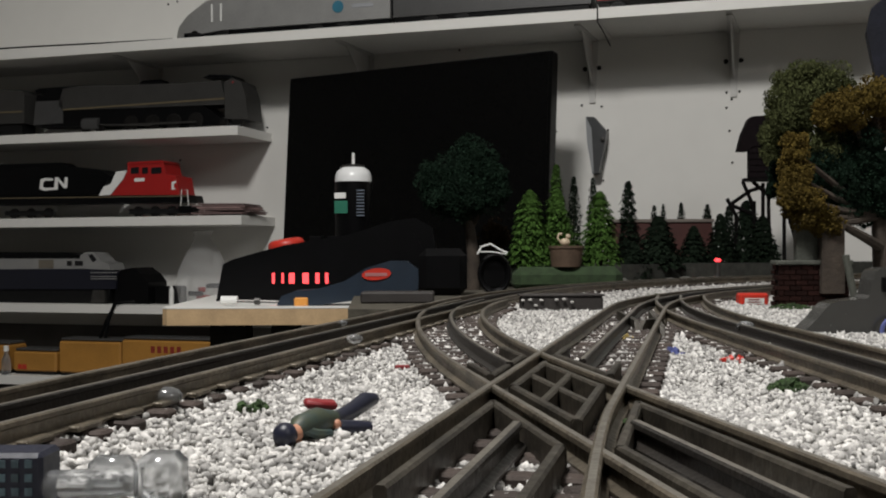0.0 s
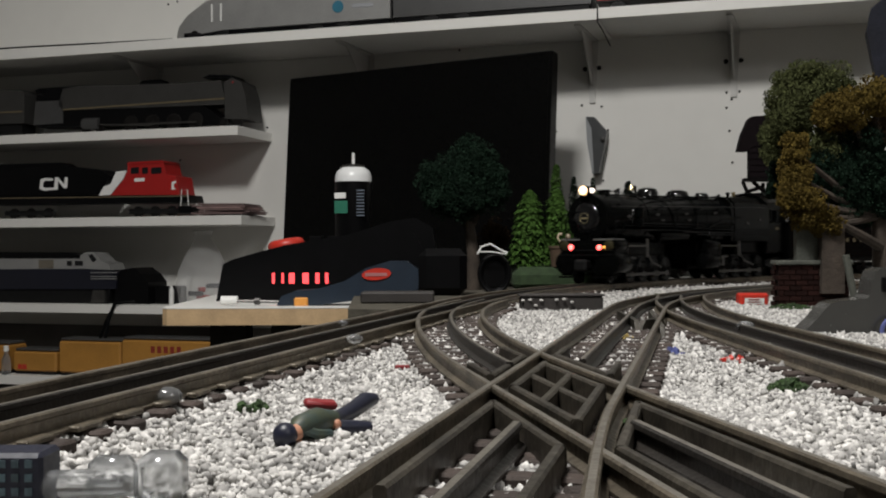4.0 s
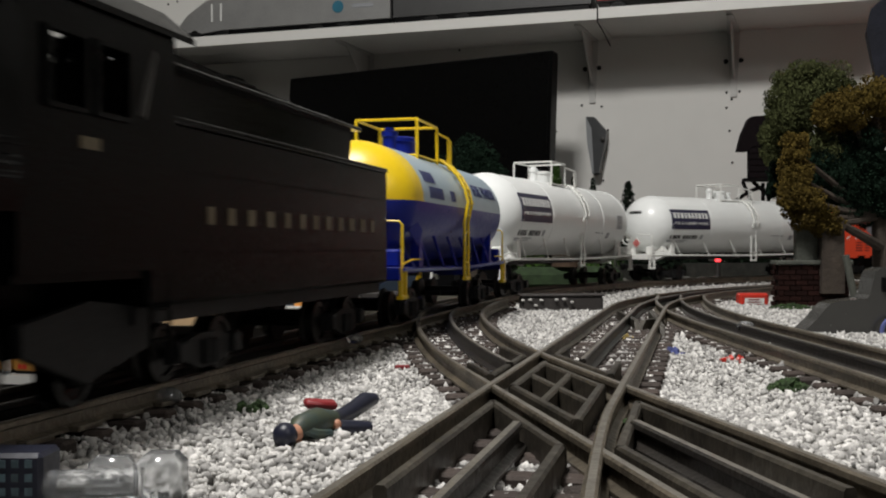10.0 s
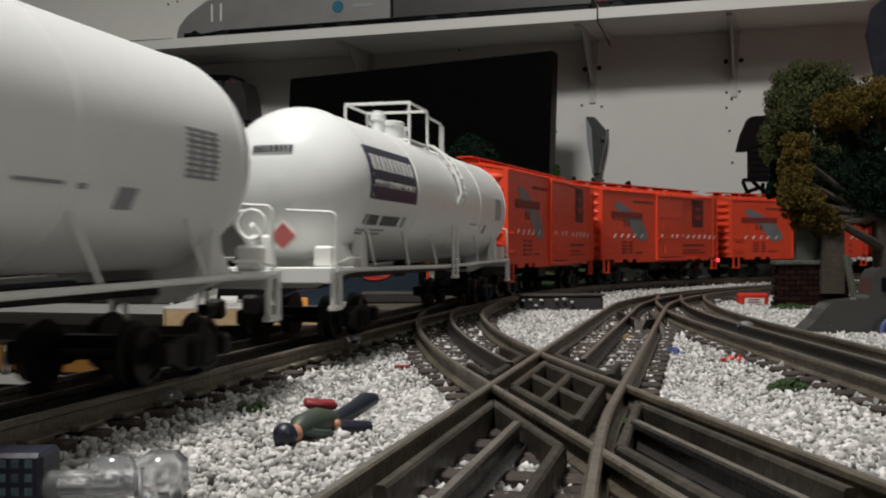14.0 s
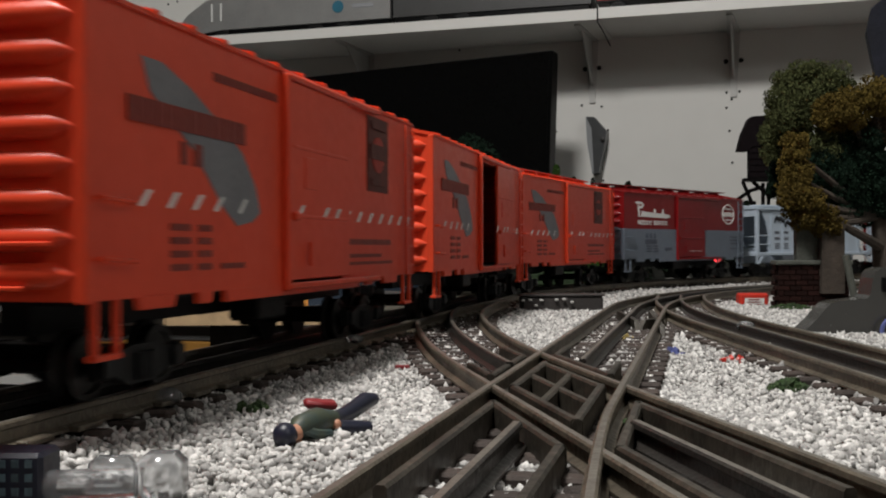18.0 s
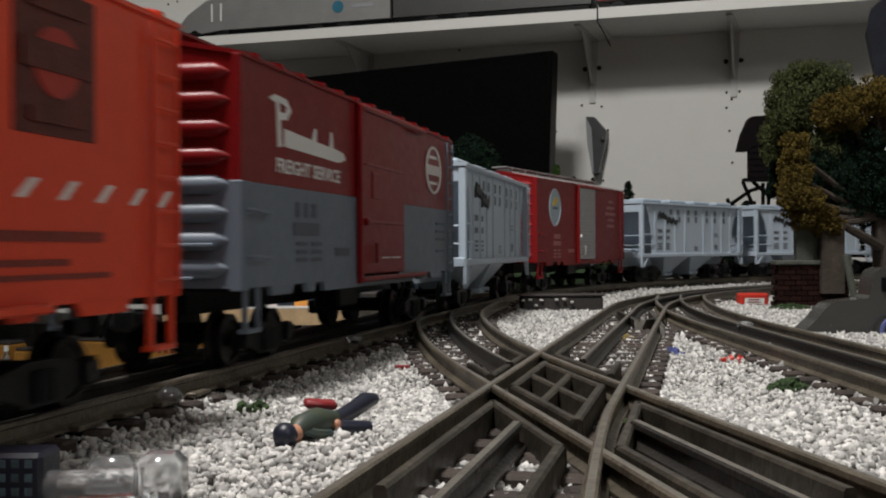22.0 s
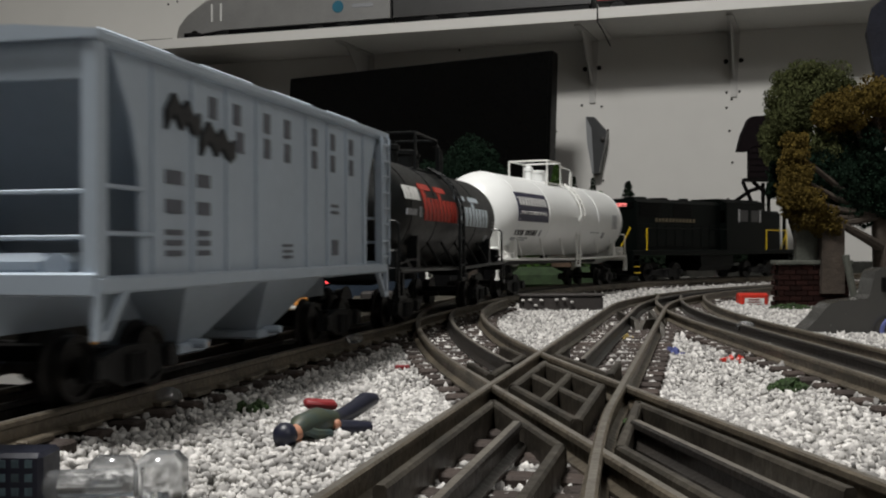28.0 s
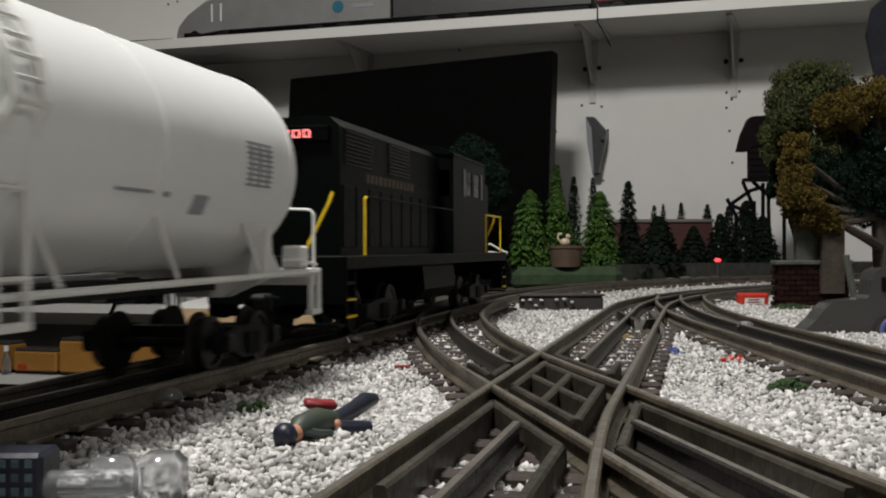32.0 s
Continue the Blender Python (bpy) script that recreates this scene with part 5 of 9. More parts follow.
# wide square-shouldered firebox
fb = [(-0.0300, 0.045), (-0.0310, 0.078), (-0.0295, 0.0915), (-0.0215, 0.0990), (0.0, 0.1008), (0.0215, 0.0990), (0.0295, 0.0915), (0.0310, 0.078), (0.0300, 0.045)]
part("firebox", Shape().prism(fb, "x", ex(-0.136), ex(-0.056)), M_ENGINE, eng, smooth=True)
part("throat", Shape().prism([(y * 0.97, 0.045 + (z - 0.045) * 0.985) for y, z in fb], "x", ex(-0.0562), ex(-0.048)), M_ENGINE2, eng, smooth=True)
cabw = Shape()
CW = 0.0300
x0, x1 = ex(-0.203), ex(-0.135)
for s in (1, -1):
    y0, y1 = s * (CW - 0.0012), s * CW
    wz0, wz1 = 0.0690, 0.0845
    cabw.box(x0, x1, y0, y1, 0.0320, wz0).box(x0, x1, y0, y1, wz1, 0.0935)
    wins = ((x0 + 0.024, x0 + 0.039), (x0 + 0.043, x0 + 0.058))
    cabw.box(x0, wins[0][0], y0, y1, wz0, wz1).box(wins[0][1], wins[1][0], y0, y1, wz0, wz1).box(wins[1][1], x1, y0, y1, wz0, wz1)
cabw.box(x1 - 0.0012, x1, -CW, CW, 0.032, 0.0935)
part("cab", cabw, M_ENGINE2, eng)
wf = Shape()
for s in (1, -1):
    for a, b in wins:
        for u in (a, b):
            wf.box(u - 0.0008, u + 0.0008, s * CW, s * (CW + 0.0010), wz0 - 0.001, wz1 + 0.001)
        wf.box(a, b, s * CW, s * (CW + 0.0010), wz0 - 0.0012, wz0).box(a, b, s * CW, s * (CW + 0.0010), wz1, wz1 + 0.0010)
part("window_frame", wf, M_ENGINE, eng)
part("cab_lamp", Shape().lathe([(0.0009, 0), (0.0009, 0.0006), (0.0003, 0.0009)], 10, Matrix.Translation((ex(-0.1330), 0.0265, 0.0715)) @ TURN_X), M_REDLAMP, eng, "tiny glowing red lamp")
part("number_panel", Shape().box(ex(-0.166), ex(-0.158), CW, CW + 0.0003, 0.0600, 0.0628), M_GOLD, eng)
rf = [(-CW - 0.0012, 0.0925), (-CW - 0.0012, 0.0942), (-0.022, 0.1020), (-0.010, 0.1058), (0.0, 0.1066), (0.010, 0.1058), (0.022, 0.1020), (CW + 0.0012, 0.0942), (CW + 0.0012, 0.0925), (0.021, 0.1002), (0.0, 0.1045), (-0.021, 0.1002)]
part("cab_roof", Shape().prism(rf, "x", ex(-0.212), ex(-0.130)), M_ENGINE2, eng, smooth=True)
part("roof_vent", Shape().box(ex(-0.185), ex(-0.160), -0.010, 0.010, 0.1050, 0.1085, 0.001), M_ENGINE2, eng)
part("cab_floor", Shape().box(ex(-0.208), ex(-0.136), -CW + 0.002, CW - 0.002, 0.030, 0.033), M_ENGINE2, eng)
# running boards, pipes and rails
for s in (1, -1):
    part("running_board", Shape().box(ex(-0.136), ex(0.040), s * 0.018, s * 0.0315, 0.0585, 0.0600, 0.0004).box(ex(0.040), ex(0.190), s * 0.016, s * 0.0310, 0.0560, 0.0575, 0.0004), M_ENGINE2, eng)
    hr = Shape().tube([(ex(-0.132), s * 0.0318, 0.0875), (ex(-0.05), s * 0.0312, 0.0860), (ex(0.08), s * 0.0298, 0.0835), (ex(0.192), s * 0.0280, 0.0810)], 0.0005, 6)
    for x in (-0.10, -0.06, -0.02, 0.02, 0.06, 0.10, 0.14, 0.18):
        hr.cyl((ex(x), s * 0.022, 0.0818), (ex(x), s * 0.0290, 0.0826), 0.0006, 6)
        hr.box(ex(x) - 0.0008, ex(x) + 0.0008, s * 0.0270, s * 0.0306, 0.0830, 0.0850, 0.0003)
    part("boiler_handrail", hr, M_SHEEN, eng)
    pp = Shape()
    xpipe(pp, ex(-0.135), ex(0.150), s * 0.0285, 0.0640, 0.0010)
    part("pipe", pp, M_ENGINE, eng)
    pp = Shape()
    xpipe(pp, ex(-0.135), ex(0.060), s * 0.0298, 0.0555, 0.0013)
    part("pipe", pp, M_ENGINE, eng)
    pp = Shape()
    xpipe(pp, ex(-0.135), ex(0.030), s * 0.0300, 0.0525, 0.0009)
    part("pipe", pp, M_ENGINE, eng)
    pp = Shape()
    xpipe(pp, ex(-0.06), ex(0.17), s * 0.0282, 0.0612, 0.0007)
    part("pipe", pp, M_ENGINE, eng)
    part("pipe", Shape().tube([(ex(-0.07), s * 0.0318, 0.074), (ex(-0.03), s * 0.0312, 0.071), (ex(0.0), s * 0.0308, 0.062), (ex(0.005), s * 0.0304, 0.050)], 0.0010, 8), M_ENGINE, eng)
    part("pipe", Shape().tube([(ex(0.024), s * 0.012, 0.0985), (ex(0.026), s * 0.0242, 0.0892), (ex(0.03), s * 0.0306, 0.074), (ex(0.03), s * 0.0306, 0.060)], 0.0008, 8), M_ENGINE, eng)
    part("pipe", Shape().tube([(ex(0.086), s * 0.011, 0.0968), (ex(0.082), s * 0.0235, 0.0870), (ex(0.076), s * 0.0292, 0.072), (ex(0.072), s * 0.0296, 0.060)], 0.0008, 8), M_ENGINE, eng)
    part("pipe", Shape().tube([(ex(-0.015), s * 0.010, 0.0990), (ex(0.04), s * 0.017, 0.0945), (ex(0.11), s * 0.0200, 0.0890), (ex(0.15), s * 0.0255, 0.079), (ex(0.155), s * 0.0278, 0.064)], 0.0007, 8), M_ENGINE, eng)
    part("air_tank", Shape().lathe([(0.001, -0.030), (0.0046, -0.029), (0.0050, -0.027), (0.0050, 0.027), (0.0046, 0.029), (0.001, 0.030)], 16, Matrix.Translation((ex(0.075), s * 0.0262, 0.0505)) @ TURN_X), M_ENGINE2, eng, smooth=True)
    ap = Shape()
    for dz in (0.0, 0.012):
        ap.cyl((ex(0.142), s * 0.0285, 0.0595 + dz), (ex(0.142), s * 0.0285, 0.0685 + dz), 0.0042, 14)
    ap.cyl((ex(0.142), s * 0.0285, 0.066), (ex(0.142), s * 0.0285, 0.073), 0.0022, 10)
    part("air_pump", ap, M_ENGINE, eng, smooth=True)
    for x, z in ((0.110, 0.074), (0.100, 0.068), (0.052, 0.076), (0.046, 0.069), (-0.010, 0.078), (-0.085, 0.067), (-0.115, 0.072), (0.165, 0.071)):
        part("boiler_valve", Shape().lathe([(0.0009, 0), (0.0009, 0.0022), (0.0013, 0.0024), (0.0013, 0.0034), (0.0004, 0.0038)], 10, Matrix.Translation((ex(x), s * 0.0288, z)) @ Euler((radians(-90 * s), 0, 0)).to_matrix().to_4x4()), M_STEEL, eng, "small bright boiler valve", smooth=True)
for x, y in ((0.150, 0.006), (0.136, -0.008), (0.104, 0.012), (0.062, -0.010), (0.052, 0.013), (0.040, 0.0), (0.002, 0.014), (-0.012, 0.005), (-0.046, 0.012), (-0.070, 0.0), (-0.086, 0.014), (-0.118, 0.008)):
    z = BZ_ + math.sqrt(max(0.0, 0.0290 ** 2 - y * y)) - 0.001
    part("boiler_fitting", Shape().lathe([(0.0015, 0), (0.0012, 0.004), (0.0020, 0.0044), (0.0020, 0.0060), (0.0005, 0.0066)], 10, Matrix.Translation((ex(x), y, z))), M_SHEEN, eng, smooth=True)
part("boiler_pipe", Shape().tube([(ex(-0.13), 0.012, 0.1015), (ex(-0.05), 0.0150, 0.0985), (ex(0.06), 0.0145, 0.0962), (ex(0.18), 0.012, 0.0948)], 0.0008, 6).tube([(ex(0.10), 0.0, 0.098), (ex(0.15), 0.004, 0.0990), (ex(0.195), 0.003, 0.0990)], 0.0006, 6), M_ENGINE, eng)
part("rear_frame", Shape().box(ex(-0.200), ex(0.020), -0.0105, 0.0105, 0.0120, 0.0460).box(ex(-0.135), ex(-0.070), -0.022, 0.022, 0.030, 0.046, 0.002), M_ENGINE2, eng)


def spoked(r, spokes, weight):
    """A spoked wheel in the xz plane, its outer face towards +y."""
    sh = Shape()
    rot = Euler((radians(-90), 0, 0)).to_matrix().to_4x4()
    sh.lathe([(r - 0.0026, -0.0025), (r + 0.0014, -0.0025), (r + 0.0014, -0.0014), (r, -0.0012), (r, 0.0020), (r - 0.0024, 0.0022), (r - 0.0026, 0.0021)], 36, rot)
    sh.lathe([(0.0036, -0.0022), (0.0036, 0.0026), (0.0030, 0.0030), (0.0004, 0.0030)], 14, rot)
    for k in range(spokes):
        a = 2 * math.pi * k / spokes
        sh.box(-0.0007, 0.0007, -0.0012, 0.0012, 0.003, r - 0.0022, m=Euler((0, a, 0)).to_matrix().to_4x4())
    if weight:
        pts = [((r - 0.0024) * math.sin(a), -(r - 0.0024) * math.cos(a)) for a in [-0.75 + 0.15 * k for k in range(11)]]
        sh.prism(pts + [(0.005, -0.005), (-0.005, -0.005)], "y", -0.001, 0.0016)
        sh.cyl((0, 0, CRANK), (0, 0.0058, CRANK), 0.0020, 12)
    return sh


DR, CRANK, PITCH = 0.0135, 0.0056, 0.0283
SPIN, RODS = [], []
dw = spoked(DR, 13, True).mesh("driving_wheel", M_ENGINE, True)
sm = spoked(0.0080, 10, False).mesh("small_wheel", M_ENGINE, True)


def engine_unit(owner, mid, big):
    """Four axles of drivers with cylinders, rods and valve gear; mid is the middle of the drivers in the owner's space."""
    axles = [mid + PITCH * k for k in (1.5, 0.5, -0.5, -1.5)]
    front = axles[0] + 0.0420
    for x in axles:
        for s in (1, -1):
            SPIN.append((part("driving_wheel", dw, None, owner, "black spoked driving wheel"), x, s * 0.0185, DR, s))
    for s in (1, -1):
        r = 0.0122 if big else 0.0098
        cy = Shape().lathe([(0.001, -0.0165), (r * 0.94, -0.0162), (r, -0.0150), (r, 0.0150), (r * 0.94, 0.0162), (r * 0.4, 0.0176), (0.001, 0.0180)], 24, Matrix.Translation((front, s * 0.0256, 0.0215)) @ TURN_X)
        cy.lathe([(0.001, -0.0150), (0.0072, -0.0148), (0.0078, -0.0138), (0.0078, 0.0138), (0.0072, 0.0148), (0.001, 0.0152)], 20, Matrix.Translation((front, s * 0.0262, 0.0400)) @ TURN_X)
        cy.box(front - 0.0135, front + 0.0135, s * 0.0175, s * 0.0325, 0.024, 0.040, 0.002)
        part("cylinder", cy, M_ENGINE2, owner, smooth=True)
        if big:
            cap = Shape().lathe([(0.0050, 0), (0.0050, 0.0012), (0.0034, 0.0018), (0.0010, 0.0020)], 16, Matrix.Translation((front + 0.0152, s * 0.0262, 0.0400)) @ TURN_X)
            cap.prism([(s * 0.0262 + (0.0066 if k % 2 else 0.0050) * math.cos(k * math.pi / 8), 0.0400 + (0.0066 if k % 2 else 0.0050) * math.sin(k * math.pi / 8)) for k in range(16)], "x", front + 0.0145, front + 0.0160)
            part("valve_cap", cap, M_OLIVECAP, owner, "dull brass bolted valve cover", smooth=True)
        rd = Shape().box(axles[3] - 0.003, axles[0] + 0.003, s * 0.0230, s * 0.0242, -0.0013, 0.0013, 0.0004)
        for x in axles:
            rd.cyl((x, s * 0.0226, 0), (x, s * 0.0250, 0), 0.0026, 12)
        RODS.append((part("side_rod", rd, M_STEEL, owner, "bare steel side rod"), s))
        mr = Shape().box(axles[2], front - 0.026, s * 0.0256, s * 0.0268, -0.0014, 0.0014, 0.0004).cyl((axles[2], s * 0.0250, 0), (axles[2], s * 0.0274, 0), 0.0030, 12)
        RODS.append((part("main_rod", mr, M_STEEL, owner, "bare steel main rod"), s))
        vg = Shape().box(axles[1] + 0.004, front - 0.016, s * 0.0275, s * 0.0286, 0.0385, 0.0402, 0.0003).box(axles[1] + 0.002, axles[1] + 0.006, s * 0.0272, s * 0.0292, 0.027, 0.047, 0.0005)
        vg.tube([(front - 0.0215, s * 0.0288, 0.0400), (front - 0.0205, s * 0.0288, 0.029), (front - 0.0215, s * 0.0288, 0.0185)], 0.0010, 8)
        vg.box(front - 0.040, front - 0.016, s * 0.0238, s * 0.0286, 0.0255, 0.0275, 0.0004).box(front - 0.030, front - 0.021, s * 0.0240, s * 0.0296, 0.0160, 0.0255, 0.0008)
        vg.tube([(axles[1] + 0.004, s * 0.0292, 0.0300), (axles[1] - 0.006, s * 0.0292, 0.0215), (axles[2], s * 0.0288, 0.0160)], 0.0009, 8)
        part("valve_gear", vg, M_STEEL, owner, "bare steel valve gear")
        part("spring_gear", Shape().box(axles[3], axles[0], s * 0.0110, s * 0.0150, 0.0230, 0.0300, 0.001), M_ENGINE2, owner)


engine_unit(eng, ex(-0.0875), False)
ff = part("front_unit", Shape().box(fx_(0.065), fx_(0.222), -0.0100, 0.0100, 0.0120, 0.0430), M_ENGINE2, eng, "pivoting front engine unit")
engine_unit(ff, 0.0, True)
for x, s in ((0.1905 + 0.022, 1), (0.1905 + 0.022, -1)):
    SPIN.append((part("small_wheel", sm, None, ff), fx_(x), s * 0.0185, 0.0080, s))
for s in (1, -1):
    SPIN.append((part("small_wheel", sm, None, eng), ex(-0.170), s * 0.0185, 0.0080, s))
    part("trailing_frame", Shape().prism([(ex(-0.200), 0.012), (ex(-0.200), 0.022), (ex(-0.172), 0.025), (ex(-0.145), 0.021), (ex(-0.145), 0.014), (ex(-0.170), 0.0055)], "y", s * 0.0215, s * 0.0240), M_TRUCK, eng)
    part("cab_ladder", ladder(ex(-0.201), ex(-0.191), 0.010, 0.034, s * (CW - 0.001), 3), M_ENGINE, eng)
# front deck, pilot and lamps ride on the pivoting unit
part("pilot_deck", Shape().box(fx_(0.192), fx_(0.2260), -0.0300, 0.0300, 0.0432, 0.0450, 0.0005), M_ENGINE2, ff)
part("pilot_beam", Shape().box(fx_(0.2215), fx_(0.2265), -0.0315, 0.0315, 0.0265, 0.0432, 0.0006), M_ENGINE2, ff)
part("beam_rail", Shape().tube([(fx_(0.2290), -0.0300, 0.0350), (fx_(0.2290), 0.0300, 0.0350)], 0.0006, 6).tube([(fx_(0.2290), -0.0310, 0.0300), (fx_(0.2290), 0.0310, 0.0300)], 0.0006, 6), M_SHEEN, ff)
part("coupler", Shape().box(fx_(0.225), fx_(0.236), -0.0045, 0.0045, 0.0165, 0.0245, 0.001).box(fx_(0.233), fx_(0.2395), -0.0085, 0.0060, 0.0135, 0.0255, 0.002), M_TRUCK, ff)
for s in (1, -1):
    part("marker_lamp", Shape().lathe([(0.0026, -0.004), (0.0030, -0.003), (0.0032, 0.002), (0.0032, 0.0026)], 14, Matrix.Translation((fx_(0.2275), s * 0.0168, 0.0380)) @ TURN_X), M_ENGINE2, ff, smooth=True)
    part("marker_lens", Shape().lathe([(0.0029, 0.0026), (0.0024, 0.0038), (0.0004, 0.0044)], 14, Matrix.Translation((fx_(0.2275), s * 0.0168, 0.0380)) @ TURN_X), M_REDLAMP, ff, "glowing red lamp lens", smooth=True)
    part("deck_edge", Shape().box(fx_(0.2255), fx_(0.2272), s * 0.0080, s * 0.0310, 0.0450, 0.0468, 0.0004), M_DECKEDGE, ff, "deck edge with a pale painted highlight")
    part("deck_step", Shape().box(fx_(0.205), fx_(0.224), s * 0.022, s * 0.0325, 0.0455, 0.0468, 0.0004), M_DECKEDGE, ff)
    # tall step panels beside the coupler
    part("step_panel", Shape().box(fx_(0.2245), fx_(0.2262), s * 0.0105, s * 0.0290, 0.0085, 0.0268, 0.0006).box(fx_(0.2225), fx_(0.2330), s * 0.0095, s * 0.0300, 0.0062, 0.0080, 0.0004), M_ENGINE2, ff)
    part("step_frame", Shape().tube([(fx_(0.2268), s * 0.0105, 0.0085), (fx_(0.2268), s * 0.0105, 0.0265), (fx_(0.2268), s * 0.0290, 0.0265), (fx_(0.2268), s * 0.0290, 0.0085)], 0.0006, 6), M_ENGINE, ff)
    part("deck_rail", Shape().tube([(fx_(0.218), s * 0.0295, 0.0455), (fx_(0.218), s * 0.0295, 0.0640), (fx_(0.212), s * 0.0290, 0.0655), (fx_(0.200), s * 0.0290, 0.0645), (fx_(0.199), s * 0.0290, 0.0455)], 0.0006, 6), M_ENGINE, ff)
part("amber_lamp", Shape().lathe([(0.0014, 0), (0.0014, 0.0012), (0.0004, 0.0018)], 10, Matrix.Translation((fx_(0.2270), 0.0212, 0.0382)) @ TURN_X), mat("amber_glow", (1.0, 0.6, 0.1), 0.4, emit=(1.0, 0.45, 0.06), power=1.6), ff, "small glowing amber lamp")
ENGINE_C = -1.6454
MOVERS.append((eng, ENGINE_C + BACK, 0.1575))

# ---- tender ----
ten = thing("tender", "black model coal tender with a coal load", "tender", "cars of the moving train")
TW, TH = 0.0292, 0.0945
part("tank_body", Shape().box(-TH, TH, -TW, TW, 0.0225, 0.0715, 0.0012), M_ENGINE2, ten)
part("tank_rim", Shape().box(-TH + 0.0005, TH - 0.002, TW - 0.0016, TW + 0.0006, 0.0708, 0.0728, 0.0005).box(-TH + 0.0005, TH - 0.002, -TW - 0.0006, -TW + 0.0016, 0.0708, 0.0728, 0.0005).box(-TH - 0.0006, -TH + 0.0012, -TW, TW, 0.0708, 0.0728, 0.0005), M_ENGINE, ten)
for z in (0.0365, 0.0585):
    rv = Shape()
    for k in range(46):
        x = -TH + 0.003 + k * 0.0041
        rv.box(x - 0.0003, x + 0.0003, TW, TW + 0.0003, z - 0.0003, z + 0.0003)
    part("rivet_row", rv, M_ENGINE, ten)
for s in (1, -1):
    bunk = Shape().prism([(-TH + 0.030, 0.0715), (-TH + 0.026, 0.0880), (TH - 0.004, 0.0925), (TH - 0.001, 0.0715)], "y", s * 0.0205, s * 0.0220)
    bunk.box(-TH + 0.022, TH - 0.002, s * 0.0195, s * 0.0255, 0.0870, 0.0885, 0.0005)
    part("coal_board", bunk, M_ENGINE, ten)
    part("shelter_brace", Shape().tube([(TH - 0.002, s * 0.0285, 0.0875), (TH + 0.004, s * 0.0290, 0.0700)], 0.0018, 8), M_STEEL, ten)
part("bunker_back", Shape().box(-TH + 0.026, -TH + 0.0275, -0.0205, 0.0205, 0.0715, 0.0885), M_ENGINE, ten)
rnd = random.Random(9)
coal = Shape()
for k in range(420):
    x, y = rnd.uniform(-TH + 0.03, TH - 0.004), rnd.uniform(-0.019, 0.019)
    z = 0.0860 + 0.007 * (1 - (y / 0.02) ** 2) + rnd.uniform(-0.001, 0.001)
    d = rnd.uniform(0.0012, 0.0024)
    coal.box(-d, d, -d, d, -d, d, d * 0.5, m=Matrix.Translation((x, y, z)) @ Euler((rnd.random() * 3, rnd.random() * 3, 0)).to_matrix().to_4x4())
part("coal_load", coal, M_COAL, ten, "heap of black coal")
part("coal_bed", Shape().box(-TH + 0.028, TH - 0.003, -0.020, 0.020, 0.072, 0.0865), M_COAL, ten)
part("water_hatch", Shape().lathe([(0.006, 0), (0.006, 0.004), (0.005, 0.005), (0.001, 0.0052)], 16, Matrix.Translation((-TH + 0.013, 0, 0.0715))), M_ENGINE, ten)
blocks("letter_block", letters(TH - 0.028, 0.0468, 0.142, 0.0050, 12, 31, 1.5), TW, M_GOLD, ten)
part("underframe", Shape().box(-TH, TH, -TW + 0.004, TW - 0.004, 0.0180, 0.0226), M_TRUCK, ten)
part("rear_lamp", Shape().lathe([(0.0030, 0), (0.0030, 0.005), (0.001, 0.0055)], 12, Matrix.Translation((-TH - 0.001, 0.0, 0.0760)) @ Euler((0, radians(-90), 0)).to_matrix().to_4x4()), M_ENGINE, ten)
part("rear_lens", Shape().lathe([(0.0026, 0.0052), (0.0022, 0.0062), (0.0004, 0.0066)], 12, Matrix.Translation((-TH - 0.001, 0.0, 0.0760)) @ Euler((0, radians(-90), 0)).to_matrix().to_4x4()), M_SOFTLAMP, ten, "small glowing rear lamp")
for s in (1, -1):
    part("rear_grab", Shape().tube([(-TH - 0.002, s * 0.025, 0.030), (-TH - 0.002, s * 0.025, 0.060)], 0.0006, 6), M_ENGINE, ten)
add_trucks(ten, 0.112)
add_couplers(ten, TH)
MOVERS.append((ten, -1.3441, 0.1205))

# ---- road diesel at the end of the train ----
DM = 3.2330
die = thing("diesel_engine", "dark green model diesel engine with yellow handrails", "locomotive", "cars of the moving train")


def dx(c):
    return DM - c


DW = 0.0205
part("long_hood", Shape().prism([(-DW, 0.0345), (-DW, 0.0880), (-DW + 0.0045, 0.0922), (DW - 0.0045, 0.0922), (DW, 0.0880), (DW, 0.0345)], "x", dx(3.246), dx(3.0840)), M_GREENLOCO, die)
part("short_hood", Shape().prism([(-DW, 0.0345), (-DW, 0.0800), (-DW + 0.004, 0.0840), (DW - 0.004, 0.0840), (DW, 0.0800), (DW, 0.0345)], "x", dx(3.3830), dx(3.3300)), M_GREENLOCO, die)
cb = Shape()
a, b, C = dx(3.3320), dx(3.2460), 0.0290
for s in (1, -1):
    y0, y1 = s * (C - 0.001), s * C
    cb.box(a, b, y0, y1, 0.0345, 0.0690).box(a, b, y0, y1, 0.0830, 0.0905).box(a, a + 0.012, y0, y1, 0.069, 0.083).box(a + 0.032, a + 0.038, y0, y1, 0.069, 0.083).box(b - 0.026, b, y0, y1, 0.069, 0.083)
for x in (a, b - 0.001):
    for s in (1, -1):
        cb.box(x, x + 0.001, s * 0.0195, s * C, 0.0345, 0.0670).box(x, x + 0.001, s * 0.0195, s * C, 0.0820, 0.0905).box(x, x + 0.001, s * 0.0270, s * C, 0.067, 0.082)
    cb.box(x, x + 0.001, -0.0195, 0.0195, 0.0345, 0.0945)
part("cab", cb, M_GREENLOCO, die)
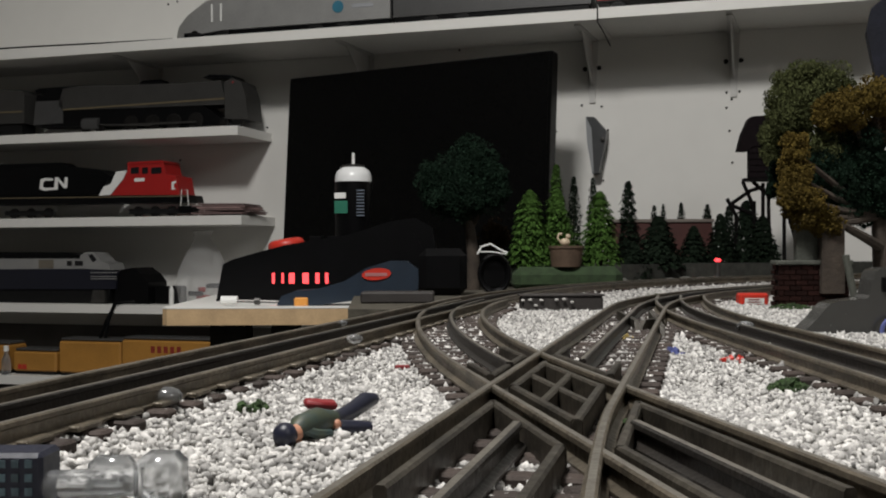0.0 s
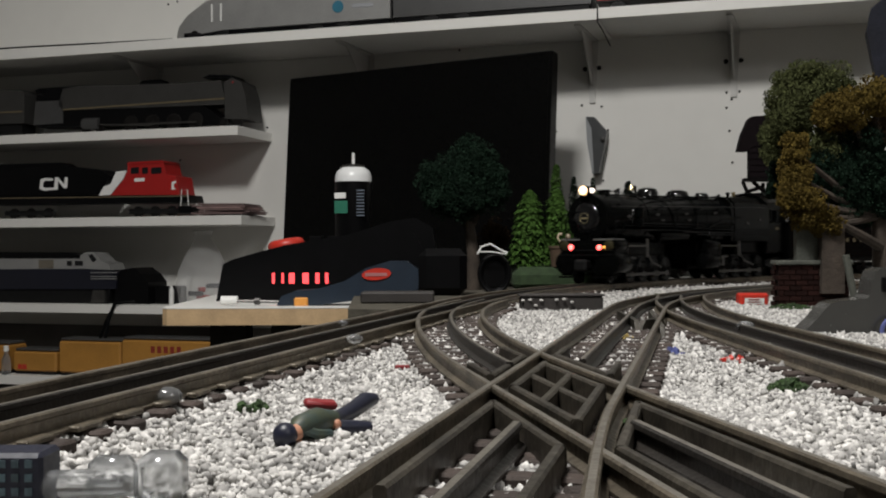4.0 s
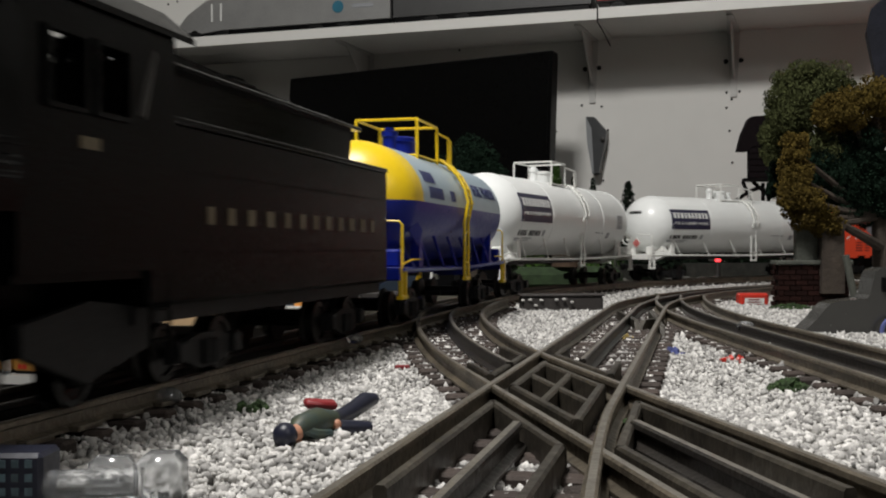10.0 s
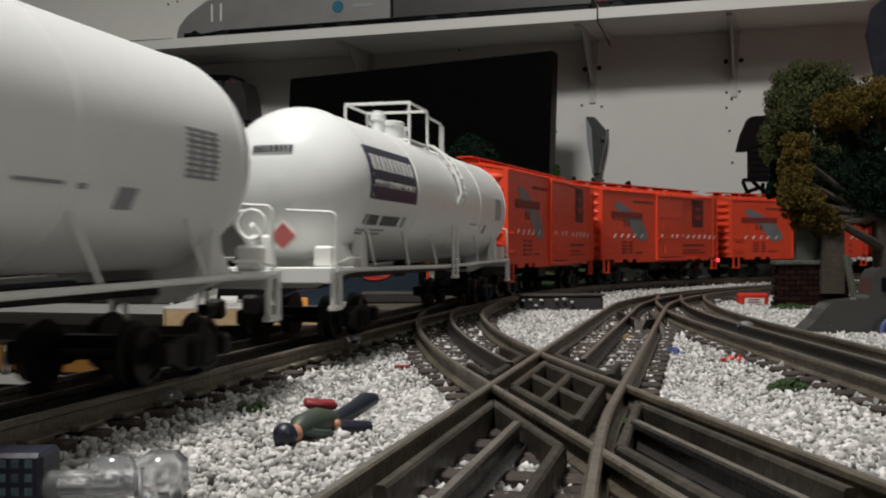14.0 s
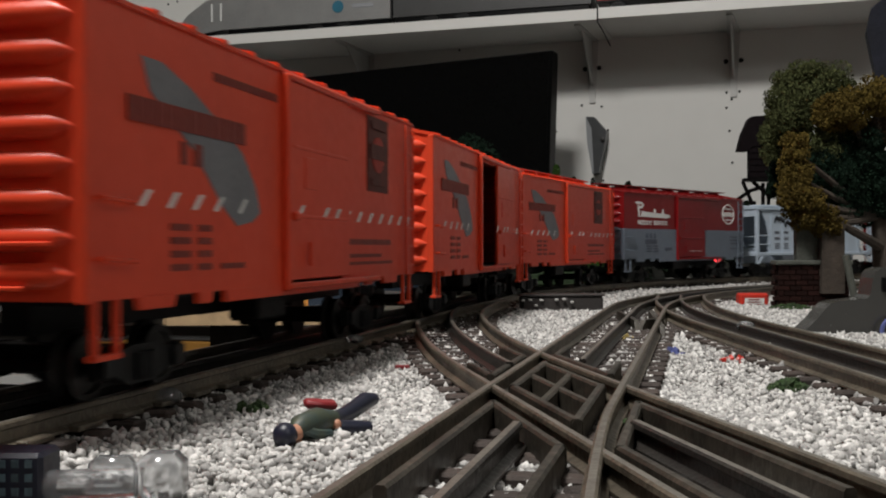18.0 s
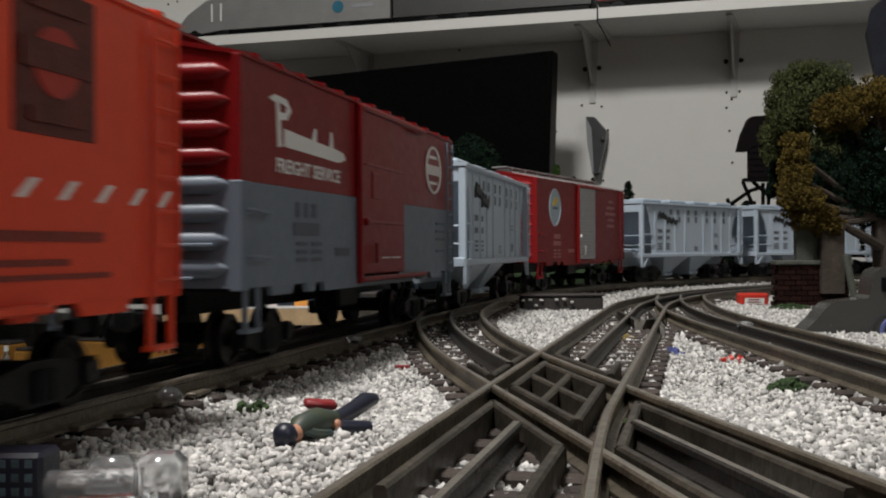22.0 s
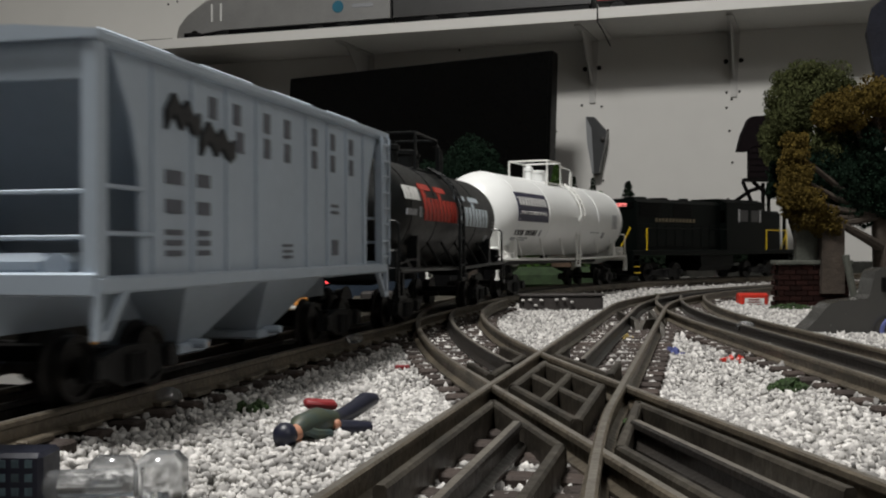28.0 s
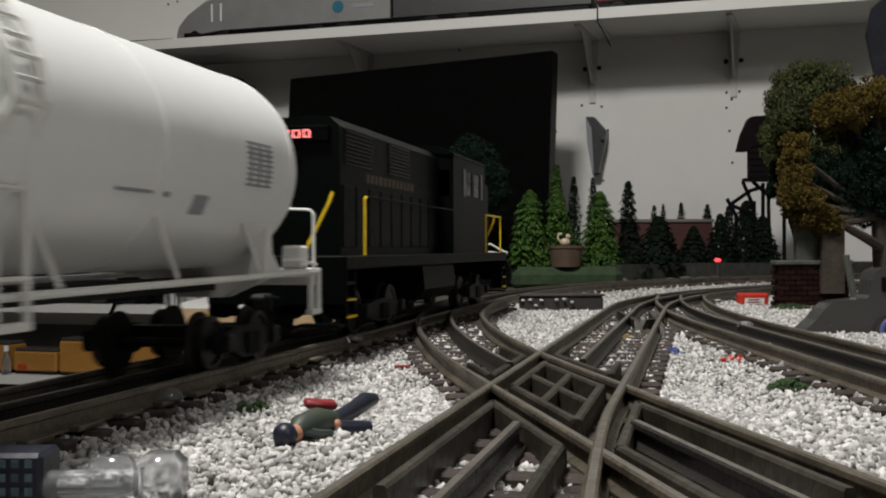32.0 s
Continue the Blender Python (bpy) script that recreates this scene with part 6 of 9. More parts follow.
part("cab_roof", Shape().prism([(-C - 0.0008, 0.0900), (-C - 0.0008, 0.0912), (-0.018, 0.0962), (0.018, 0.0962), (C + 0.0008, 0.0912), (C + 0.0008, 0.0900), (0, 0.0935)], "x", a - 0.001, b + 0.001), M_GREENLOCO, die)
gl = Shape()
for s in (1, -1):
    gl.box(a + 0.012, a + 0.032, s * (C - 0.0008), s * (C - 0.0004), 0.069, 0.083).box(a + 0.038, b - 0.026, s * (C - 0.0008), s * (C - 0.0004), 0.069, 0.083)
part("cab_window", gl, M_GLASS_DARK, die)
part("window_post", Shape().box(a + 0.011, a + 0.0125, C, C + 0.0008, 0.068, 0.084).box(b - 0.027, b - 0.0255, C, C + 0.0008, 0.068, 0.084), M_SILVERDOOR, die)
part("deck", Shape().box(-0.168, 0.168, -0.0300, 0.0300, 0.0290, 0.0345, 0.0006), M_GREENLOCO, die)
part("fuel_tank", Shape().prism([(-0.024, 0.028), (-0.025, 0.016), (-0.020, 0.010), (0.020, 0.010), (0.025, 0.016), (0.024, 0.028)], "x", -0.034, 0.034), M_GREENLOCO, die)
for k in range(9):
    x = dx(3.2380) + k * 0.0170
    for s in (1, -1):
        part("hood_door", Shape().box(x + 0.0008, x + 0.0158, s * DW, s * (DW + 0.0006), 0.0380, 0.0640, 0.0003), M_GREENLOCO, die)
for x0_, x1_ in ((dx(3.125), dx(3.0890)), (dx(3.185), dx(3.150))):
    lv = Shape()
    for k in range(9):
        z = 0.0725 + k * 0.0017
        lv.box(x0_, x1_, DW, DW + 0.0008, z, z + 0.0009).box(x0_, x1_, -DW - 0.0008, -DW, z, z + 0.0009)
    part("louvres", lv, M_ENGINE2, die)
for c in (3.110, 3.150):
    part("roof_fan", Shape().lathe([(0.0115, 0), (0.0115, 0.0022), (0.0105, 0.0030), (0.001, 0.0030)], 24, Matrix.Translation((dx(c), 0, 0.0915))), M_GREENLOCO, die)
part("exhaust", Shape().box(dx(3.205), dx(3.195), -0.004, 0.004, 0.092, 0.0955, 0.0008), M_GREENLOCO, die)
blocks("letter_block", letters(dx(3.118), 0.0685, 0.075, 0.0040, 12, 41, 0.7), DW, M_GOLD, die)
nbx = part("number_board", Shape().box(dx(3.0842), dx(3.0820), -0.0165, 0.0165, 0.0815, 0.0885, 0.0006), M_ENGINE2, die)
dg = Shape()
for k in range(4):
    y = 0.0068 - k * 0.0045
    dg.box(dx(3.0820), dx(3.0816), y - 0.0016, y + 0.0016, 0.0834, 0.0838).box(dx(3.0820), dx(3.0816), y - 0.0016, y + 0.0016, 0.0862, 0.0866).box(dx(3.0820), dx(3.0816), y - 0.0016, y - 0.0010, 0.0838, 0.0862).box(dx(3.0820), dx(3.0816), y + 0.0010, y + 0.0016, 0.0838, 0.0862)
part("lit_blocks", dg, M_REDNUM, nbx, "glowing red number blocks")
part("end_lamp", Shape().lathe([(0.0028, 0), (0.0028, 0.0016), (0.001, 0.002)], 14, Matrix.Translation((dx(3.0842), 0, 0.0760)) @ TURN_X), M_GREENLOCO, die)
for s in (1, -1):
    hr = Shape()
    for c0, c1 in ((3.0905, 3.246), (3.335, 3.384)):
        zt = 0.0590
        hr.tube([(dx(c0), s * 0.0290, 0.0345), (dx(c0), s * 0.0290, zt - 0.001), (dx(c0 + 0.002), s * 0.0290, zt)], 0.00055, 6)
        if c0 > 3.3:
            hr.tube([(dx(c1), s * 0.0290, 0.0345), (dx(c1), s * 0.0290, zt)], 0.00055, 6)
            hr.cyl((dx(c0), s * 0.0290, zt), (dx(c1), s * 0.0290, zt), 0.0006, 6)
    part("yellow_handrail", hr, M_YELLOW, die, "bright yellow handrail")
    part("long_handrail", Shape().cyl((dx(3.0925), s * 0.0290, 0.0590), (dx(3.246), s * 0.0290, 0.0590), 0.0005, 6), M_GREENLOCO, die)
    for e in (1, -1):
        st = Shape()
        for z in (0.0100, 0.0165, 0.0230):
            st.box(e * 0.1560, e * 0.1660, s * 0.0215, s * 0.0295, z, z + 0.0012)
        st.box(e * 0.1555, e * 0.1565, s * 0.0215, s * 0.0295, 0.0095, 0.030).box(e * 0.1655, e * 0.1665, s * 0.0215, s * 0.0295, 0.0095, 0.030)
        part("step_well", st, M_GREENLOCO, die)
        part("step_edge", Shape().box(e * 0.1555, e * 0.1665, s * 0.0293, s * 0.0300, 0.0098, 0.0108).box(e * 0.1560, e * 0.1660, s * 0.0293, s * 0.0300, 0.0166, 0.0174), M_YELLOW, die)
        part("corner_rail", Shape().tube([(e * 0.1665, s * 0.0080, 0.0340), (e * 0.1665, s * 0.0120, 0.0345), (e * 0.1665, s * 0.0135, 0.0390), (e * 0.1640, s * 0.0215, 0.0560), (e * 0.1630, s * 0.0225, 0.0600)], 0.0007, 6), M_YELLOW, die)
for e in (1, -1):
    part("end_plate", Shape().box(e * 0.1665, e * 0.1685, -0.029, 0.029, 0.0150, 0.0345, 0.0005), M_GREENLOCO, die)
    part("foot_board", Shape().box(e * 0.1670, e * 0.1740, 0.012, 0.029, 0.0065, 0.0078).box(e * 0.1670, e * 0.1740, -0.029, -0.012, 0.0065, 0.0078), M_GREENLOCO, die)
    part("coupler", COUPLER, None, die).location = (0.168 if e > 0 else -0.168, 0, 0)
BIG_TRUCK = truck_meshes(0.0100, 0.0560, M_TRUCK)
add_trucks(die, 0.200, BIG_TRUCK, 0.0100, 0.0560)
MOVERS.append((die, 3.5000, 0.212))


# ---- scenery ----
def spot(px, py, y):
    """The place at distance y that lies in the direction (px, py) of the view."""
    return Vector((ray(px) * y, y, 0.037 + (441.0 + (784.0 - px) * 0.0045 - py) / 1900.0 * y))


def sx(px, y):
    return ray(px) * y


def sz(py, y, px=784.0):
    return spot(px, py, y).z


# far board of the layout, up to the wall
far = [(-0.075, 0.93), (-0.082, 1.30), (-0.095, 1.90), (0.30, 1.86), (1.70, 1.43), (1.60, 1.0), (0.9, 1.40)]
solid("ground_board", Shape().prism([(-0.080, 0.90), (-0.105, 1.30), (-0.115, 1.62), (0.02, 1.92), (0.35, 1.84), (1.75, 1.40), (1.60, 0.6), (0.6, 0.6)], "z", -0.06, -0.0128), mat("brown_scenery_base", (0.09, 0.08, 0.06), 0.95, var=0.3, scale=60, bump=0.8, bump_scale=300), "brown scenery base board behind the track", "ground", kind="structure")

# ---- gravel ----
TRACKS = (main_line, inner, branch, side)


FLAT = [np.array([(p.x, p.y) for p in line if -0.5 < p.x < 0.75 and 0.05 < p.y < 1.6]) for line in TRACKS]


def gravel(name, seed, y0, y1, pitch, r, label, simple):
    """Loose stones over the bed between two distances, thin between the rails."""
    rng = np.random.default_rng(seed)
    ys = np.arange(y0, y1, pitch * 0.8)
    pts = []
    for y in ys:
        half = 0.43 * y + 0.01
        n = int(2 * half / pitch)
        x = rng.uniform(-half, half, n)
        yy = y + rng.uniform(-pitch, pitch, n) * 0.6
        pts.append(np.stack([x, yy], 1))
    pts = np.concatenate(pts)
    dist = np.full(len(pts), 9.0)
    for line in FLAT:
        for k in range(0, len(pts), 4000):
            d = ((pts[k:k + 4000, None, :] - line[None, :, :]) ** 2).sum(2).min(1)
            dist[k:k + 4000] = np.minimum(dist[k:k + 4000], np.sqrt(d))
    # inside of the main line only
    lx = FLAT[0]
    cx, cy = RAD_C
    straight_side = (pts[:, 0] - X0) * math.sin(HEAD) - pts[:, 1] * math.cos(HEAD)
    rr = np.hypot(pts[:, 0] - cx, pts[:, 1] - cy)
    beyond = ((pts[:, 0] - cx) * math.cos(HEAD) + (pts[:, 1] - cy) * math.sin(HEAD)) > 0
    inside = np.where(beyond, rr < RAD + 0.018, straight_side > -0.016)
    chance = np.where(dist < 0.0225, 0.80, np.where(dist < 0.0275, 0.75, 1.0))
    heart = np.hypot(pts[:, 0] - 0.036, (pts[:, 1] - 0.290) * 0.7)
    chance = np.where((heart < 0.055) & (dist < 0.024), 0.22, chance)
    main_d = np.full(len(pts), 9.0)
    for k in range(0, len(pts), 4000):
        main_d[k:k + 4000] = np.sqrt(((pts[k:k + 4000, None, :] - lx[None, :, :]) ** 2).sum(2).min(1))
    chance = np.where(main_d < 0.0175, 0.08, np.where(main_d < 0.028, 0.6, chance))
    keep = inside & (rng.random(len(pts)) < chance)
    pts, dist, main_d, heart = pts[keep], dist[keep], main_d[keep], heart[keep]
    n = len(pts)
    if simple:
        base = np.array([(1, 0, 0), (-1, 0, 0), (0, 1, 0), (0, -1, 0), (0, 0, 1), (0, 0, -1)], float)
        faces = np.array([(0, 2, 4), (2, 1, 4), (1, 3, 4), (3, 0, 4), (2, 0, 5), (1, 2, 5), (3, 1, 5), (0, 3, 5)])
    else:
        g = 1.618
        base = np.array([(-1, g, 0), (1, g, 0), (-1, -g, 0), (1, -g, 0), (0, -1, g), (0, 1, g), (0, -1, -g), (0, 1, -g), (g, 0, -1), (g, 0, 1), (-g, 0, -1), (-g, 0, 1)]) / 1.9
        faces = np.array([(0, 11, 5), (0, 5, 1), (0, 1, 7), (0, 7, 10), (0, 10, 11), (1, 5, 9), (5, 11, 4), (11, 10, 2), (10, 7, 6), (7, 1, 8), (3, 9, 4), (3, 4, 2), (3, 2, 6), (3, 6, 8), (3, 8, 9), (4, 9, 5), (2, 4, 11), (6, 2, 10), (8, 6, 7), (9, 8, 1)])
    k = len(base)
    size = r * rng.lognormal(0.0, 0.22, n)
    v = base[None] * (1 + rng.uniform(-0.48, 0.48, (n, k, 1)))
    v = v * rng.uniform(0.55, 1.35, (n, 1, 3)) * size[:, None, None]
    ang = rng.uniform(0, 6.283, (n, 2))
    c, s = np.cos(ang[:, 0])[:, None], np.sin(ang[:, 0])[:, None]
    v = np.stack([v[:, :, 0] * c - v[:, :, 1] * s, v[:, :, 0] * s + v[:, :, 1] * c, v[:, :, 2]], 2)
    c, s = np.cos(ang[:, 1])[:, None], np.sin(ang[:, 1])[:, None]
    v = np.stack([v[:, :, 0], v[:, :, 1] * c - v[:, :, 2] * s, v[:, :, 1] * s + v[:, :, 2] * c], 2)
    lift = np.where(dist < 0.0240, -0.0080, np.where(dist < 0.0275, -0.0086, np.where(dist < 0.032, -0.0090, -0.0096))) + rng.uniform(-0.0009, 0.0010, n)
    lift = np.where(main_d < 0.0175, -0.0095, np.where(heart < 0.055, -0.0082, lift))
    v += np.stack([pts[:, 0], pts[:, 1], lift], 1)[:, None, :]
    f = (faces[None] + (np.arange(n) * k)[:, None, None]).reshape(-1, 3)
    me = bpy.data.meshes.new(name)
    me.vertices.add(n * k)
    me.vertices.foreach_set("co", v.reshape(-1).astype(np.float32))
    me.loops.add(f.size)
    me.loops.foreach_set("vertex_index", f.reshape(-1).astype(np.int32))
    me.polygons.add(len(f))
    me.polygons.foreach_set("loop_start", np.arange(0, f.size, 3, dtype=np.int32))
    me.update(calc_edges=True)
    me.materials.append(M_STONE)
    return tagged(new(name, me), label, "gravel", kind="stuff")


RAD_C = (X0 + Y1 / math.tan(HEAD) + RAD * math.sin(HEAD), Y1 - RAD * math.cos(HEAD))
gravel("gravel", 1, 0.16, 0.34, 0.00132, 0.00088, "loose pale crushed stone ballast between the tracks", False)
gravel("gravel", 4, 0.34, 0.52, 0.00142, 0.00096, "loose pale crushed stone ballast around the crossing", True)
gravel("gravel", 2, 0.52, 0.85, 0.00178, 0.00114, "loose pale crushed stone ballast beyond the crossing", True)
gravel("gravel", 3, 0.85, 1.48, 0.0025, 0.0015, "loose pale crushed stone ballast inside the far curve", True)

# ---- ties ----
TIE = Shape().box(-0.0031, 0.0031, -0.0265, 0.0265, -0.0050, 0.0, 0.0007).mesh("tie", M_TIE)


def lay_ties(parent, line, pitch, y_lo, y_hi, skip=None):
    acc, last = 0.0, line[0]
    n = 0
    for p in line[1:]:
        d = p - last
        acc += d.length
        while acc >= pitch:
            acc -= pitch
            q = p - d.normalized() * acc
            if y_lo < q.y < y_hi and abs(q.x) < 0.46 * q.y + 0.08 and n < 290:
                if skip is None or not skip(q):
                    t = part("tie", TIE, None, parent)
                    t.matrix_local = Matrix.Translation((q.x, q.y, -0.0058 - random.random() * 0.0004)) @ Matrix.Rotation(math.atan2(d.y, d.x) + random.uniform(-0.02, 0.02), 4, "Z")
                    n += 1
        last = p


random.seed(4)
track_obs = [o for o in scene.objects if o.name.startswith("track") and o.parent is None]
for ob, line in zip(track_obs, TRACKS):
    lay_ties(ob, line, 0.0161, 0.12, 1.5)
# spike rows and joint plates on the near rail of the main line
plate_line = side_line(main_line, GAUGE / 2)
acc = 0.0
for i in range(1, len(plate_line)):
    p = plate_line[i]
    if 0.12 < p.y < 0.9 and p.x < 0.1:
        d = (plate_line[i] - plate_line[i - 1]).normalized()
        m = Matrix.Translation((p.x + d.y * 0.0034, p.y - d.x * 0.0034, -0.0051)) @ Matrix.Rotation(math.atan2(d.y, d.x), 4, "Z")
        plate = part("rail_clip", Shape().box(-0.0052, 0.0052, -0.0016, 0.0016, -0.0007, 0.0007, 0.0003), M_RAIL, track_obs[0])
        plate.matrix_local = m

# crossing casting: guard rails and the frame that ties the rails together
M_CAST = mat("dark_bronze_casting", (0.070, 0.060, 0.046), 0.45, metal=0.3, var=0.45, scale=45, bump=0.3, bump_scale=400)
cast = thing("crossing", "dark bronze cast track crossing with guard rails", "track crossing")


def bar(a, b, w=1.0, lift=0.0):
    d = b - a
    n = d.length
    sh = Shape().prism([(0, -0.0066), (min(0.006, n * 0.2), -0.0004), (n - min(0.006, n * 0.2), -0.0004), (n, -0.0066)], "y", -0.0015 * w, 0.0015 * w)
    return sh.moved(Matrix.Translation((a.x, a.y, lift)) @ Matrix.Rotation(math.atan2(d.y, d.x), 4, "Z"))


g = GAUGE / 2
w_ = g - 0.0060
WEB = ((-0.0007, 0.0), (0.0007, 0.0), (0.0012, -0.0006), (0.0013, -0.0066), (-0.0013, -0.0066), (-0.0012, -0.0006))


def web(name, a, b, lift=0.0, more=0.0):
    d = (b - a).normalized() * more
    part(name, sweep([a - d, b + d], WEB, lift), M_CAST, cast)


for (u, n), (v, m), low in (((U, N), (V, NV), -0.0004), ((V, NV), (U, N), -0.0006)):
    for d in (-w_, w_):
        # inner webs that frame the four cells
        web("cell_web", meet(CROSS + n * d, u, CROSS + m * w_, v), meet(CROSS + n * d, u, CROSS - m * w_, v), low, 0.0011)
    web("centre_web", meet(CROSS, u, CROSS + m * w_, v), meet(CROSS, u, CROSS - m * w_, v), low - 0.0003)
    for e in (1, -1):
        # guard rails, joined by a web outside the other track's rail
        ends = [meet(CROSS + n * d, u, CROSS + m * e * (g + 0.0056), v) for d in (-w_, w_)]
        web("guard_web", ends[0], ends[1], low - 0.0004, 0.0010)
        for p in ends:
            away = u if (p - CROSS).dot(u) > 0 else -u
            web("guard_rail", p, p + away * (0.034 if away.y > 0 else 0.098), low - 0.0004)
part("base_plate", Shape().prism([tuple(meet(CROSS + N * p, U, CROSS + NV * q, V)) for p, q in ((-g, -g), (g, -g), (g, g), (-g, g))], "z", -0.0110, -0.0092), M_CAST, cast)
# frog of the far turnout
tf = thing("turnout_frog", "dark cast turnout frog beside the side track", "track switch")
for a, b in (((1093, 548), (1128, 566)), ((1130, 566), (1176, 560)), ((1150, 548), (1172, 575))):
    pa, pb = [Vector((spot(q[0], q[1], 0.0370 * 1900.0 / (q[1] - 441.0)).x, 0.0370 * 1900.0 / (q[1] - 441.0))) for q in (a, b)]
    part("frog_bar", bar(pa, pb, 0.8, -0.0006), M_CAST, tf)

# ---- loose small things on the ballast ----
M_REDPLASTIC = mat("red_plastic", (0.55, 0.035, 0.02), 0.4, var=0.1, scale=60)
M_MAROON = mat("maroon_plastic", (0.22, 0.02, 0.025), 0.4, var=0.1)
M_CLEAR = mat("clear_plastic", (0.80, 0.82, 0.84), 0.14, var=0.02, transmission=0.9)
M_BOX = mat("dark_grey_plastic", (0.035, 0.030, 0.028), 0.6, var=0.2, scale=60, bump=0.2)
M_MOSS = mat("green_moss", (0.045, 0.085, 0.025), 0.95, var=0.4, scale=300, bump=1.0, bump_scale=900, island=0.4)
M_YELLOWBIT = mat("yellow_scatter", (0.60, 0.46, 0.16), 0.9, var=0.2, scale=300)
M_BLUEBIT = mat("blue_scatter", (0.10, 0.12, 0.32), 0.9, var=0.2, scale=300)


def blob(sh, c, r, seg=10, squash=(1, 1, 1), rot=None):
    prof = [(r * math.sin(math.pi * k / 7), -r * math.cos(math.pi * k / 7)) for k in range(8)]
    m = Matrix.Translation(c)
    if rot is not None:
        m = m @ rot
    return sh.lathe(prof, seg, m @ Matrix.Diagonal((*squash, 1)))


M_DOLLS = [mat("navy_figure_paint", (0.012, 0.014, 0.030), 0.4, var=0.2, scale=250), mat("skin_tone_paint", (0.50, 0.24, 0.15), 0.5, var=0.1), mat("teal_figure_paint", (0.022, 0.045, 0.050), 0.5, var=0.3, scale=250, second=(0.075, 0.070, 0.018), second_amount=0.8), mat("red_figure_paint", (0.24, 0.018, 0.022), 0.45, var=0.1)]
fig, paints = Shape(), []
zg = -0.0088


def at_bed(px, y, h):
    return Vector((sx(px, y), y, zg + h))


def painted(k):
    paints.extend([k] * (len(fig.f) - len(paints)))


blob(fig, at_bed(503, 0.250, 0.0026), 0.0030, 14, (1.0, 1.0, 1.0))
fig.tube([at_bed(588, 0.268, 0.0032), at_bed(616, 0.276, 0.0038), at_bed(645, 0.283, 0.0058), at_bed(662, 0.286, 0.0060)], [0.0020, 0.0021, 0.0024, 0.0016], 10)
fig.tube([at_bed(590, 0.265, 0.0018), at_bed(622, 0.267, 0.0014), at_bed(655, 0.269, 0.0013)], [0.0020, 0.0020, 0.0013], 10)
painted(0)
fig.tube([at_bed(509, 0.251, 0.0024), at_bed(524, 0.253, 0.0026)], [0.0019, 0.0022], 10)
blob(fig, at_bed(594, 0.264, 0.0028), 0.0013, 8)
painted(1)
fig.tube([at_bed(519, 0.254, 0.0028), at_bed(530, 0.256, 0.0034), at_bed(560, 0.262, 0.0040), at_bed(588, 0.267, 0.0034)], [0.0018, 0.0031, 0.0033, 0.0024], 14)
fig.tube([at_bed(533, 0.255, 0.0030), at_bed(558, 0.256, 0.0018), at_bed(585, 0.259, 0.0014)], [0.0014, 0.0013, 0.0010], 8)
painted(2)
fig.box(-0.0042, 0.0042, -0.0016, 0.0016, -0.0010, 0.0010, 0.0006, m=Matrix.Translation(at_bed(566, 0.267, 0.0074)) @ Euler((0.3, 0.12, 0.5)).to_matrix().to_4x4())
painted(3)
doll = fig.mesh("figurine", M_DOLLS[0], True)
for m_ in M_DOLLS[1:]:
    doll.materials.append(m_)
for poly, k in zip(doll.polygons, paints):
    poly.material_index = k
tagged(new("figurine", doll), "small painted toy figurine in teal and navy lying on gravel", "toy figure")
solid("red_chip", Shape().box(-0.0028, 0.0028, -0.0012, 0.0012, 0, 0.0018, 0.0004), M_MAROON, "small maroon plastic chip lying on gravel", "plastic chip", where=Matrix.Translation((sx(711, 0.405), 0.405, -0.0085)) @ Matrix.Rotation(0.3, 4, "Z"))
sgn = thing("red_block", "small red plastic block with a white label", "plastic block", where=Matrix.Translation((sx(1331, 0.86), 0.86, -0.0098)))
part("block", Shape().box(-0.0118, 0.0118, -0.006, 0.006, 0, 0.0105, 0.0016), M_REDPLASTIC, sgn)
part("label", Shape().box(-0.0078, 0.0078, -0.0064, -0.0060, 0.0018, 0.0066), M_WINK, sgn, "white paper label")
part("label_bars", Shape().box(-0.005, 0.004, -0.0066, -0.0064, 0.0048, 0.0058).box(-0.0058, 0.0052, -0.0066, -0.0064, 0.0030, 0.0038), M_DARKINK, sgn)
bx_ = thing("track_box", "dark grey plastic track box half buried in gravel", "box", where=Matrix.Translation((sx(995, 0.80), 0.80, -0.012)) @ Matrix.Rotation(radians(3), 4, "Z"))
part("case", Shape().box(-0.0310, 0.0290, -0.009, 0.012, 0, 0.0135, 0.0012), M_BOX, bx_)
part("lid", Shape().box(-0.0325, 0.0300, -0.0100, 0.0130, 0.0136, 0.0152, 0.0006), M_BOX, bx_)
for k, (px, py) in enumerate(((925, 532), (938, 531), (958, 532), (985, 531), (998, 530), (1012, 535), (948, 541))):
    p = spot(px, py, 0.789)
    solid("pebble", blob(Shape(), (0, 0, 0), 0.0013, 6, (1.2, 0.9, 0.8)), M_STONE, "single white pebble stuck on a dark box", "pebble", "pebbles on the box", where=Matrix.Translation(p))


def tuft(name, px, py, y, r, n, material, label, seed):
    rnd = random.Random(seed)
    sh = Shape()
    c = spot(px, py, y)
    for _ in range(n):
        a, rad = rnd.uniform(0, 6.28), r * math.sqrt(rnd.random())
        p = Vector((c.x + rad * math.cos(a), c.y + rad * math.sin(a), -0.0086 + min(0.0035, r * 0.6) * (1.0 - (rad / r) ** 2) * rnd.random()))
        s = rnd.uniform(0.0005, 0.0011)
        sh.box(-s, s, -s, s, -s, s, 0, m=Matrix.Translation(p) @ Euler((rnd.random() * 3, rnd.random() * 3, 0)).to_matrix().to_4x4())
    return tagged(new(name, sh.mesh(name, material)), label, "moss", kind="stuff")


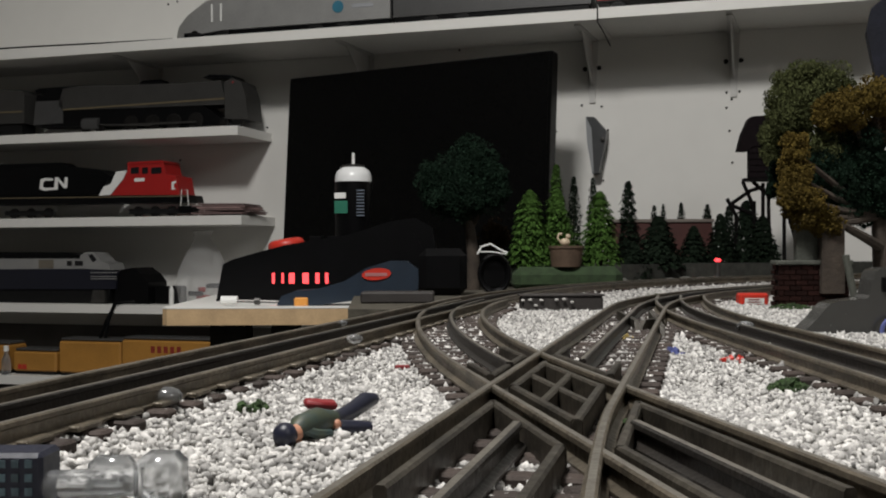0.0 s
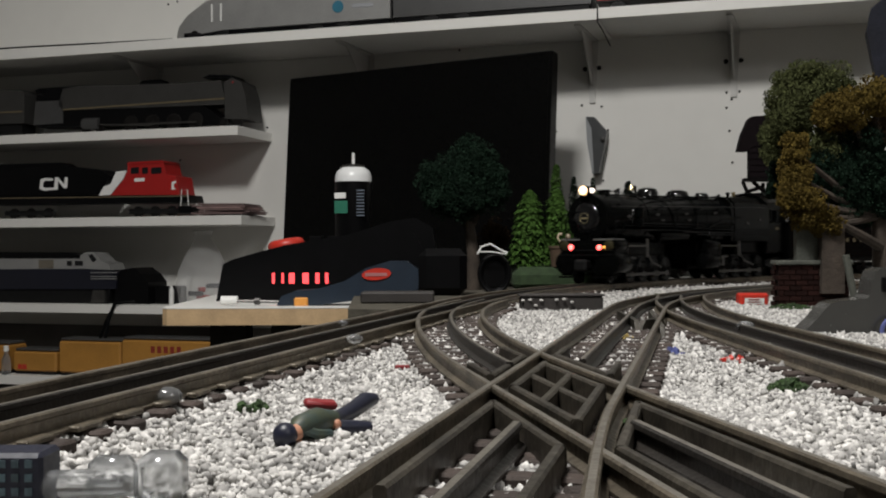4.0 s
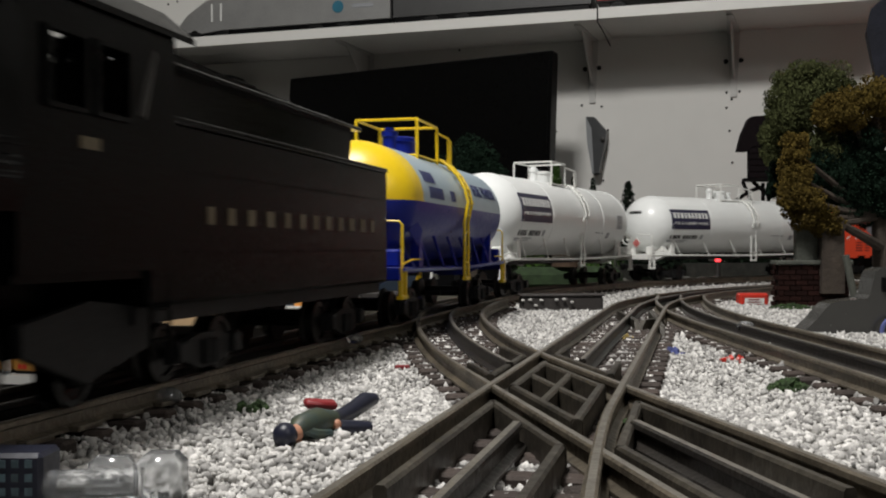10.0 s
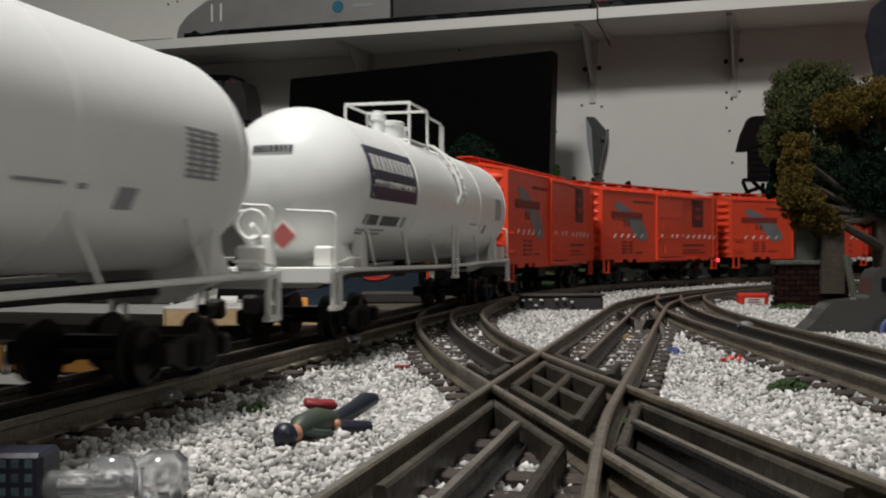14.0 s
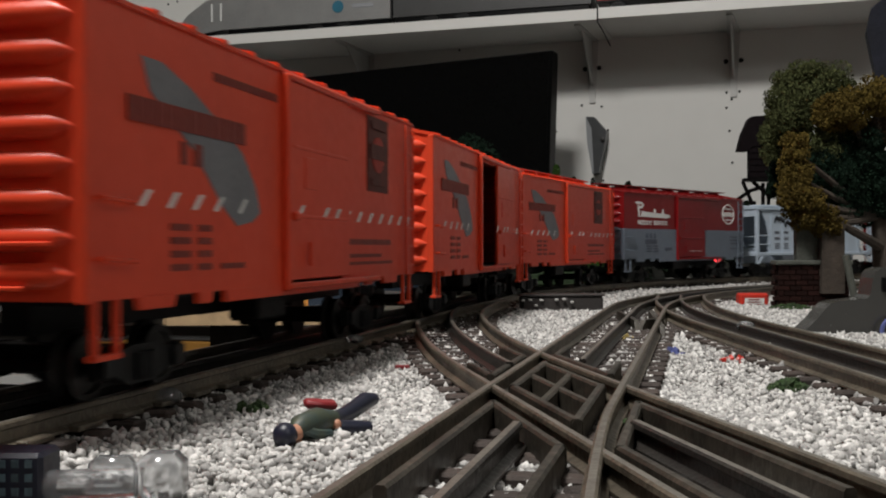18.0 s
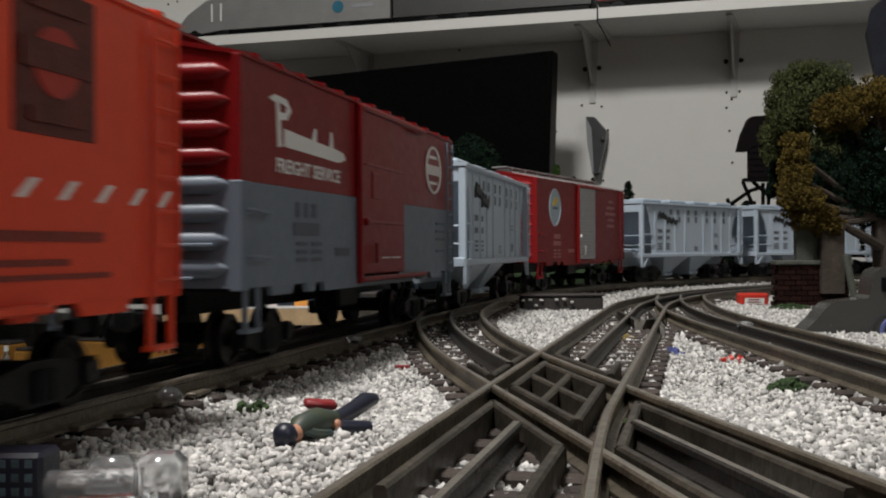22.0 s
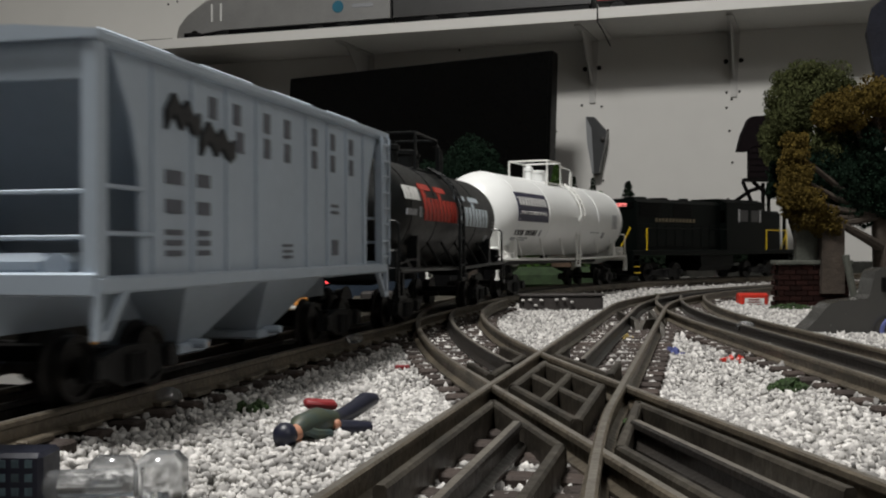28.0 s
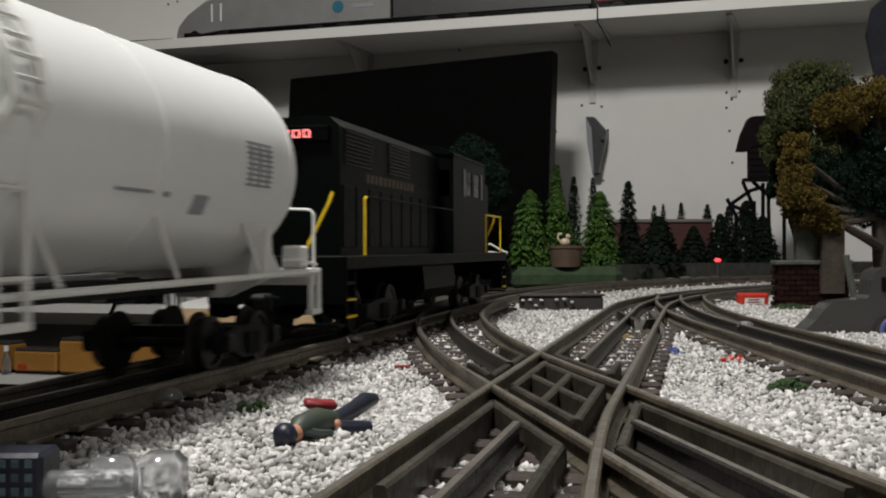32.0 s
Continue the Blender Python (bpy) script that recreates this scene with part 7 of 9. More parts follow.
for i, (px, py, y, r, n, m_, lab) in enumerate((
        (1395, 698, 0.345, 0.0058, 130, M_MOSS, "tuft of dark green ground foam on gravel"),
        (935, 770, 0.268, 0.0085, 170, M_MOSS, "patch of green ground foam between the rails"),
        (1100, 780, 0.262, 0.0070, 90, M_MOSS, "patch of green ground foam between the rails"),
        (1170, 525, 0.98, 0.020, 220, M_MOSS, "green ground foam between the far rails"),
        (1400, 556, 0.80, 0.016, 200, M_MOSS, "green ground foam around the brick base"),
        (1430, 850, 0.215, 0.0075, 90, M_MOSS, "green ground foam beside the rail"),
        (450, 740, 0.305, 0.0050, 14, M_MOSS, "faint green ground foam on gravel"),
        (930, 782, 0.262, 0.0035, 40, M_YELLOWBIT, "spilled yellow ground foam between the rails"),
        (1105, 612, 0.52, 0.0060, 40, M_YELLOWBIT, "yellow ground foam specks between rails"),
        (1190, 630, 0.46, 0.0050, 26, M_BLUEBIT, "blue ground foam specks on gravel"),
        (890, 680, 0.36, 0.0040, 40, M_YELLOWBIT, "yellow ground foam at the crossing corner"),
        (1300, 645, 0.43, 0.0050, 22, M_REDPLASTIC, "red foam specks on gravel"))):
    tuft("ground_foam", px, py, y, r, n, m_, lab, 60 + i)
for i, (px, py, y, r) in enumerate(((292, 702, 0.300, 0.0038), (627, 600, 0.452, 0.0028), (606, 572, 0.556, 0.0022), (1319, 578, 0.53, 0.0036))):
    p = spot(px, py, y)
    solid("glue_blob", blob(Shape(), (0, 0, 0), r, 14, (1.3, 1.0, 0.75)), M_CLEAR, "shiny clear glue blob beside the rail", "glue blob", "glue blobs by the rails", where=Matrix.Translation(p), smooth=True)
# clear plastic light housing, very near
hz = -0.0085
cl = thing("clear_tube", "clear plastic tube with a square head on gravel", "plastic tube")
y = 0.195
part("tube", Shape().tube([(sx(60, y), y, hz + 0.0030), (sx(250, y), y, hz + 0.0034)], 0.0026, 16), M_CLEAR, cl, smooth=True)
part("head", Shape().box(sx(238, y), sx(322, y), y - 0.003, y + 0.006, hz - 0.0008, hz + 0.0085, 0.0018), M_CLEAR, cl, smooth=True)
part("collar", Shape().box(sx(155, 0.205), sx(235, 0.205), 0.203, 0.208, hz, hz + 0.0062, 0.0014), M_CLEAR, cl, smooth=True)
kp = thing("dark_keypad", "dark blue block with rows of dim pale marks", "keypad", where=Matrix.Translation((sx(72, 0.192) - 0.0058, 0.196, -0.0105)))
part("body", Shape().box(-0.016, 0.0058, -0.004, 0.006, 0, 0.0112, 0.0008), mat("dark_blue_plastic", (0.008, 0.010, 0.026), 0.5, var=0.2, scale=80), kp)
M_PALE = mat("pale_blue_marks", (0.07, 0.11, 0.13), 0.6, var=0.3, scale=200, object_var=0.5)
for r_ in range(4):
    for c_ in range(8):
        part("key_mark", Shape().box(-0.0140 + c_ * 0.0024, -0.0127 + c_ * 0.0024, -0.0043, -0.0040, 0.0012 + r_ * 0.0025, 0.0026 + r_ * 0.0025), M_PALE, kp)

# ---- table, controller and tools beyond the track ----
TY, TZ_ = 1.12, sz(543, 1.12)
tb = thing("side_table", "white-topped chipboard side table with a raw edge", "table")
x0_, x1_ = sx(281, TY), sx(665, TY)
part("tabletop", Shape().prism([(x0_ + 0.008, TY), (x1_, TY), (x1_ + 0.02, 1.66), (x0_ - 0.02, 1.70), (x0_, TY + 0.02), (x0_ + 0.002, TY + 0.006)], "z", TZ_ - 0.0185, TZ_ - 0.0012), M_MDF, tb, "raw tan chipboard edge")
part("laminate", Shape().prism([(x0_ + 0.008, TY - 0.0004), (x1_, TY - 0.0004), (x1_ + 0.02, 1.66), (x0_ - 0.02, 1.70), (x0_ - 0.0002, TY + 0.02), (x0_ + 0.0018, TY + 0.006)], "z", TZ_ - 0.0012, TZ_), M_SHELF, tb, "white laminate top")
for lx, ly in ((x0_ + 0.06, 1.20), (x1_ - 0.03, 1.25), (x0_ + 0.06, 1.62), (x1_ - 0.03, 1.60)):
    part("leg", Shape().box(lx - 0.02, lx + 0.02, ly - 0.02, ly + 0.02, LOW, TZ_ - 0.0186), M_DARKROOM, tb)

M_GLOW = mat("glowing_red_sign", (0.9, 0.05, 0.05), 0.4, emit=(1.0, 0.085, 0.095), power=1.5)
ct = thing("controller", "black train controller with a glowing red sign", "controller")
CY = 1.26
outline = [(382, 538), (394, 468), (410, 460), (462, 445), (505, 434), (620, 415), (690, 392), (735, 386), (765, 402), (776, 470), (776, 538)]
pts = [(sx(a, CY), max(TZ_, sz(b, CY, a))) for a, b in outline]
part("body", Shape().prism(pts, "y", CY, CY + 0.17), M_BLACK, ct)
inner_pts = [(sx(a, CY - 0.004), sz(b, CY - 0.004, a)) for a, b in ((395, 528), (404, 475), (465, 455), (690, 412), (730, 410), (748, 440), (755, 528))]
part("face_plate", Shape().prism(inner_pts, "y", CY - 0.004, CY), M_BLACK, ct)
for a, b in ((481, 486), (498, 502), (511, 521), (535, 546), (558, 565), (575, 581)):
    gw = Shape().box(sx(a, CY - 0.005), sx(b, CY - 0.005), CY - 0.0056, CY - 0.0042, sz(502, CY, a), sz(483, CY, a), 0.0012)
    part("glowing_block", gw, M_GLOW, ct, "glowing red sign block")
kn = spot(508, 438, CY + 0.05)
part("knob", Shape().lathe([(0.022, 0.0), (0.0225, 0.006), (0.021, 0.0095), (0.017, 0.012), (0.001, 0.013)], 28, Matrix.Translation((kn.x, CY + 0.05, kn.z - 0.002)) @ Euler((0, radians(-9), 0)).to_matrix().to_4x4()), M_REDPLASTIC, ct, "bright red round knob", smooth=True)
for px in (560, 592):
    q = spot(px, 421, CY + 0.05)
    part("button", Shape().box(q.x - 0.008, q.x + 0.008, CY + 0.04, CY + 0.06, q.z - 0.006, q.z + 0.002, 0.001), M_BLACK, ct)

can = thing("spray_can", "black spray can with a white domed cap", "spray can", where=Matrix.Translation((sx(626, 1.46), 1.46, 0)))
zc0, zc1 = TZ_, sz(322, 1.46)
part("can_body", Shape().lathe([(0.0235, zc0), (0.0250, zc0 + 0.003), (0.0250, zc1)], 36), M_BLACK, can, smooth=True)
dz_ = sz(296, 1.46) - zc1
part("cap", Shape().lathe([(0.0252, zc1), (0.0250, zc1 + dz_ * 0.35), (0.0225, zc1 + dz_ * 0.72), (0.0170, zc1 + dz_ * 0.95), (0.0150, zc1 + dz_)], 36), mat("white_cap_plastic", (0.75, 0.76, 0.76), 0.3, var=0.03), can, "glossy white domed cap", smooth=True)
part("rim", Shape().lathe([(0.0152, zc1 + dz_), (0.0155, zc1 + dz_ + 0.003), (0.0060, zc1 + dz_ + 0.0045), (0.0015, zc1 + dz_ + 0.005)], 28), M_STEEL, can, smooth=True)
part("nozzle", Shape().lathe([(0.0022, zc1 + dz_ + 0.004), (0.0020, sz(270, 1.46))], 10), M_WINK, can)
lb = Shape()
for k in range(9):
    z = sz(338, 1.46) - k * 0.0042
    lb.box(0.006, 0.0165, -0.0259, -0.0225, z - 0.0008, z + 0.0006)
part("label_bars", lb, M_GREY, can)
part("green_patch", Shape().box(-0.0235, -0.0060, -0.0248, -0.0080, sz(378, 1.46), sz(356, 1.46)), mat("green_label", (0.02, 0.16, 0.10), 0.4, var=0.1), can, "green label patch")
part("white_patch", Shape().box(-0.0235, -0.0085, -0.0243, -0.0080, sz(352, 1.46), sz(342, 1.46)), M_WINK, can)

tool = thing("glue_gun", "dark blue hand tool with a red oval label", "hand tool")
GY = 1.16
outl = [(492, 540), (500, 524), (525, 514), (560, 512), (610, 498), (650, 474), (690, 462), (720, 462), (742, 478), (740, 512), (715, 522), (640, 530), (560, 545)]
part("body", Shape().prism([(sx(a, GY), max(TZ_ + 0.0002, sz(b, GY, a))) for a, b in outl], "y", GY - 0.012, GY + 0.014), mat("dark_blue_tool_plastic", (0.012, 0.022, 0.038), 0.45, var=0.15, scale=60), tool, smooth=True)
el = [(sx(666 + 26 * math.cos(a * math.pi / 10), GY - 0.013), sz(485 - 10.5 * math.sin(a * math.pi / 10) - 2.0 * math.cos(a * math.pi / 10), GY - 0.013)) for a in range(20)]
part("oval_label", Shape().prism(el, "y", GY - 0.0135, GY - 0.012), M_REDPLASTIC, tool, "red oval label")
part("label_bar", Shape().box(sx(646, GY - 0.014), sx(685, GY - 0.014), GY - 0.0140, GY - 0.0135, sz(488, GY), sz(482, GY)), M_PINK, tool)
part("tip_ring", Shape().box(sx(522, GY), sx(548, GY), GY - 0.0135, GY - 0.004, sz(543, GY), sz(524, GY), 0.002), mat("orange_plastic", (0.70, 0.30, 0.06), 0.45, var=0.1), tool, "orange plastic tip")
sd = thing("screwdriver", "screwdriver with a pale end cap on the table", "screwdriver")
part("handle", Shape().tube([(sx(391, 1.15), 1.15, sz(530, 1.15)), (sx(420, 1.15), 1.15, sz(530, 1.15))], 0.0045, 12), M_WINK, sd)
part("shaft", Shape().tube([(sx(420, 1.15), 1.15, sz(531, 1.15)), (sx(492, 1.15), 1.15, sz(533, 1.15))], 0.0016, 8).tube([(sx(450, 1.15), 1.15, sz(532, 1.15)), (sx(460, 1.15), 1.15, sz(532, 1.15))], 0.0038, 10), M_STEEL, sd)
solid("black_case", Shape().box(sx(637, 0.985), sx(768, 0.985), 0.985, 1.02, -0.0128, sz(517, 0.985), 0.0015), M_BOX, "low dark brown plastic case behind the track", "box")
# dark lumpy transformer and coil behind the track
tr_ = thing("transformer", "black round-cornered power transformer behind the track", "transformer")
c = spot(790, 470, 1.16)
part("case", Shape().box(c.x - 0.030, c.x + 0.022, 1.14, 1.20, -0.0128, sz(440, 1.16), 0.008), M_BLACK, tr_)
co_ = thing("cable_coil", "coil of black cable with a white wire end", "cable")
cc = spot(875, 480, 1.12)
for k in range(5):
    part("loop", Shape().tube([(cc.x + (0.0155 - 0.001 * k) * math.cos(a * math.pi / 12), 1.12 + k * 0.002, cc.z - 0.003 + (0.0195 - 0.001 * k) * math.sin(a * math.pi / 12)) for a in range(24)], 0.0024, 8, closed=True), M_BLACK, co_, smooth=True)
part("core", Shape().lathe([(0.014, 0), (0.014, 0.012)], 20, Matrix.Translation((cc.x, 1.135, cc.z - 0.003)) @ Euler((radians(90), 0, 0)).to_matrix().to_4x4()), M_BLACK, co_)
part("white_wire", Shape().tube([spot(845, 450, 1.11), spot(852, 437, 1.11), spot(868, 432, 1.11), spot(885, 442, 1.11), spot(898, 448, 1.11)], 0.0010, 8).tube([spot(848, 446, 1.11), spot(870, 446, 1.11), spot(896, 450, 1.11)], 0.0007, 6), M_WINK, co_, "white wire end", smooth=True)


# ---- trees ----
M_PINE = mat("bright_pine_needles", (0.055, 0.115, 0.022), 0.85, var=0.3, scale=120, island=0.35, spec=0.12)
M_DARKPINE = mat("dark_pine_needles", (0.010, 0.018, 0.010), 0.9, var=0.3, scale=120, island=0.4, spec=0.12)
M_LEAF = mat("dark_green_foliage", (0.011, 0.026, 0.015), 0.95, var=0.4, scale=90, island=0.45, bump=0.6, bump_scale=700, spec=0.12)
M_OLIVE = mat("olive_green_foliage", (0.082, 0.092, 0.036), 0.95, var=0.35, scale=90, island=0.45, bump=0.6, bump_scale=700, spec=0.12)
M_OCHRE = mat("ochre_foliage", (0.125, 0.088, 0.020), 0.95, var=0.35, scale=90, island=0.45, bump=0.6, bump_scale=700, spec=0.12)
M_BRUSH = mat("brown_bush", (0.055, 0.035, 0.018), 0.95, var=0.3, scale=100, island=0.4, spec=0.12)
M_BARK = mat("grey_brown_bark", (0.060, 0.045, 0.034), 0.9, var=0.3, scale=80, bump=0.7, bump_scale=300)
M_POST = mat("weathered_grey_post", (0.085, 0.090, 0.075), 0.85, var=0.25, scale=60, bump=0.4, bump_scale=300)
M_BRICK = mat("dark_red_brick", (0.020, 0.0075, 0.006), 0.85, var=0.25, scale=120, object_var=0.35, bump=0.4, bump_scale=600, spec=0.12)
M_MORTAR = mat("dark_mortar", (0.028, 0.018, 0.014), 0.9, var=0.2, scale=120)


def pine(px, top, base, hw, y, needles, label, seed, tiers=15, blades=20, ground=None, wide=1.0):
    rnd = random.Random(seed)
    b = spot(px, base, y)
    z0 = b.z if ground is None else ground
    z1 = spot(px, top, y).z
    r = 1.25 * hw * y / 1900.0
    tiers, blades = tiers + 5, int(blades * 1.7)
    t = thing("pine_tree", label, "tree", "model pine trees", where=Matrix.Translation((b.x, y, z0)))
    h = z1 - z0
    part("trunk", Shape().tube([(0, 0, 0), (0, 0, h * 0.5), (0, 0, h * 0.90)], [r * 0.13, r * 0.08, r * 0.02], 8), M_BARK, t)
    sh = Shape()
    count = tiers * blades * 5
    lobes = [rnd.uniform(0, 6.28) for _ in range(4)]
    for i in range(count):
        u = rnd.random() ** 1.25                                  # more needles low down
        a = rnd.uniform(0, 6.283)
        tier = 0.84 + 0.16 * math.cos(u * tiers * 3.1 + lobes[0])  # boughs in uneven storeys
        side_ = 1.0 + 0.16 * math.sin(2 * a + lobes[1] + 5 * u) + 0.10 * math.sin(3 * a + lobes[2] - 9 * u)
        rr = (r * 1.05 * (1.0 - u) ** 0.68 + r * 0.07) * tier * side_
        f = rnd.uniform(0.25, 1.0) ** 0.6
        ca, sa = math.cos(a), math.sin(a)
        zc = h * (0.12 + 0.86 * u) - rr * 0.35 * f * f
        ln, w = r * rnd.uniform(0.16, 0.34) * (1 - 0.45 * u), max(0.0004, r * rnd.uniform(0.030, 0.066)) * wide
        px_, py_ = ca * rr * f, sa * rr * f
        dz = -ln * rnd.uniform(0.25, 0.95)
        ta = a + rnd.uniform(-0.7, 0.7)
        qx, qy = px_ + math.cos(ta) * ln * 0.8, py_ + math.sin(ta) * ln * 0.8
        nx, ny = -math.sin(ta) * w, math.cos(ta) * w
        mx, my = (px_ + qx) / 2, (py_ + qy) / 2
        sh.add([(px_, py_, zc), (mx + nx, my + ny, zc + dz * 0.45), (qx, qy, zc + dz), (mx - nx, my - ny, zc + dz * 0.45)], [(0, 1, 2, 3)])
    part("crown", sh, needles, t)
    return t


EMB = sz(467, 1.60)
MAT_Z = sz(473, 1.25)
solid("grass_mat", Shape().box(sx(906, 1.24), sx(1099, 1.24), 1.22, 1.32, -0.0128, MAT_Z, 0.009), M_GREENMAT, "raised green grass mat behind the curve", "grass mat")
for i, (px, top, hw) in enumerate(((938, 333, 37), (986, 330, 33), (1062, 335, 33))):
    pine(px, top, 470, hw, 1.27 + 0.01 * i, M_PINE, "bright green model pine tree on a grass mat", 100 + i, 16, 26, MAT_Z)
solid("embankment", Shape().prism([(sx(840, 1.42), 1.42), (sx(1100, 1.42), 1.42), (sx(1215, 1.50), 1.50), (sx(1500, 1.55), 1.55), (sx(1500, 1.55) + 0.2, 1.60), (0.30, 1.80), (-0.05, 1.90)], "z", -0.0128, EMB), mat("dark_rock_scenery", (0.042, 0.043, 0.036), 0.95, var=0.35, scale=90, bump=1.0, bump_scale=250), "low grey rocky embankment along the wall", "embankment", kind="structure")
rnd = random.Random(77)
for i in range(26):
    px = rnd.uniform(1095, 1400)
    y = rnd.uniform(1.40, 1.49) if px < 1200 else rnd.uniform(1.44, 1.50)
    s = rnd.uniform(0.004, 0.010)
    solid("rock", blob(Shape(), (0, 0, 0), s, 7, (1.5, 1.0, 0.8)), mat("grey_rock", (0.17, 0.165, 0.15), 0.95, var=0.35, scale=200, bump=0.9) if i == 0 else bpy.data.materials["grey_rock"], "rounded grey model rock beside the track", "rock", "rocks along the curve", where=Matrix.Translation((sx(px, y), y, -0.0128 + s * 0.4)) @ Matrix.Rotation(rnd.random() * 3, 4, "Z"))
for i, (px, top, hw, y) in enumerate(((985, 287, 22, 1.55), (1016, 309, 15, 1.62), (1050, 311, 14, 1.66), (1112, 317, 20, 1.70), (1158, 361, 12, 1.76), (1174, 359, 9, 1.76), (1206, 356, 11, 1.76), (1252, 359, 14, 1.72), (1290, 362, 16, 1.66), (1166, 380, 34, 1.50), (1228, 398, 24, 1.56), (1275, 376, 22, 1.56), (1322, 352, 28, 1.58), (1120, 425, 28, 1.46), (1350, 380, 26, 1.56))):
    pine(px, top, 470, hw, y, M_DARKPINE if i else M_PINE, "dark green model pine tree on the embankment", 130 + i, 13, 16, EMB if y > 1.47 else -0.0128, 1.9)
# brown girder car behind the trees
br_ = thing("brown_wagon", "long dark red-brown wagon with a pale top edge", "train car")
wy = 1.70
part("body", Shape().box(sx(1086, wy), sx(1262, wy), wy, wy + 0.05, EMB, sz(396, wy), 0.002), mat("red_brown_paint", (0.075, 0.022, 0.018), 0.6, var=0.2, scale=40), br_)
part("top_edge", Shape().box(sx(1084, wy), sx(1264, wy), wy - 0.003, wy + 0.053, sz(396, wy), sz(390, wy), 0.001), mat("dull_tan_trim", (0.20, 0.17, 0.15), 0.7, var=0.2), br_)
sl = thing("signal_lamp", "small glowing red ground signal lamp", "signal lamp", where=Matrix.Translation((sx(1270, 1.475), 1.475, 0)))
part("base", Shape().lathe([(0.006, -0.0128), (0.004, 0.0), (0.003, sz(466, 1.475))], 12), M_BOX, sl)
part("lens", blob(Shape(), (0, 0, sz(463, 1.475)), 0.0036, 12, (1.3, 1.0, 0.8)), mat("glowing_signal", (1, 0.1, 0.08), 0.4, emit=(1.0, 0.045, 0.06), power=2.2), sl, "glowing red lens", smooth=True)
# planter with a pale figurine
pt_ = thing("planter", "round brown wooden planter tub on the mat", "planter", where=Matrix.Translation((sx(1002, 1.235), 1.235, MAT_Z)))
ph = sz(436, 1.235) - MAT_Z
part("tub", Shape().lathe([(0.017, 0), (0.0185, ph * 0.5), (0.0195, ph * 0.86), (0.0175, ph * 0.86), (0.016, ph * 0.7)], 22), mat("brown_tub_wood", (0.11, 0.07, 0.045), 0.8, var=0.25, scale=80), pt_, smooth=True)
part("rim", Shape().lathe([(0.0180, ph * 0.86), (0.0205, ph * 0.87), (0.0205, ph), (0.0180, ph)], 22), bpy.data.materials["brown_tub_wood"], pt_)
fg = Shape()
o = Vector((sx(1000, 1.235), 1.235, MAT_Z + ph))
blob(fg, o + Vector((0, 0, 0.004)), 0.0055, 12, (1.1, 0.9, 0.85))
blob(fg, o + Vector((0.0035, 0, 0.0105)), 0.0030, 10)
fg.tube([o + Vector((-0.005, 0, 0.004)), o + Vector((-0.0085, 0, 0.009)), o + Vector((-0.007, 0, 0.0135)), o + Vector((-0.0035, 0, 0.0135))], 0.0013, 8)
solid("cat_figurine", fg, mat("cream_glaze", (0.62, 0.50, 0.36), 0.4, var=0.2, scale=150), "small cream glazed animal figurine on the planter", "figurine", smooth=True)


def clump_tree(name, label, blobs, trunk, where_y, seed):
    """A model tree: a tapered trunk with limbs and a crown of many small clumps; blobs are (px, py, rx, ry, depth, material, count)."""
    rnd = random.Random(seed)
    t = thing(name, label, "tree", "model trees")
    pts, radii = trunk
    part("trunk", Shape().tube(pts, radii, 10), M_BARK, t, smooth=True)
    top = Vector(pts[-1])
    groups = {}
    for px, py, rx, ry, dy, material, count in blobs:
        c = spot(px, py, where_y + dy)
        ax, az = rx * where_y / 1900.0, ry * where_y / 1900.0
        part("limb", Shape().tube([Vector(pts[-2]), (Vector(pts[-2]) + c) / 2 + Vector((0, 0, -az * 0.2)), c], [radii[-1] * 0.9, radii[-1] * 0.6, radii[-1] * 0.25], 7), M_BARK, t)
        sh = groups.setdefault(material.name, (material, Shape()))[1]
        lumps = []
        for _ in range(38):
            u, v = rnd.uniform(-1, 1), rnd.uniform(0, 6.283)
            q = math.sqrt(1 - u * u)
            k = rnd.uniform(0.40, 0.84)
            lumps.append((c + Vector((ax * q * math.cos(v) * k, ax * 0.8 * q * math.sin(v) * k, az * u * k)), min(ax, az) * rnd.uniform(0.28, 0.52)))
        for _ in range(int(count * 6.4)):
            o, rad = rnd.choice(lumps)
            u, v = rnd.uniform(-1, 1), rnd.uniform(0, 6.283)
            q = math.sqrt(1 - u * u)
            k = rad * rnd.uniform(0.70, 1.12)
            p = o + Vector((q * math.cos(v) * k, q * math.sin(v) * k, u * k))
            s = rnd.uniform(0.45, 1.25) * 0.00125 * where_y
            m = Euler((rnd.random() * 6, rnd.random() * 6, rnd.random() * 6)).to_matrix()
            j = [rnd.uniform(0.5, 1.3) * s for _ in range(4)]
            sh.add([p + m @ Vector(e) for e in ((j[0], 0, s * 0.3), (0, j[1], -s * 0.3), (-j[2], 0, s * 0.3), (0, -j[3], -s * 0.3))], [(0, 1, 2), (0, 2, 3)])
    for material, sh in groups.values():
        part("crown", sh, material, t)
    return t


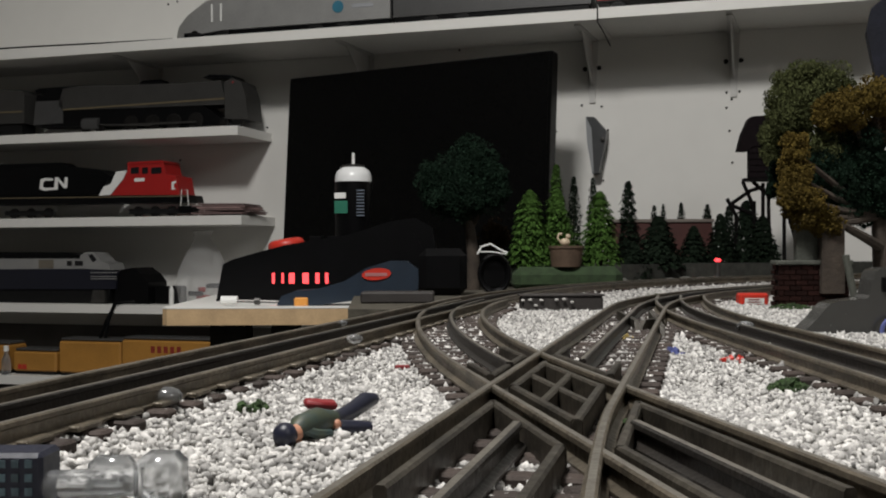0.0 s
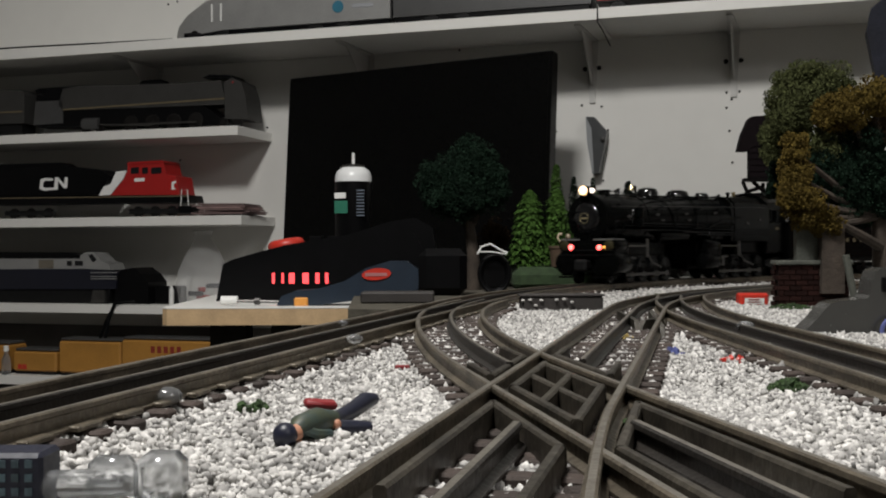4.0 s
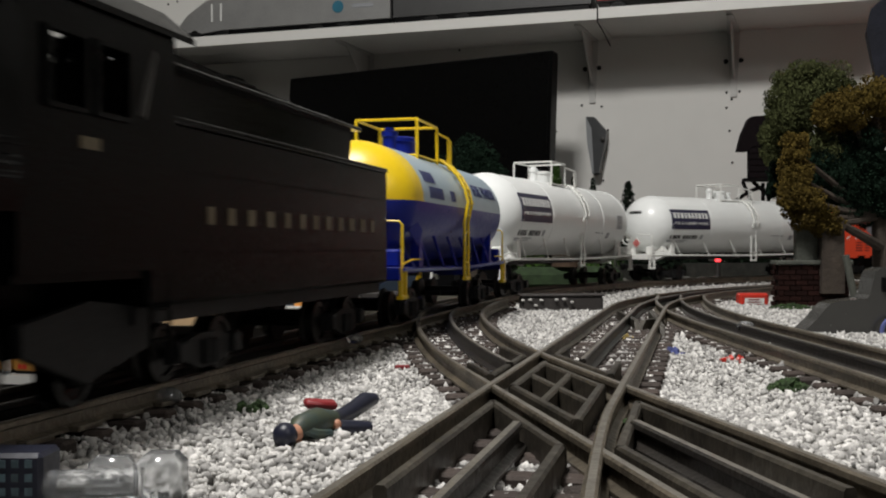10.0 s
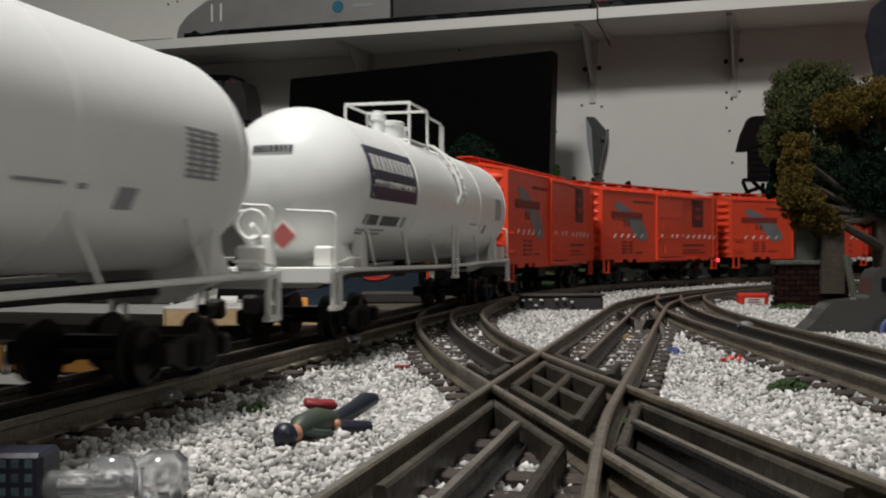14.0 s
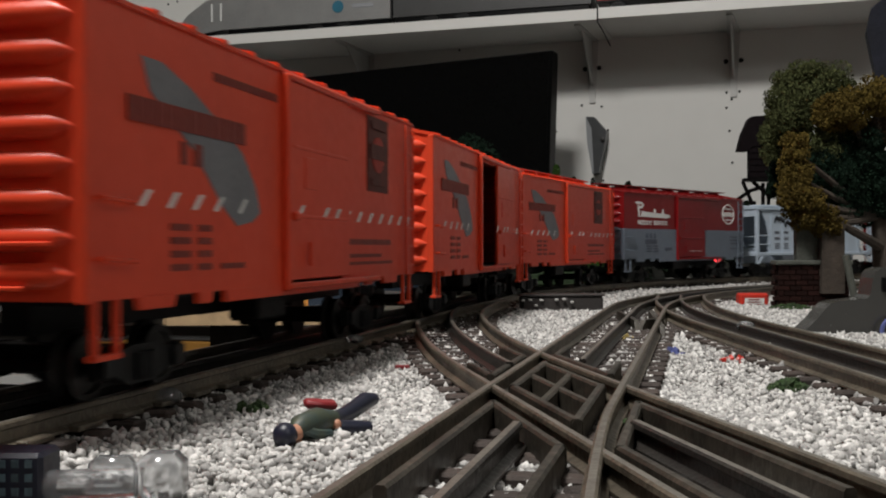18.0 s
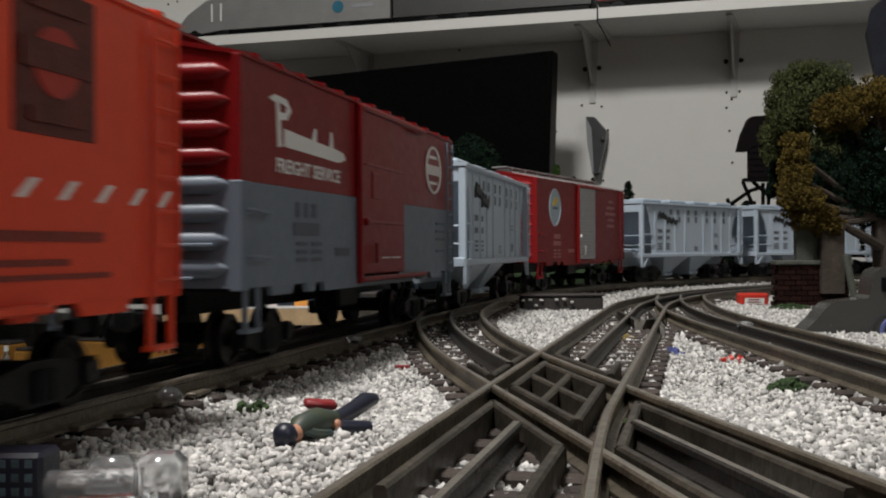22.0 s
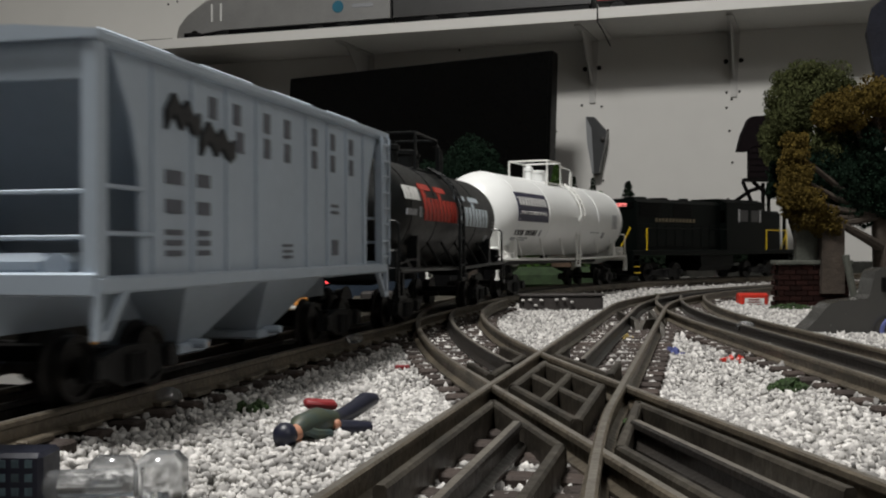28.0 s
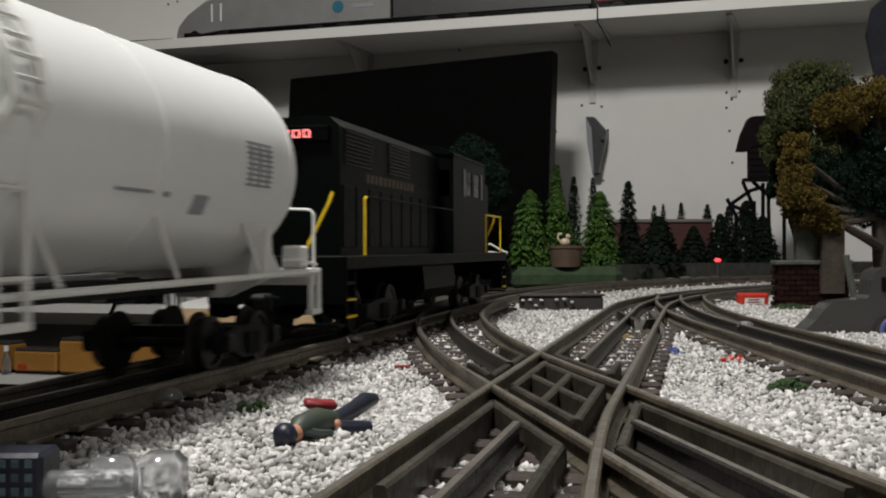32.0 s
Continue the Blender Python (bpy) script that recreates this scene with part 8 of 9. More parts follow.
ty = 1.30
clump_tree("leafy_tree", "round dark green model tree with a dark trunk", ((832, 292, 56, 46, 0, M_LEAF, 1500), (786, 328, 46, 46, 0.01, M_LEAF, 1100), (866, 322, 40, 52, 0, M_LEAF, 1100), (822, 330, 62, 52, -0.01, M_LEAF, 1500), (818, 352, 64, 36, -0.02, M_LEAF, 1000)),
           ([spot(836, 516, ty), spot(838, 460, ty), spot(832, 410, ty), spot(826, 370, ty)], [0.0095, 0.0075, 0.0065, 0.004]), ty, 5)
clump_tree("brown_bush", "low brown dried bush behind the track", ((876, 418, 26, 28, 0, M_BRUSH, 420),), ([spot(878, 505, 1.36), spot(878, 470, 1.36), spot(876, 440, 1.36)], [0.003, 0.0025, 0.002]), 1.36, 6)
ry = 0.84
clump_tree("leafy_tree", "tall model tree with olive and ochre foliage", (
    (1364, 250, 26, 62, 0.12, M_OLIVE, 900), (1425, 150, 60, 44, 0.03, M_OLIVE, 1500), (1405, 195, 50, 60, 0.02, M_OLIVE, 1700), (1465, 165, 62, 50, 0.02, M_OLIVE, 1700), (1385, 240, 34, 55, 0.04, M_OLIVE, 900), (1375, 320, 22, 45, 0.06, M_LEAF, 600),
    (1470, 200, 38, 32, -0.01, M_OCHRE, 800), (1510, 192, 44, 38, -0.02, M_OCHRE, 1000), (1553, 172, 34, 34, -0.02, M_OCHRE, 700), (1540, 230, 48, 42, 0.0, M_BRUSH, 900), (1470, 250, 40, 40, 0.0, M_OLIVE, 900),
    (1408, 268, 26, 34, -0.03, M_OCHRE, 700), (1406, 310, 32, 36, -0.03, M_OCHRE, 900), (1414, 350, 38, 34, -0.035, M_OCHRE, 1000), (1436, 380, 42, 30, -0.03, M_OCHRE, 900), (1462, 398, 28, 22, -0.03, M_OCHRE, 500),
    # dark clumps paint the shaded hollow in the middle of the crown
    (1480, 300, 46, 76, -0.004, M_LEAF, 1900), (1525, 295, 48, 86, -0.008, M_LEAF, 2000), (1560, 320, 36, 88, -0.008, M_LEAF, 1500), (1500, 362, 50, 44, 0.0, M_LEAF, 1300), (1440, 300, 40, 70, 0.02, M_LEAF, 1300)),
    ([Vector((sx(1566, ry), ry, -0.0118)), spot(1563, 480, ry), spot(1558, 380, ry), spot(1520, 300, ry)], [0.0085, 0.0080, 0.0070, 0.0045]), ry, 8)
tb_ = [o for o in scene.objects if o.name.startswith("leafy_tree")][-1]
part("low_branch", Shape().tube([spot(1563, 440, ry), spot(1530, 420, ry - 0.02), spot(1490, 398, ry - 0.03)], [0.0042, 0.0038, 0.0030], 8), M_BARK, tb_)

# ---- brick base with post ----
by = 0.813
bb = thing("brick_base", "dark red brick base holding a grey wooden post", "brick base", where=Matrix.Translation((0, 0, 0)))
bx0, bx1, bz0, bz1 = sx(1376, by), sx(1504, by), -0.0118, sz(471, by)
part("core", Shape().box(bx0 + 0.0008, bx1 - 0.0008, by + 0.0008, by + 0.011, bz0, bz1 - 0.0005), M_MORTAR, bb)
rows_ = 9
bh = (bz1 - bz0) / rows_
bl = 0.0090
BRICK = Shape().box(-bl / 2 + 0.0003, bl / 2 - 0.0003, 0, 0.0022, 0.0003, bh - 0.0003, 0.0002).mesh("brick", M_BRICK)
HALFB = Shape().box(-bl / 4 + 0.0003, bl / 4 - 0.0003, 0, 0.0022, 0.0003, bh - 0.0003, 0.0002).mesh("brick", M_BRICK)
nb_ = int((bx1 - bx0) / bl)
wide = nb_ * bl
for r_ in range(rows_):
    off = 0.5 * (r_ % 2)
    for k in range(nb_ + (r_ % 2)):
        edge_ = (r_ % 2) and k in (0, nb_)
        xx = bx0 + (k + 0.5 - off) * bl
        if edge_:
            xx = bx0 + bl / 4 if k == 0 else bx0 + wide - bl / 4
        b_ = part("brick", HALFB if edge_ else BRICK, None, bb)
        b_.location = (xx, by - 0.0012, bz0 + r_ * bh)
    for k in range(1):
        b_ = part("brick", BRICK, None, bb)
        b_.matrix_local = Matrix.Translation((bx0 - 0.0012, by + 0.005 + (k + off) * bl, bz0 + r_ * bh)) @ Matrix.Rotation(radians(-90), 4, "Z")
part("cap_stone", Shape().box(bx0 - 0.002, bx1 + 0.002, by - 0.003, by + 0.013, bz1 - 0.0005, bz1 + 0.0030, 0.0008), M_POST, bb)
part("post", Shape().box(sx(1412, by), sx(1449, by), by + 0.002, by + 0.010, bz1 + 0.003, sz(400, by)), M_POST, bb)
part("post", Shape().box(sx(1449, by) + 0.0004, sx(1490, by), by - 0.006, by + 0.016, bz1 - 0.022, sz(392, by)), M_BARK, bb)
part("brace", Shape().tube([Vector((sx(1488, by), by - 0.010, sz(455, by))), Vector((sx(1506, by), by - 0.010, bz0 + 0.004))], 0.0028, 8), M_POST, bb)

# ---- timber cabin on stilts behind the big tree ----
hy = 1.56
M_TIMBER = mat("black_brown_timber", (0.006, 0.005, 0.005), 0.85, var=0.3, scale=60, bump=0.5, bump_scale=300, spec=0.12)
M_CABIN = mat("dark_plum_boards", (0.008, 0.005, 0.006), 0.85, var=0.25, scale=50, bump=0.4, spec=0.12)
cab_ = thing("stilt_cabin", "dark wooden cabin on crossed timber stilts", "cabin")
part("wall", Shape().box(sx(1327, hy), sx(1420, hy), hy, hy + 0.012, sz(318, hy), sz(262, hy)), M_CABIN, cab_)
part("roof", Shape().prism([(sx(x, hy), sz(y, hy)) for x, y in ((1306, 271), (1322, 271), (1332, 262), (1420, 262), (1420, 202), (1332, 209), (1326, 214), (1314, 240))], "y", hy - 0.002, hy + 0.013), M_CABIN, cab_)
for k in range(5):
    z = sz(316 - k * 11, hy)
    part("board", Shape().box(sx(1326, hy), sx(1421, hy), hy - 0.0016, hy, z - 0.0008, z + 0.0040), M_CABIN, cab_)
part("deck", Shape().box(sx(1318, hy), sx(1430, hy), hy - 0.003, hy + 0.014, sz(324, hy), sz(318, hy)), M_TIMBER, cab_)
for a, b in (((1388, 324), (1388, 500)), ((1412, 324), (1412, 500)), ((1351, 324), (1350, 500)), ((1360, 324), (1362, 500)), ((1335, 356), (1335, 500)), ((1303, 380), (1303, 500)), ((1315, 322), (1334, 366)), ((1332, 321), (1360, 346)), ((1295, 361), (1328, 338)), ((1287, 352), (1304, 384)), ((1328, 338), (1348, 332)), ((1296, 364), (1334, 380)), ((1388, 350), (1412, 440))):
    za = spot(a[0], a[1], hy + 0.01)
    zb = spot(b[0], b[1], hy + 0.01)
    if b[1] == 500:
        zb.z = EMB - 0.001
    part("timber", Shape().tube([za, zb], 0.0028, 6), M_TIMBER, cab_)

# ---- grey plastic controller at the right ----
gy = 0.57
M_GREYPL = mat("grey_plastic_shell", (0.050, 0.049, 0.046), 0.22, var=0.06, scale=30, coat=0.2)
gc = thing("grey_controller", "glossy grey plastic accessory controller", "controller")
ol = [(1408, 612), (1412, 598), (1424, 588), (1444, 570), (1460, 550), (1470, 541), (1484, 537), (1534, 532), (1540, 526), (1546, 496), (1551, 484), (1562, 478), (1640, 476), (1640, 622), (1408, 622)]
part("shell", Shape().prism([(sx(a, gy), max(-0.0118, sz(b, gy))) for a, b in ol], "y", gy, gy + 0.018), M_GREYPL, gc)
part("front_lip", Shape().box(sx(1384, gy), sx(1640, gy), gy - 0.004, gy, -0.0118, sz(600, gy), 0.001), M_GREYPL, gc)
part("blue_ring", Shape().tube([(sx(1575, gy) + 0.0065 * math.cos(a * math.pi / 10), gy - 0.0052, sz(588, gy) + 0.0065 * math.sin(a * math.pi / 10)) for a in range(20)], 0.0012, 6, closed=True), M_BLUEBIT, gc)
part("lever_slot", Shape().box(sx(1560, gy), sx(1600, gy), gy - 0.001, gy, sz(520, gy), sz(495, gy)), M_BLACK, gc)

# ---- wall brackets, wedge and screws ----
M_METAL = mat("white_bracket_metal", (0.55, 0.54, 0.52), 0.45, var=0.06, scale=40)
M_SCREW = mat("dark_screw", (0.03, 0.028, 0.026), 0.5, metal=0.5)


def wp(px, py, c):
    return along(px, c), height(py, px, c)


for px, py0, py1 in ((1050, 40, 180), (1300, 25, 168), (655, 78, 180), (283, 100, 190)):
    br = thing("shelf_bracket", "white metal shelf bracket screwed to the wall", "bracket", "brackets under the top shelf", where=wall_frame(0))
    u, z1 = along(px, WALL), ZT - 0.0182
    z0 = min(height(py1, px, WALL), z1 - 0.11)
    part("wall_leg", Shape().prism([(u - 0.011, z1), (u + 0.011, z1), (u + 0.005, z0), (u - 0.005, z0)], "y", WALL - 0.0036, WALL - 0.0005), M_METAL, br)
    part("shelf_leg", Shape().prism([(u - 0.011, WALL - 0.001), (u + 0.011, WALL - 0.001), (u + 0.005, TOPC + 0.022), (u - 0.005, TOPC + 0.022)], "z", z1 - 0.0026, z1 - 0.0001), M_METAL, br)
    part("gusset", Shape().prism([(WALL - 0.0036, z1 - 0.0026), (WALL - 0.0036, z0 + 0.03), (TOPC + 0.06, z1 - 0.0026)], "x", u - 0.0012, u + 0.0012).moved(Matrix.Identity(4)), M_METAL, br)
    for du, dz in ((-0.0125, -0.050), (0.0125, -0.049), (0.0, -0.131)):
        zz = z1 + dz
        if zz > z0 - 0.02:
            part("screw", Shape().lathe([(0.0042, 0.0), (0.0042, 0.0016), (0.0030, 0.0030), (0.0005, 0.0032)], 10, Matrix.Translation((u + du, WALL - 0.0036, zz)) @ Euler((radians(90), 0, 0)).to_matrix().to_4x4()), M_SCREW, br)
for i, (px, py) in enumerate(((1031, 187), (1066, 189), (1077, 231), (985, 233), (1287, 164), (1296, 176), (1287, 191), (1292, 232), (1297, 288), (474, 226), (320, 284), (815, 89), (1068, 320), (300, 8), (316, 3), (1310, 162))):
    u, z = wp(px, py, WALL)
    solid("wall_screw", Shape().lathe([(0.0022, 0.0), (0.0020, 0.0012), (0.0004, 0.0018)], 9, Matrix.Translation((u, WALL - 0.0002, z)) @ Euler((radians(90), 0, 0)).to_matrix().to_4x4()), M_SCREW, "small dark screw head in the painted wall", "screw", "screws in the wall", where=wall_frame(0))
wd = thing("wedge_mount", "grey wedge-shaped plastic mount on the wall", "wall mount", where=wall_frame(0))
u0, z0 = wp(1055, 320, WALL)
uu = [(1038, 207), (1052, 207), (1074, 232), (1072, 250), (1060, 306), (1050, 308), (1040, 252)]
part("body", Shape().prism([wp(a, b, WALL - 0.03) for a, b in uu], "y", WALL - 0.030, WALL - 0.0005), mat("brushed_grey_plastic", (0.055, 0.058, 0.060), 0.35, metal=0.3, var=0.15, scale=40), wd)
# paler plate on the front: the lit side of the wedge put into colour
part("side_face", Shape().prism([wp(a, b, WALL - 0.0305) for a, b in ((1038, 207), (1048, 228), (1052, 306), (1049, 308), (1040, 252))], "y", WALL - 0.0325, WALL - 0.0302), mat("pale_grey_plastic", (0.26, 0.27, 0.28), 0.4, metal=0.2, var=0.1), wd)
part("bolt", Shape().lathe([(0.004, 0), (0.004, 0.003), (0.001, 0.0035)], 10, Matrix.Translation((wp(1068, 247, WALL - 0.03)[0], WALL - 0.0302, wp(1068, 247, WALL - 0.03)[1])) @ Euler((radians(90), 0, 0)).to_matrix().to_4x4()), M_SCREW, wd)
dk = thing("hanging_bag", "dark blue cloth bag hanging from the shelf", "bag", where=wall_frame(0))
part("cloth", Shape().prism([wp(a, b, TOPC - 0.03) for a, b in ((1534, 60), (1542, 20), (1600, -30), (1660, -30), (1660, 240), (1570, 230), (1552, 150))], "y", TOPC - 0.05, TOPC - 0.012), mat("dark_navy_cloth", (0.014, 0.016, 0.028), 0.9, var=0.3, scale=40, bump=0.6, bump_scale=200), dk)

# ---- trains and clutter on the shelves ----
def flat(name, pts, c0, c1, material, parent, label=""):
    cm = c0
    return part(name, Shape().prism([wp(a, b, cm) for a, b in pts], "y", c0, c1), material, parent, label)


M_SILVER = mat("silver_train_paint", (0.34, 0.34, 0.335), 0.35, metal=0.4, var=0.08, scale=30)
M_GREYTRAIN = mat("two_tone_grey_paint", (0.034, 0.033, 0.031), 0.45, var=0.15, scale=40)
M_GREYCAR = mat("dark_grey_train_paint", (0.05, 0.05, 0.05), 0.45, var=0.12, scale=40)
M_CABRED = mat("bright_red_cab_paint", (0.36, 0.014, 0.013), 0.4, var=0.08, scale=40)
M_BOXY = mat("yellow_orange_car_paint", (0.40, 0.19, 0.035), 0.55, var=0.12, scale=30)
M_NAVYCAR = mat("navy_train_paint", (0.008, 0.009, 0.018), 0.4, var=0.15, scale=40)
M_PAPER = mat("printed_paper", (0.30, 0.20, 0.19), 0.7, var=0.3, scale=60, object_var=0.5)
M_BAG = mat("clear_bag_film", (0.8, 0.8, 0.8), 0.25, var=0.05, alpha=0.22)

C = TOPC + 0.022
ac = thing("streamlined_train", "silver streamlined model train with a long nose", "model train", "trains on the shelves", where=wall_frame(0))
zt_ = ZT
uN = along(300, C)


def loft(sections):
    """A skin through outlines of equal count: each is (u, list of (y, z))."""
    sh = Shape()
    vs, fs = [], []
    n = len(sections[0][1])
    for u, ring in sections:
        vs += [(u, y, z) for y, z in ring]
    for i in range(len(sections) - 1):
        for k in range(n):
            a, b = i * n, (i + 1) * n
            fs.append((a + k, a + (k + 1) % n, b + (k + 1) % n, b + k))
    fs.append(tuple(reversed(range(n))))
    fs.append(tuple((len(sections) - 1) * n + k for k in range(n)))
    return sh.add(vs, fs)


def nose_ring(w, z0, z1):
    c = C + 0.033
    return [(c - w, z0), (c - w, z0 + (z1 - z0) * 0.55), (c - w * 0.86, z0 + (z1 - z0) * 0.85), (c - w * 0.5, z1), (c + w * 0.5, z1), (c + w * 0.86, z0 + (z1 - z0) * 0.85), (c + w, z0 + (z1 - z0) * 0.55), (c + w, z0)]


zb = zt_ + 0.014
part("nose", loft([(uN, nose_ring(0.004, zt_ + 0.012, zt_ + 0.018)), (uN + 0.010, nose_ring(0.016, zt_ + 0.008, zt_ + 0.034)), (uN + 0.030, nose_ring(0.025, zt_ + 0.007, zt_ + 0.052)), (uN + 0.065, nose_ring(0.031, zt_ + 0.010, zt_ + 0.072)), (uN + 0.11, nose_ring(0.033, zb, zt_ + 0.088)), (uN + 0.16, nose_ring(0.033, zb, zt_ + 0.092))]), M_SILVER, ac, "long silver pointed nose", smooth=True)
uE = along(694, C)
part("power_car_body", loft([(uN + 0.1602, nose_ring(0.033, zb, zt_ + 0.092)), (uE - 0.002, nose_ring(0.033, zb, zt_ + 0.092))]), M_SILVER, ac, smooth=True)
part("skirt", Shape().box(uN + 0.030, uE - 0.004, C + 0.004, C + 0.060, zt_ + 0.0045, zb - 0.0004), M_BLACK, ac)
uF = along(1048, C)
part("coach_body", loft([(uE + 0.004, nose_ring(0.033, zb, zt_ + 0.090)), (uF, nose_ring(0.033, zb, zt_ + 0.090))]), M_GREYCAR, ac, smooth=True)
part("coach_skirt", Shape().box(uE + 0.006, uF - 0.004, C + 0.003, C + 0.060, zt_ + 0.0045, zb - 0.0004), M_BLACK, ac)
part("gangway", Shape().box(uE - 0.002, uE + 0.004, C + 0.006, C + 0.058, zt_ + 0.012, zt_ + 0.085), M_BLACK, ac)
uG = along(1420, C)
part("coach_body", loft([(uF + 0.008, nose_ring(0.033, zb, zt_ + 0.090)), (uG, nose_ring(0.033, zb, zt_ + 0.090))]), M_BLACK, ac, smooth=True)
part("red_line", Shape().box(uF + 0.01, uG - 0.01, C - 0.0012, C - 0.0002, zt_ + 0.017, zt_ + 0.020), M_CABRED, ac)
for px in (345, 395, 560, 610, 765, 820, 1095, 1300):
    u = along(px, C)
    for s in (0.006, 0.054):
        w_ = part("wheel", Shape().lathe([(0.0085, 0), (0.0085, 0.004), (0.002, 0.0045)], 16, Matrix.Translation((u, C + s, zt_ + 0.0085)) @ Euler((radians(90), 0, 0)).to_matrix().to_4x4()), M_WHEEL, ac)
    part("truck_frame", Shape().box(u - 0.013, u + 0.013, C + 0.0005, C + 0.003, zt_ + 0.004, zt_ + 0.012, 0.001), M_TRUCK, ac)
for px in (377, 393):
    part("white_stripe", Shape().box(along(px, C) - 0.0014, along(px, C) + 0.0014, C - 0.0012, C + 0.0002, zt_ + 0.030, zt_ + 0.062), M_WINK, ac)
part("round_emblem", Shape().lathe([(0.0105, 0), (0.0105, 0.0006)], 24, Matrix.Translation((along(600, C), C - 0.0002, zt_ + 0.040)) @ Euler((radians(90), 0, 0)).to_matrix().to_4x4()), mat("teal_emblem", (0.03, 0.16, 0.24), 0.4, var=0.1), ac, "teal round emblem")
part("emblem_block", Shape().box(along(625, C), along(662, C), C - 0.0008, C - 0.0001, zt_ + 0.036, zt_ + 0.043), M_GINK, ac)
solid("shelf_cable", Shape().tube([(along(-60, TOPC + 0.004), TOPC + 0.006, ZT + 0.006), (along(60, TOPC), TOPC + 0.004, ZT + 0.0045), (along(180, TOPC), TOPC + 0.008, ZT + 0.0025), (along(300, TOPC), TOPC + 0.012, ZT + 0.0016)], 0.0016, 8), M_BLACK, "thin black cable lying along the top shelf", "cable", where=wall_frame(0))
solid("joint_wire", Shape().tube([(along(1059, TOPC - 0.003), TOPC - 0.0025, ZT + 0.002), (along(1059, TOPC - 0.003), TOPC - 0.0025, ZT - 0.022), (along(1066, TOPC), TOPC + 0.02, ZT - 0.034), (along(1072, TOPC), TOPC + 0.06, ZT - 0.05)], 0.0011, 8), M_BLACK, "black wire hanging over the shelf joint", "cable", where=wall_frame(0))

C1 = SH + 0.028
st_ = thing("shelf_steam_engine", "grey streamlined model steam engine on a shelf", "model train", "trains on the shelves", where=wall_frame(0))
flat("casing", ((112, 196), (104, 186), (112, 158), (140, 152), (240, 150), (330, 147), (392, 142), (398, 170), (398, 185)), C1 + 0.004, C1 + 0.056, M_GREYTRAIN, st_)
flat("cab", ((399, 210), (398, 145), (412, 138), (428, 145), (436, 172), (440, 212)), C1 + 0.002, C1 + 0.060, M_GREYTRAIN, st_)
flat("stripe", ((112, 193), (398, 173), (398, 176), (112, 196)), C1 + 0.0028, C1 + 0.0040, M_GOLD, st_)
flat("skirt", ((62, 225), (66, 170), (110, 158), (110, 196), (340, 182), (360, 186), (398, 214), (398, 222)), C1 + 0.006, C1 + 0.052, M_BLACK, st_)
flat("front_pilot", ((60, 222), (64, 180), (112, 178), (112, 218)), C1 + 0.004, C1 + 0.056, M_GREYCAR, st_)
flat("roof_lip", ((360, 138), (372, 132), (410, 133), (415, 139)), C1 + 0.006, C1 + 0.054, M_BLACK, st_)
flat("stack_shroud", ((60, 162), (70, 157), (150, 151), (150, 158), (70, 166)), C1 + 0.012, C1 + 0.048, M_BLACK, st_)
flat("dome", ((245, 151), (252, 143), (286, 141), (292, 148)), C1 + 0.018, C1 + 0.044, M_BLACK, st_)
for px in (150, 175, 230, 268, 306, 345, 395, 420):
    r = 0.016 if 200 < px < 350 else 0.010
    u = along(px, C1)
    part("wheel", Shape().lathe([(r, 0), (r, 0.004), (r * 0.8, 0.0042), (r * 0.8, 0.003), (0.003, 0.003), (0.003, 0.005)], 20, Matrix.Translation((u, C1 + 0.008, Z1 + r)) @ Euler((radians(90), 0, 0)).to_matrix().to_4x4()), M_WHEEL, st_)
part("side_rod", Shape().box(along(228, C1), along(348, C1), C1 + 0.0005, C1 + 0.0022, Z1 + 0.012, Z1 + 0.0155).tube([(along(150, C1), C1 + 0.001, Z1 + 0.018), (along(268, C1), C1 + 0.001, Z1 + 0.011)], 0.0014, 6), M_STEEL, st_, "bare steel rods")
part("cylinder", Shape().lathe([(0.001, -0.018), (0.012, -0.018), (0.012, 0.018), (0.001, 0.018)], 18, Matrix.Translation((along(160, C1), C1 + 0.008, Z1 + 0.019)) @ TURN_X), M_GREYCAR, st_, smooth=True)
part("rear_lamp", blob(Shape(), (along(413, C1), C1, height(146, 413, C1)), 0.002, 8), M_CABRED, st_)
part("bell", Shape().lathe([(0.004, 0), (0.003, 0.004), (0.001, 0.006)], 12, Matrix.Translation((along(231, C1), C1 + 0.03, height(152, 231, C1)))), M_BRASS, st_)
t2 = thing("shelf_tender", "dark grey model coach on the shelf", "model train", "trains on the shelves", where=wall_frame(0))
flat("body", ((-160, 226), (-160, 158), (40, 160), (44, 168), (44, 218)), C1 + 0.004, C1 + 0.056, M_GREYTRAIN, t2)
flat("stripe", ((-160, 206), (40, 196), (40, 199), (-160, 209)), C1 + 0.0028, C1 + 0.004, M_GOLD, t2)
flat("chassis", ((-150, 244), (-150, 226), (40, 218), (40, 236)), C1 + 0.010, C1 + 0.050, M_TRUCK, t2)

C2 = SH + 0.026
cn = thing("shelf_diesel", "black model diesel with a red and white cab", "model train", "trains on the shelves", where=wall_frame(0))
flat("hood", ((-200, 350), (-200, 306), (60, 298), (120, 294), (176, 300), (196, 312), (176, 345)), C2 + 0.008, C2 + 0.054, M_BLACK, cn)
flat("roof_gear", ((-150, 306), (-150, 298), (30, 290), (110, 288), (120, 295)), C2 + 0.014, C2 + 0.048, M_BLACK, cn)
flat("white_band", ((175, 347), (184, 330), (196, 326), (206, 304), (225, 302), (218, 318), (206, 332), (196, 345)), C2 + 0.004, C2 + 0.058, M_WINK, cn, "white slanted band")
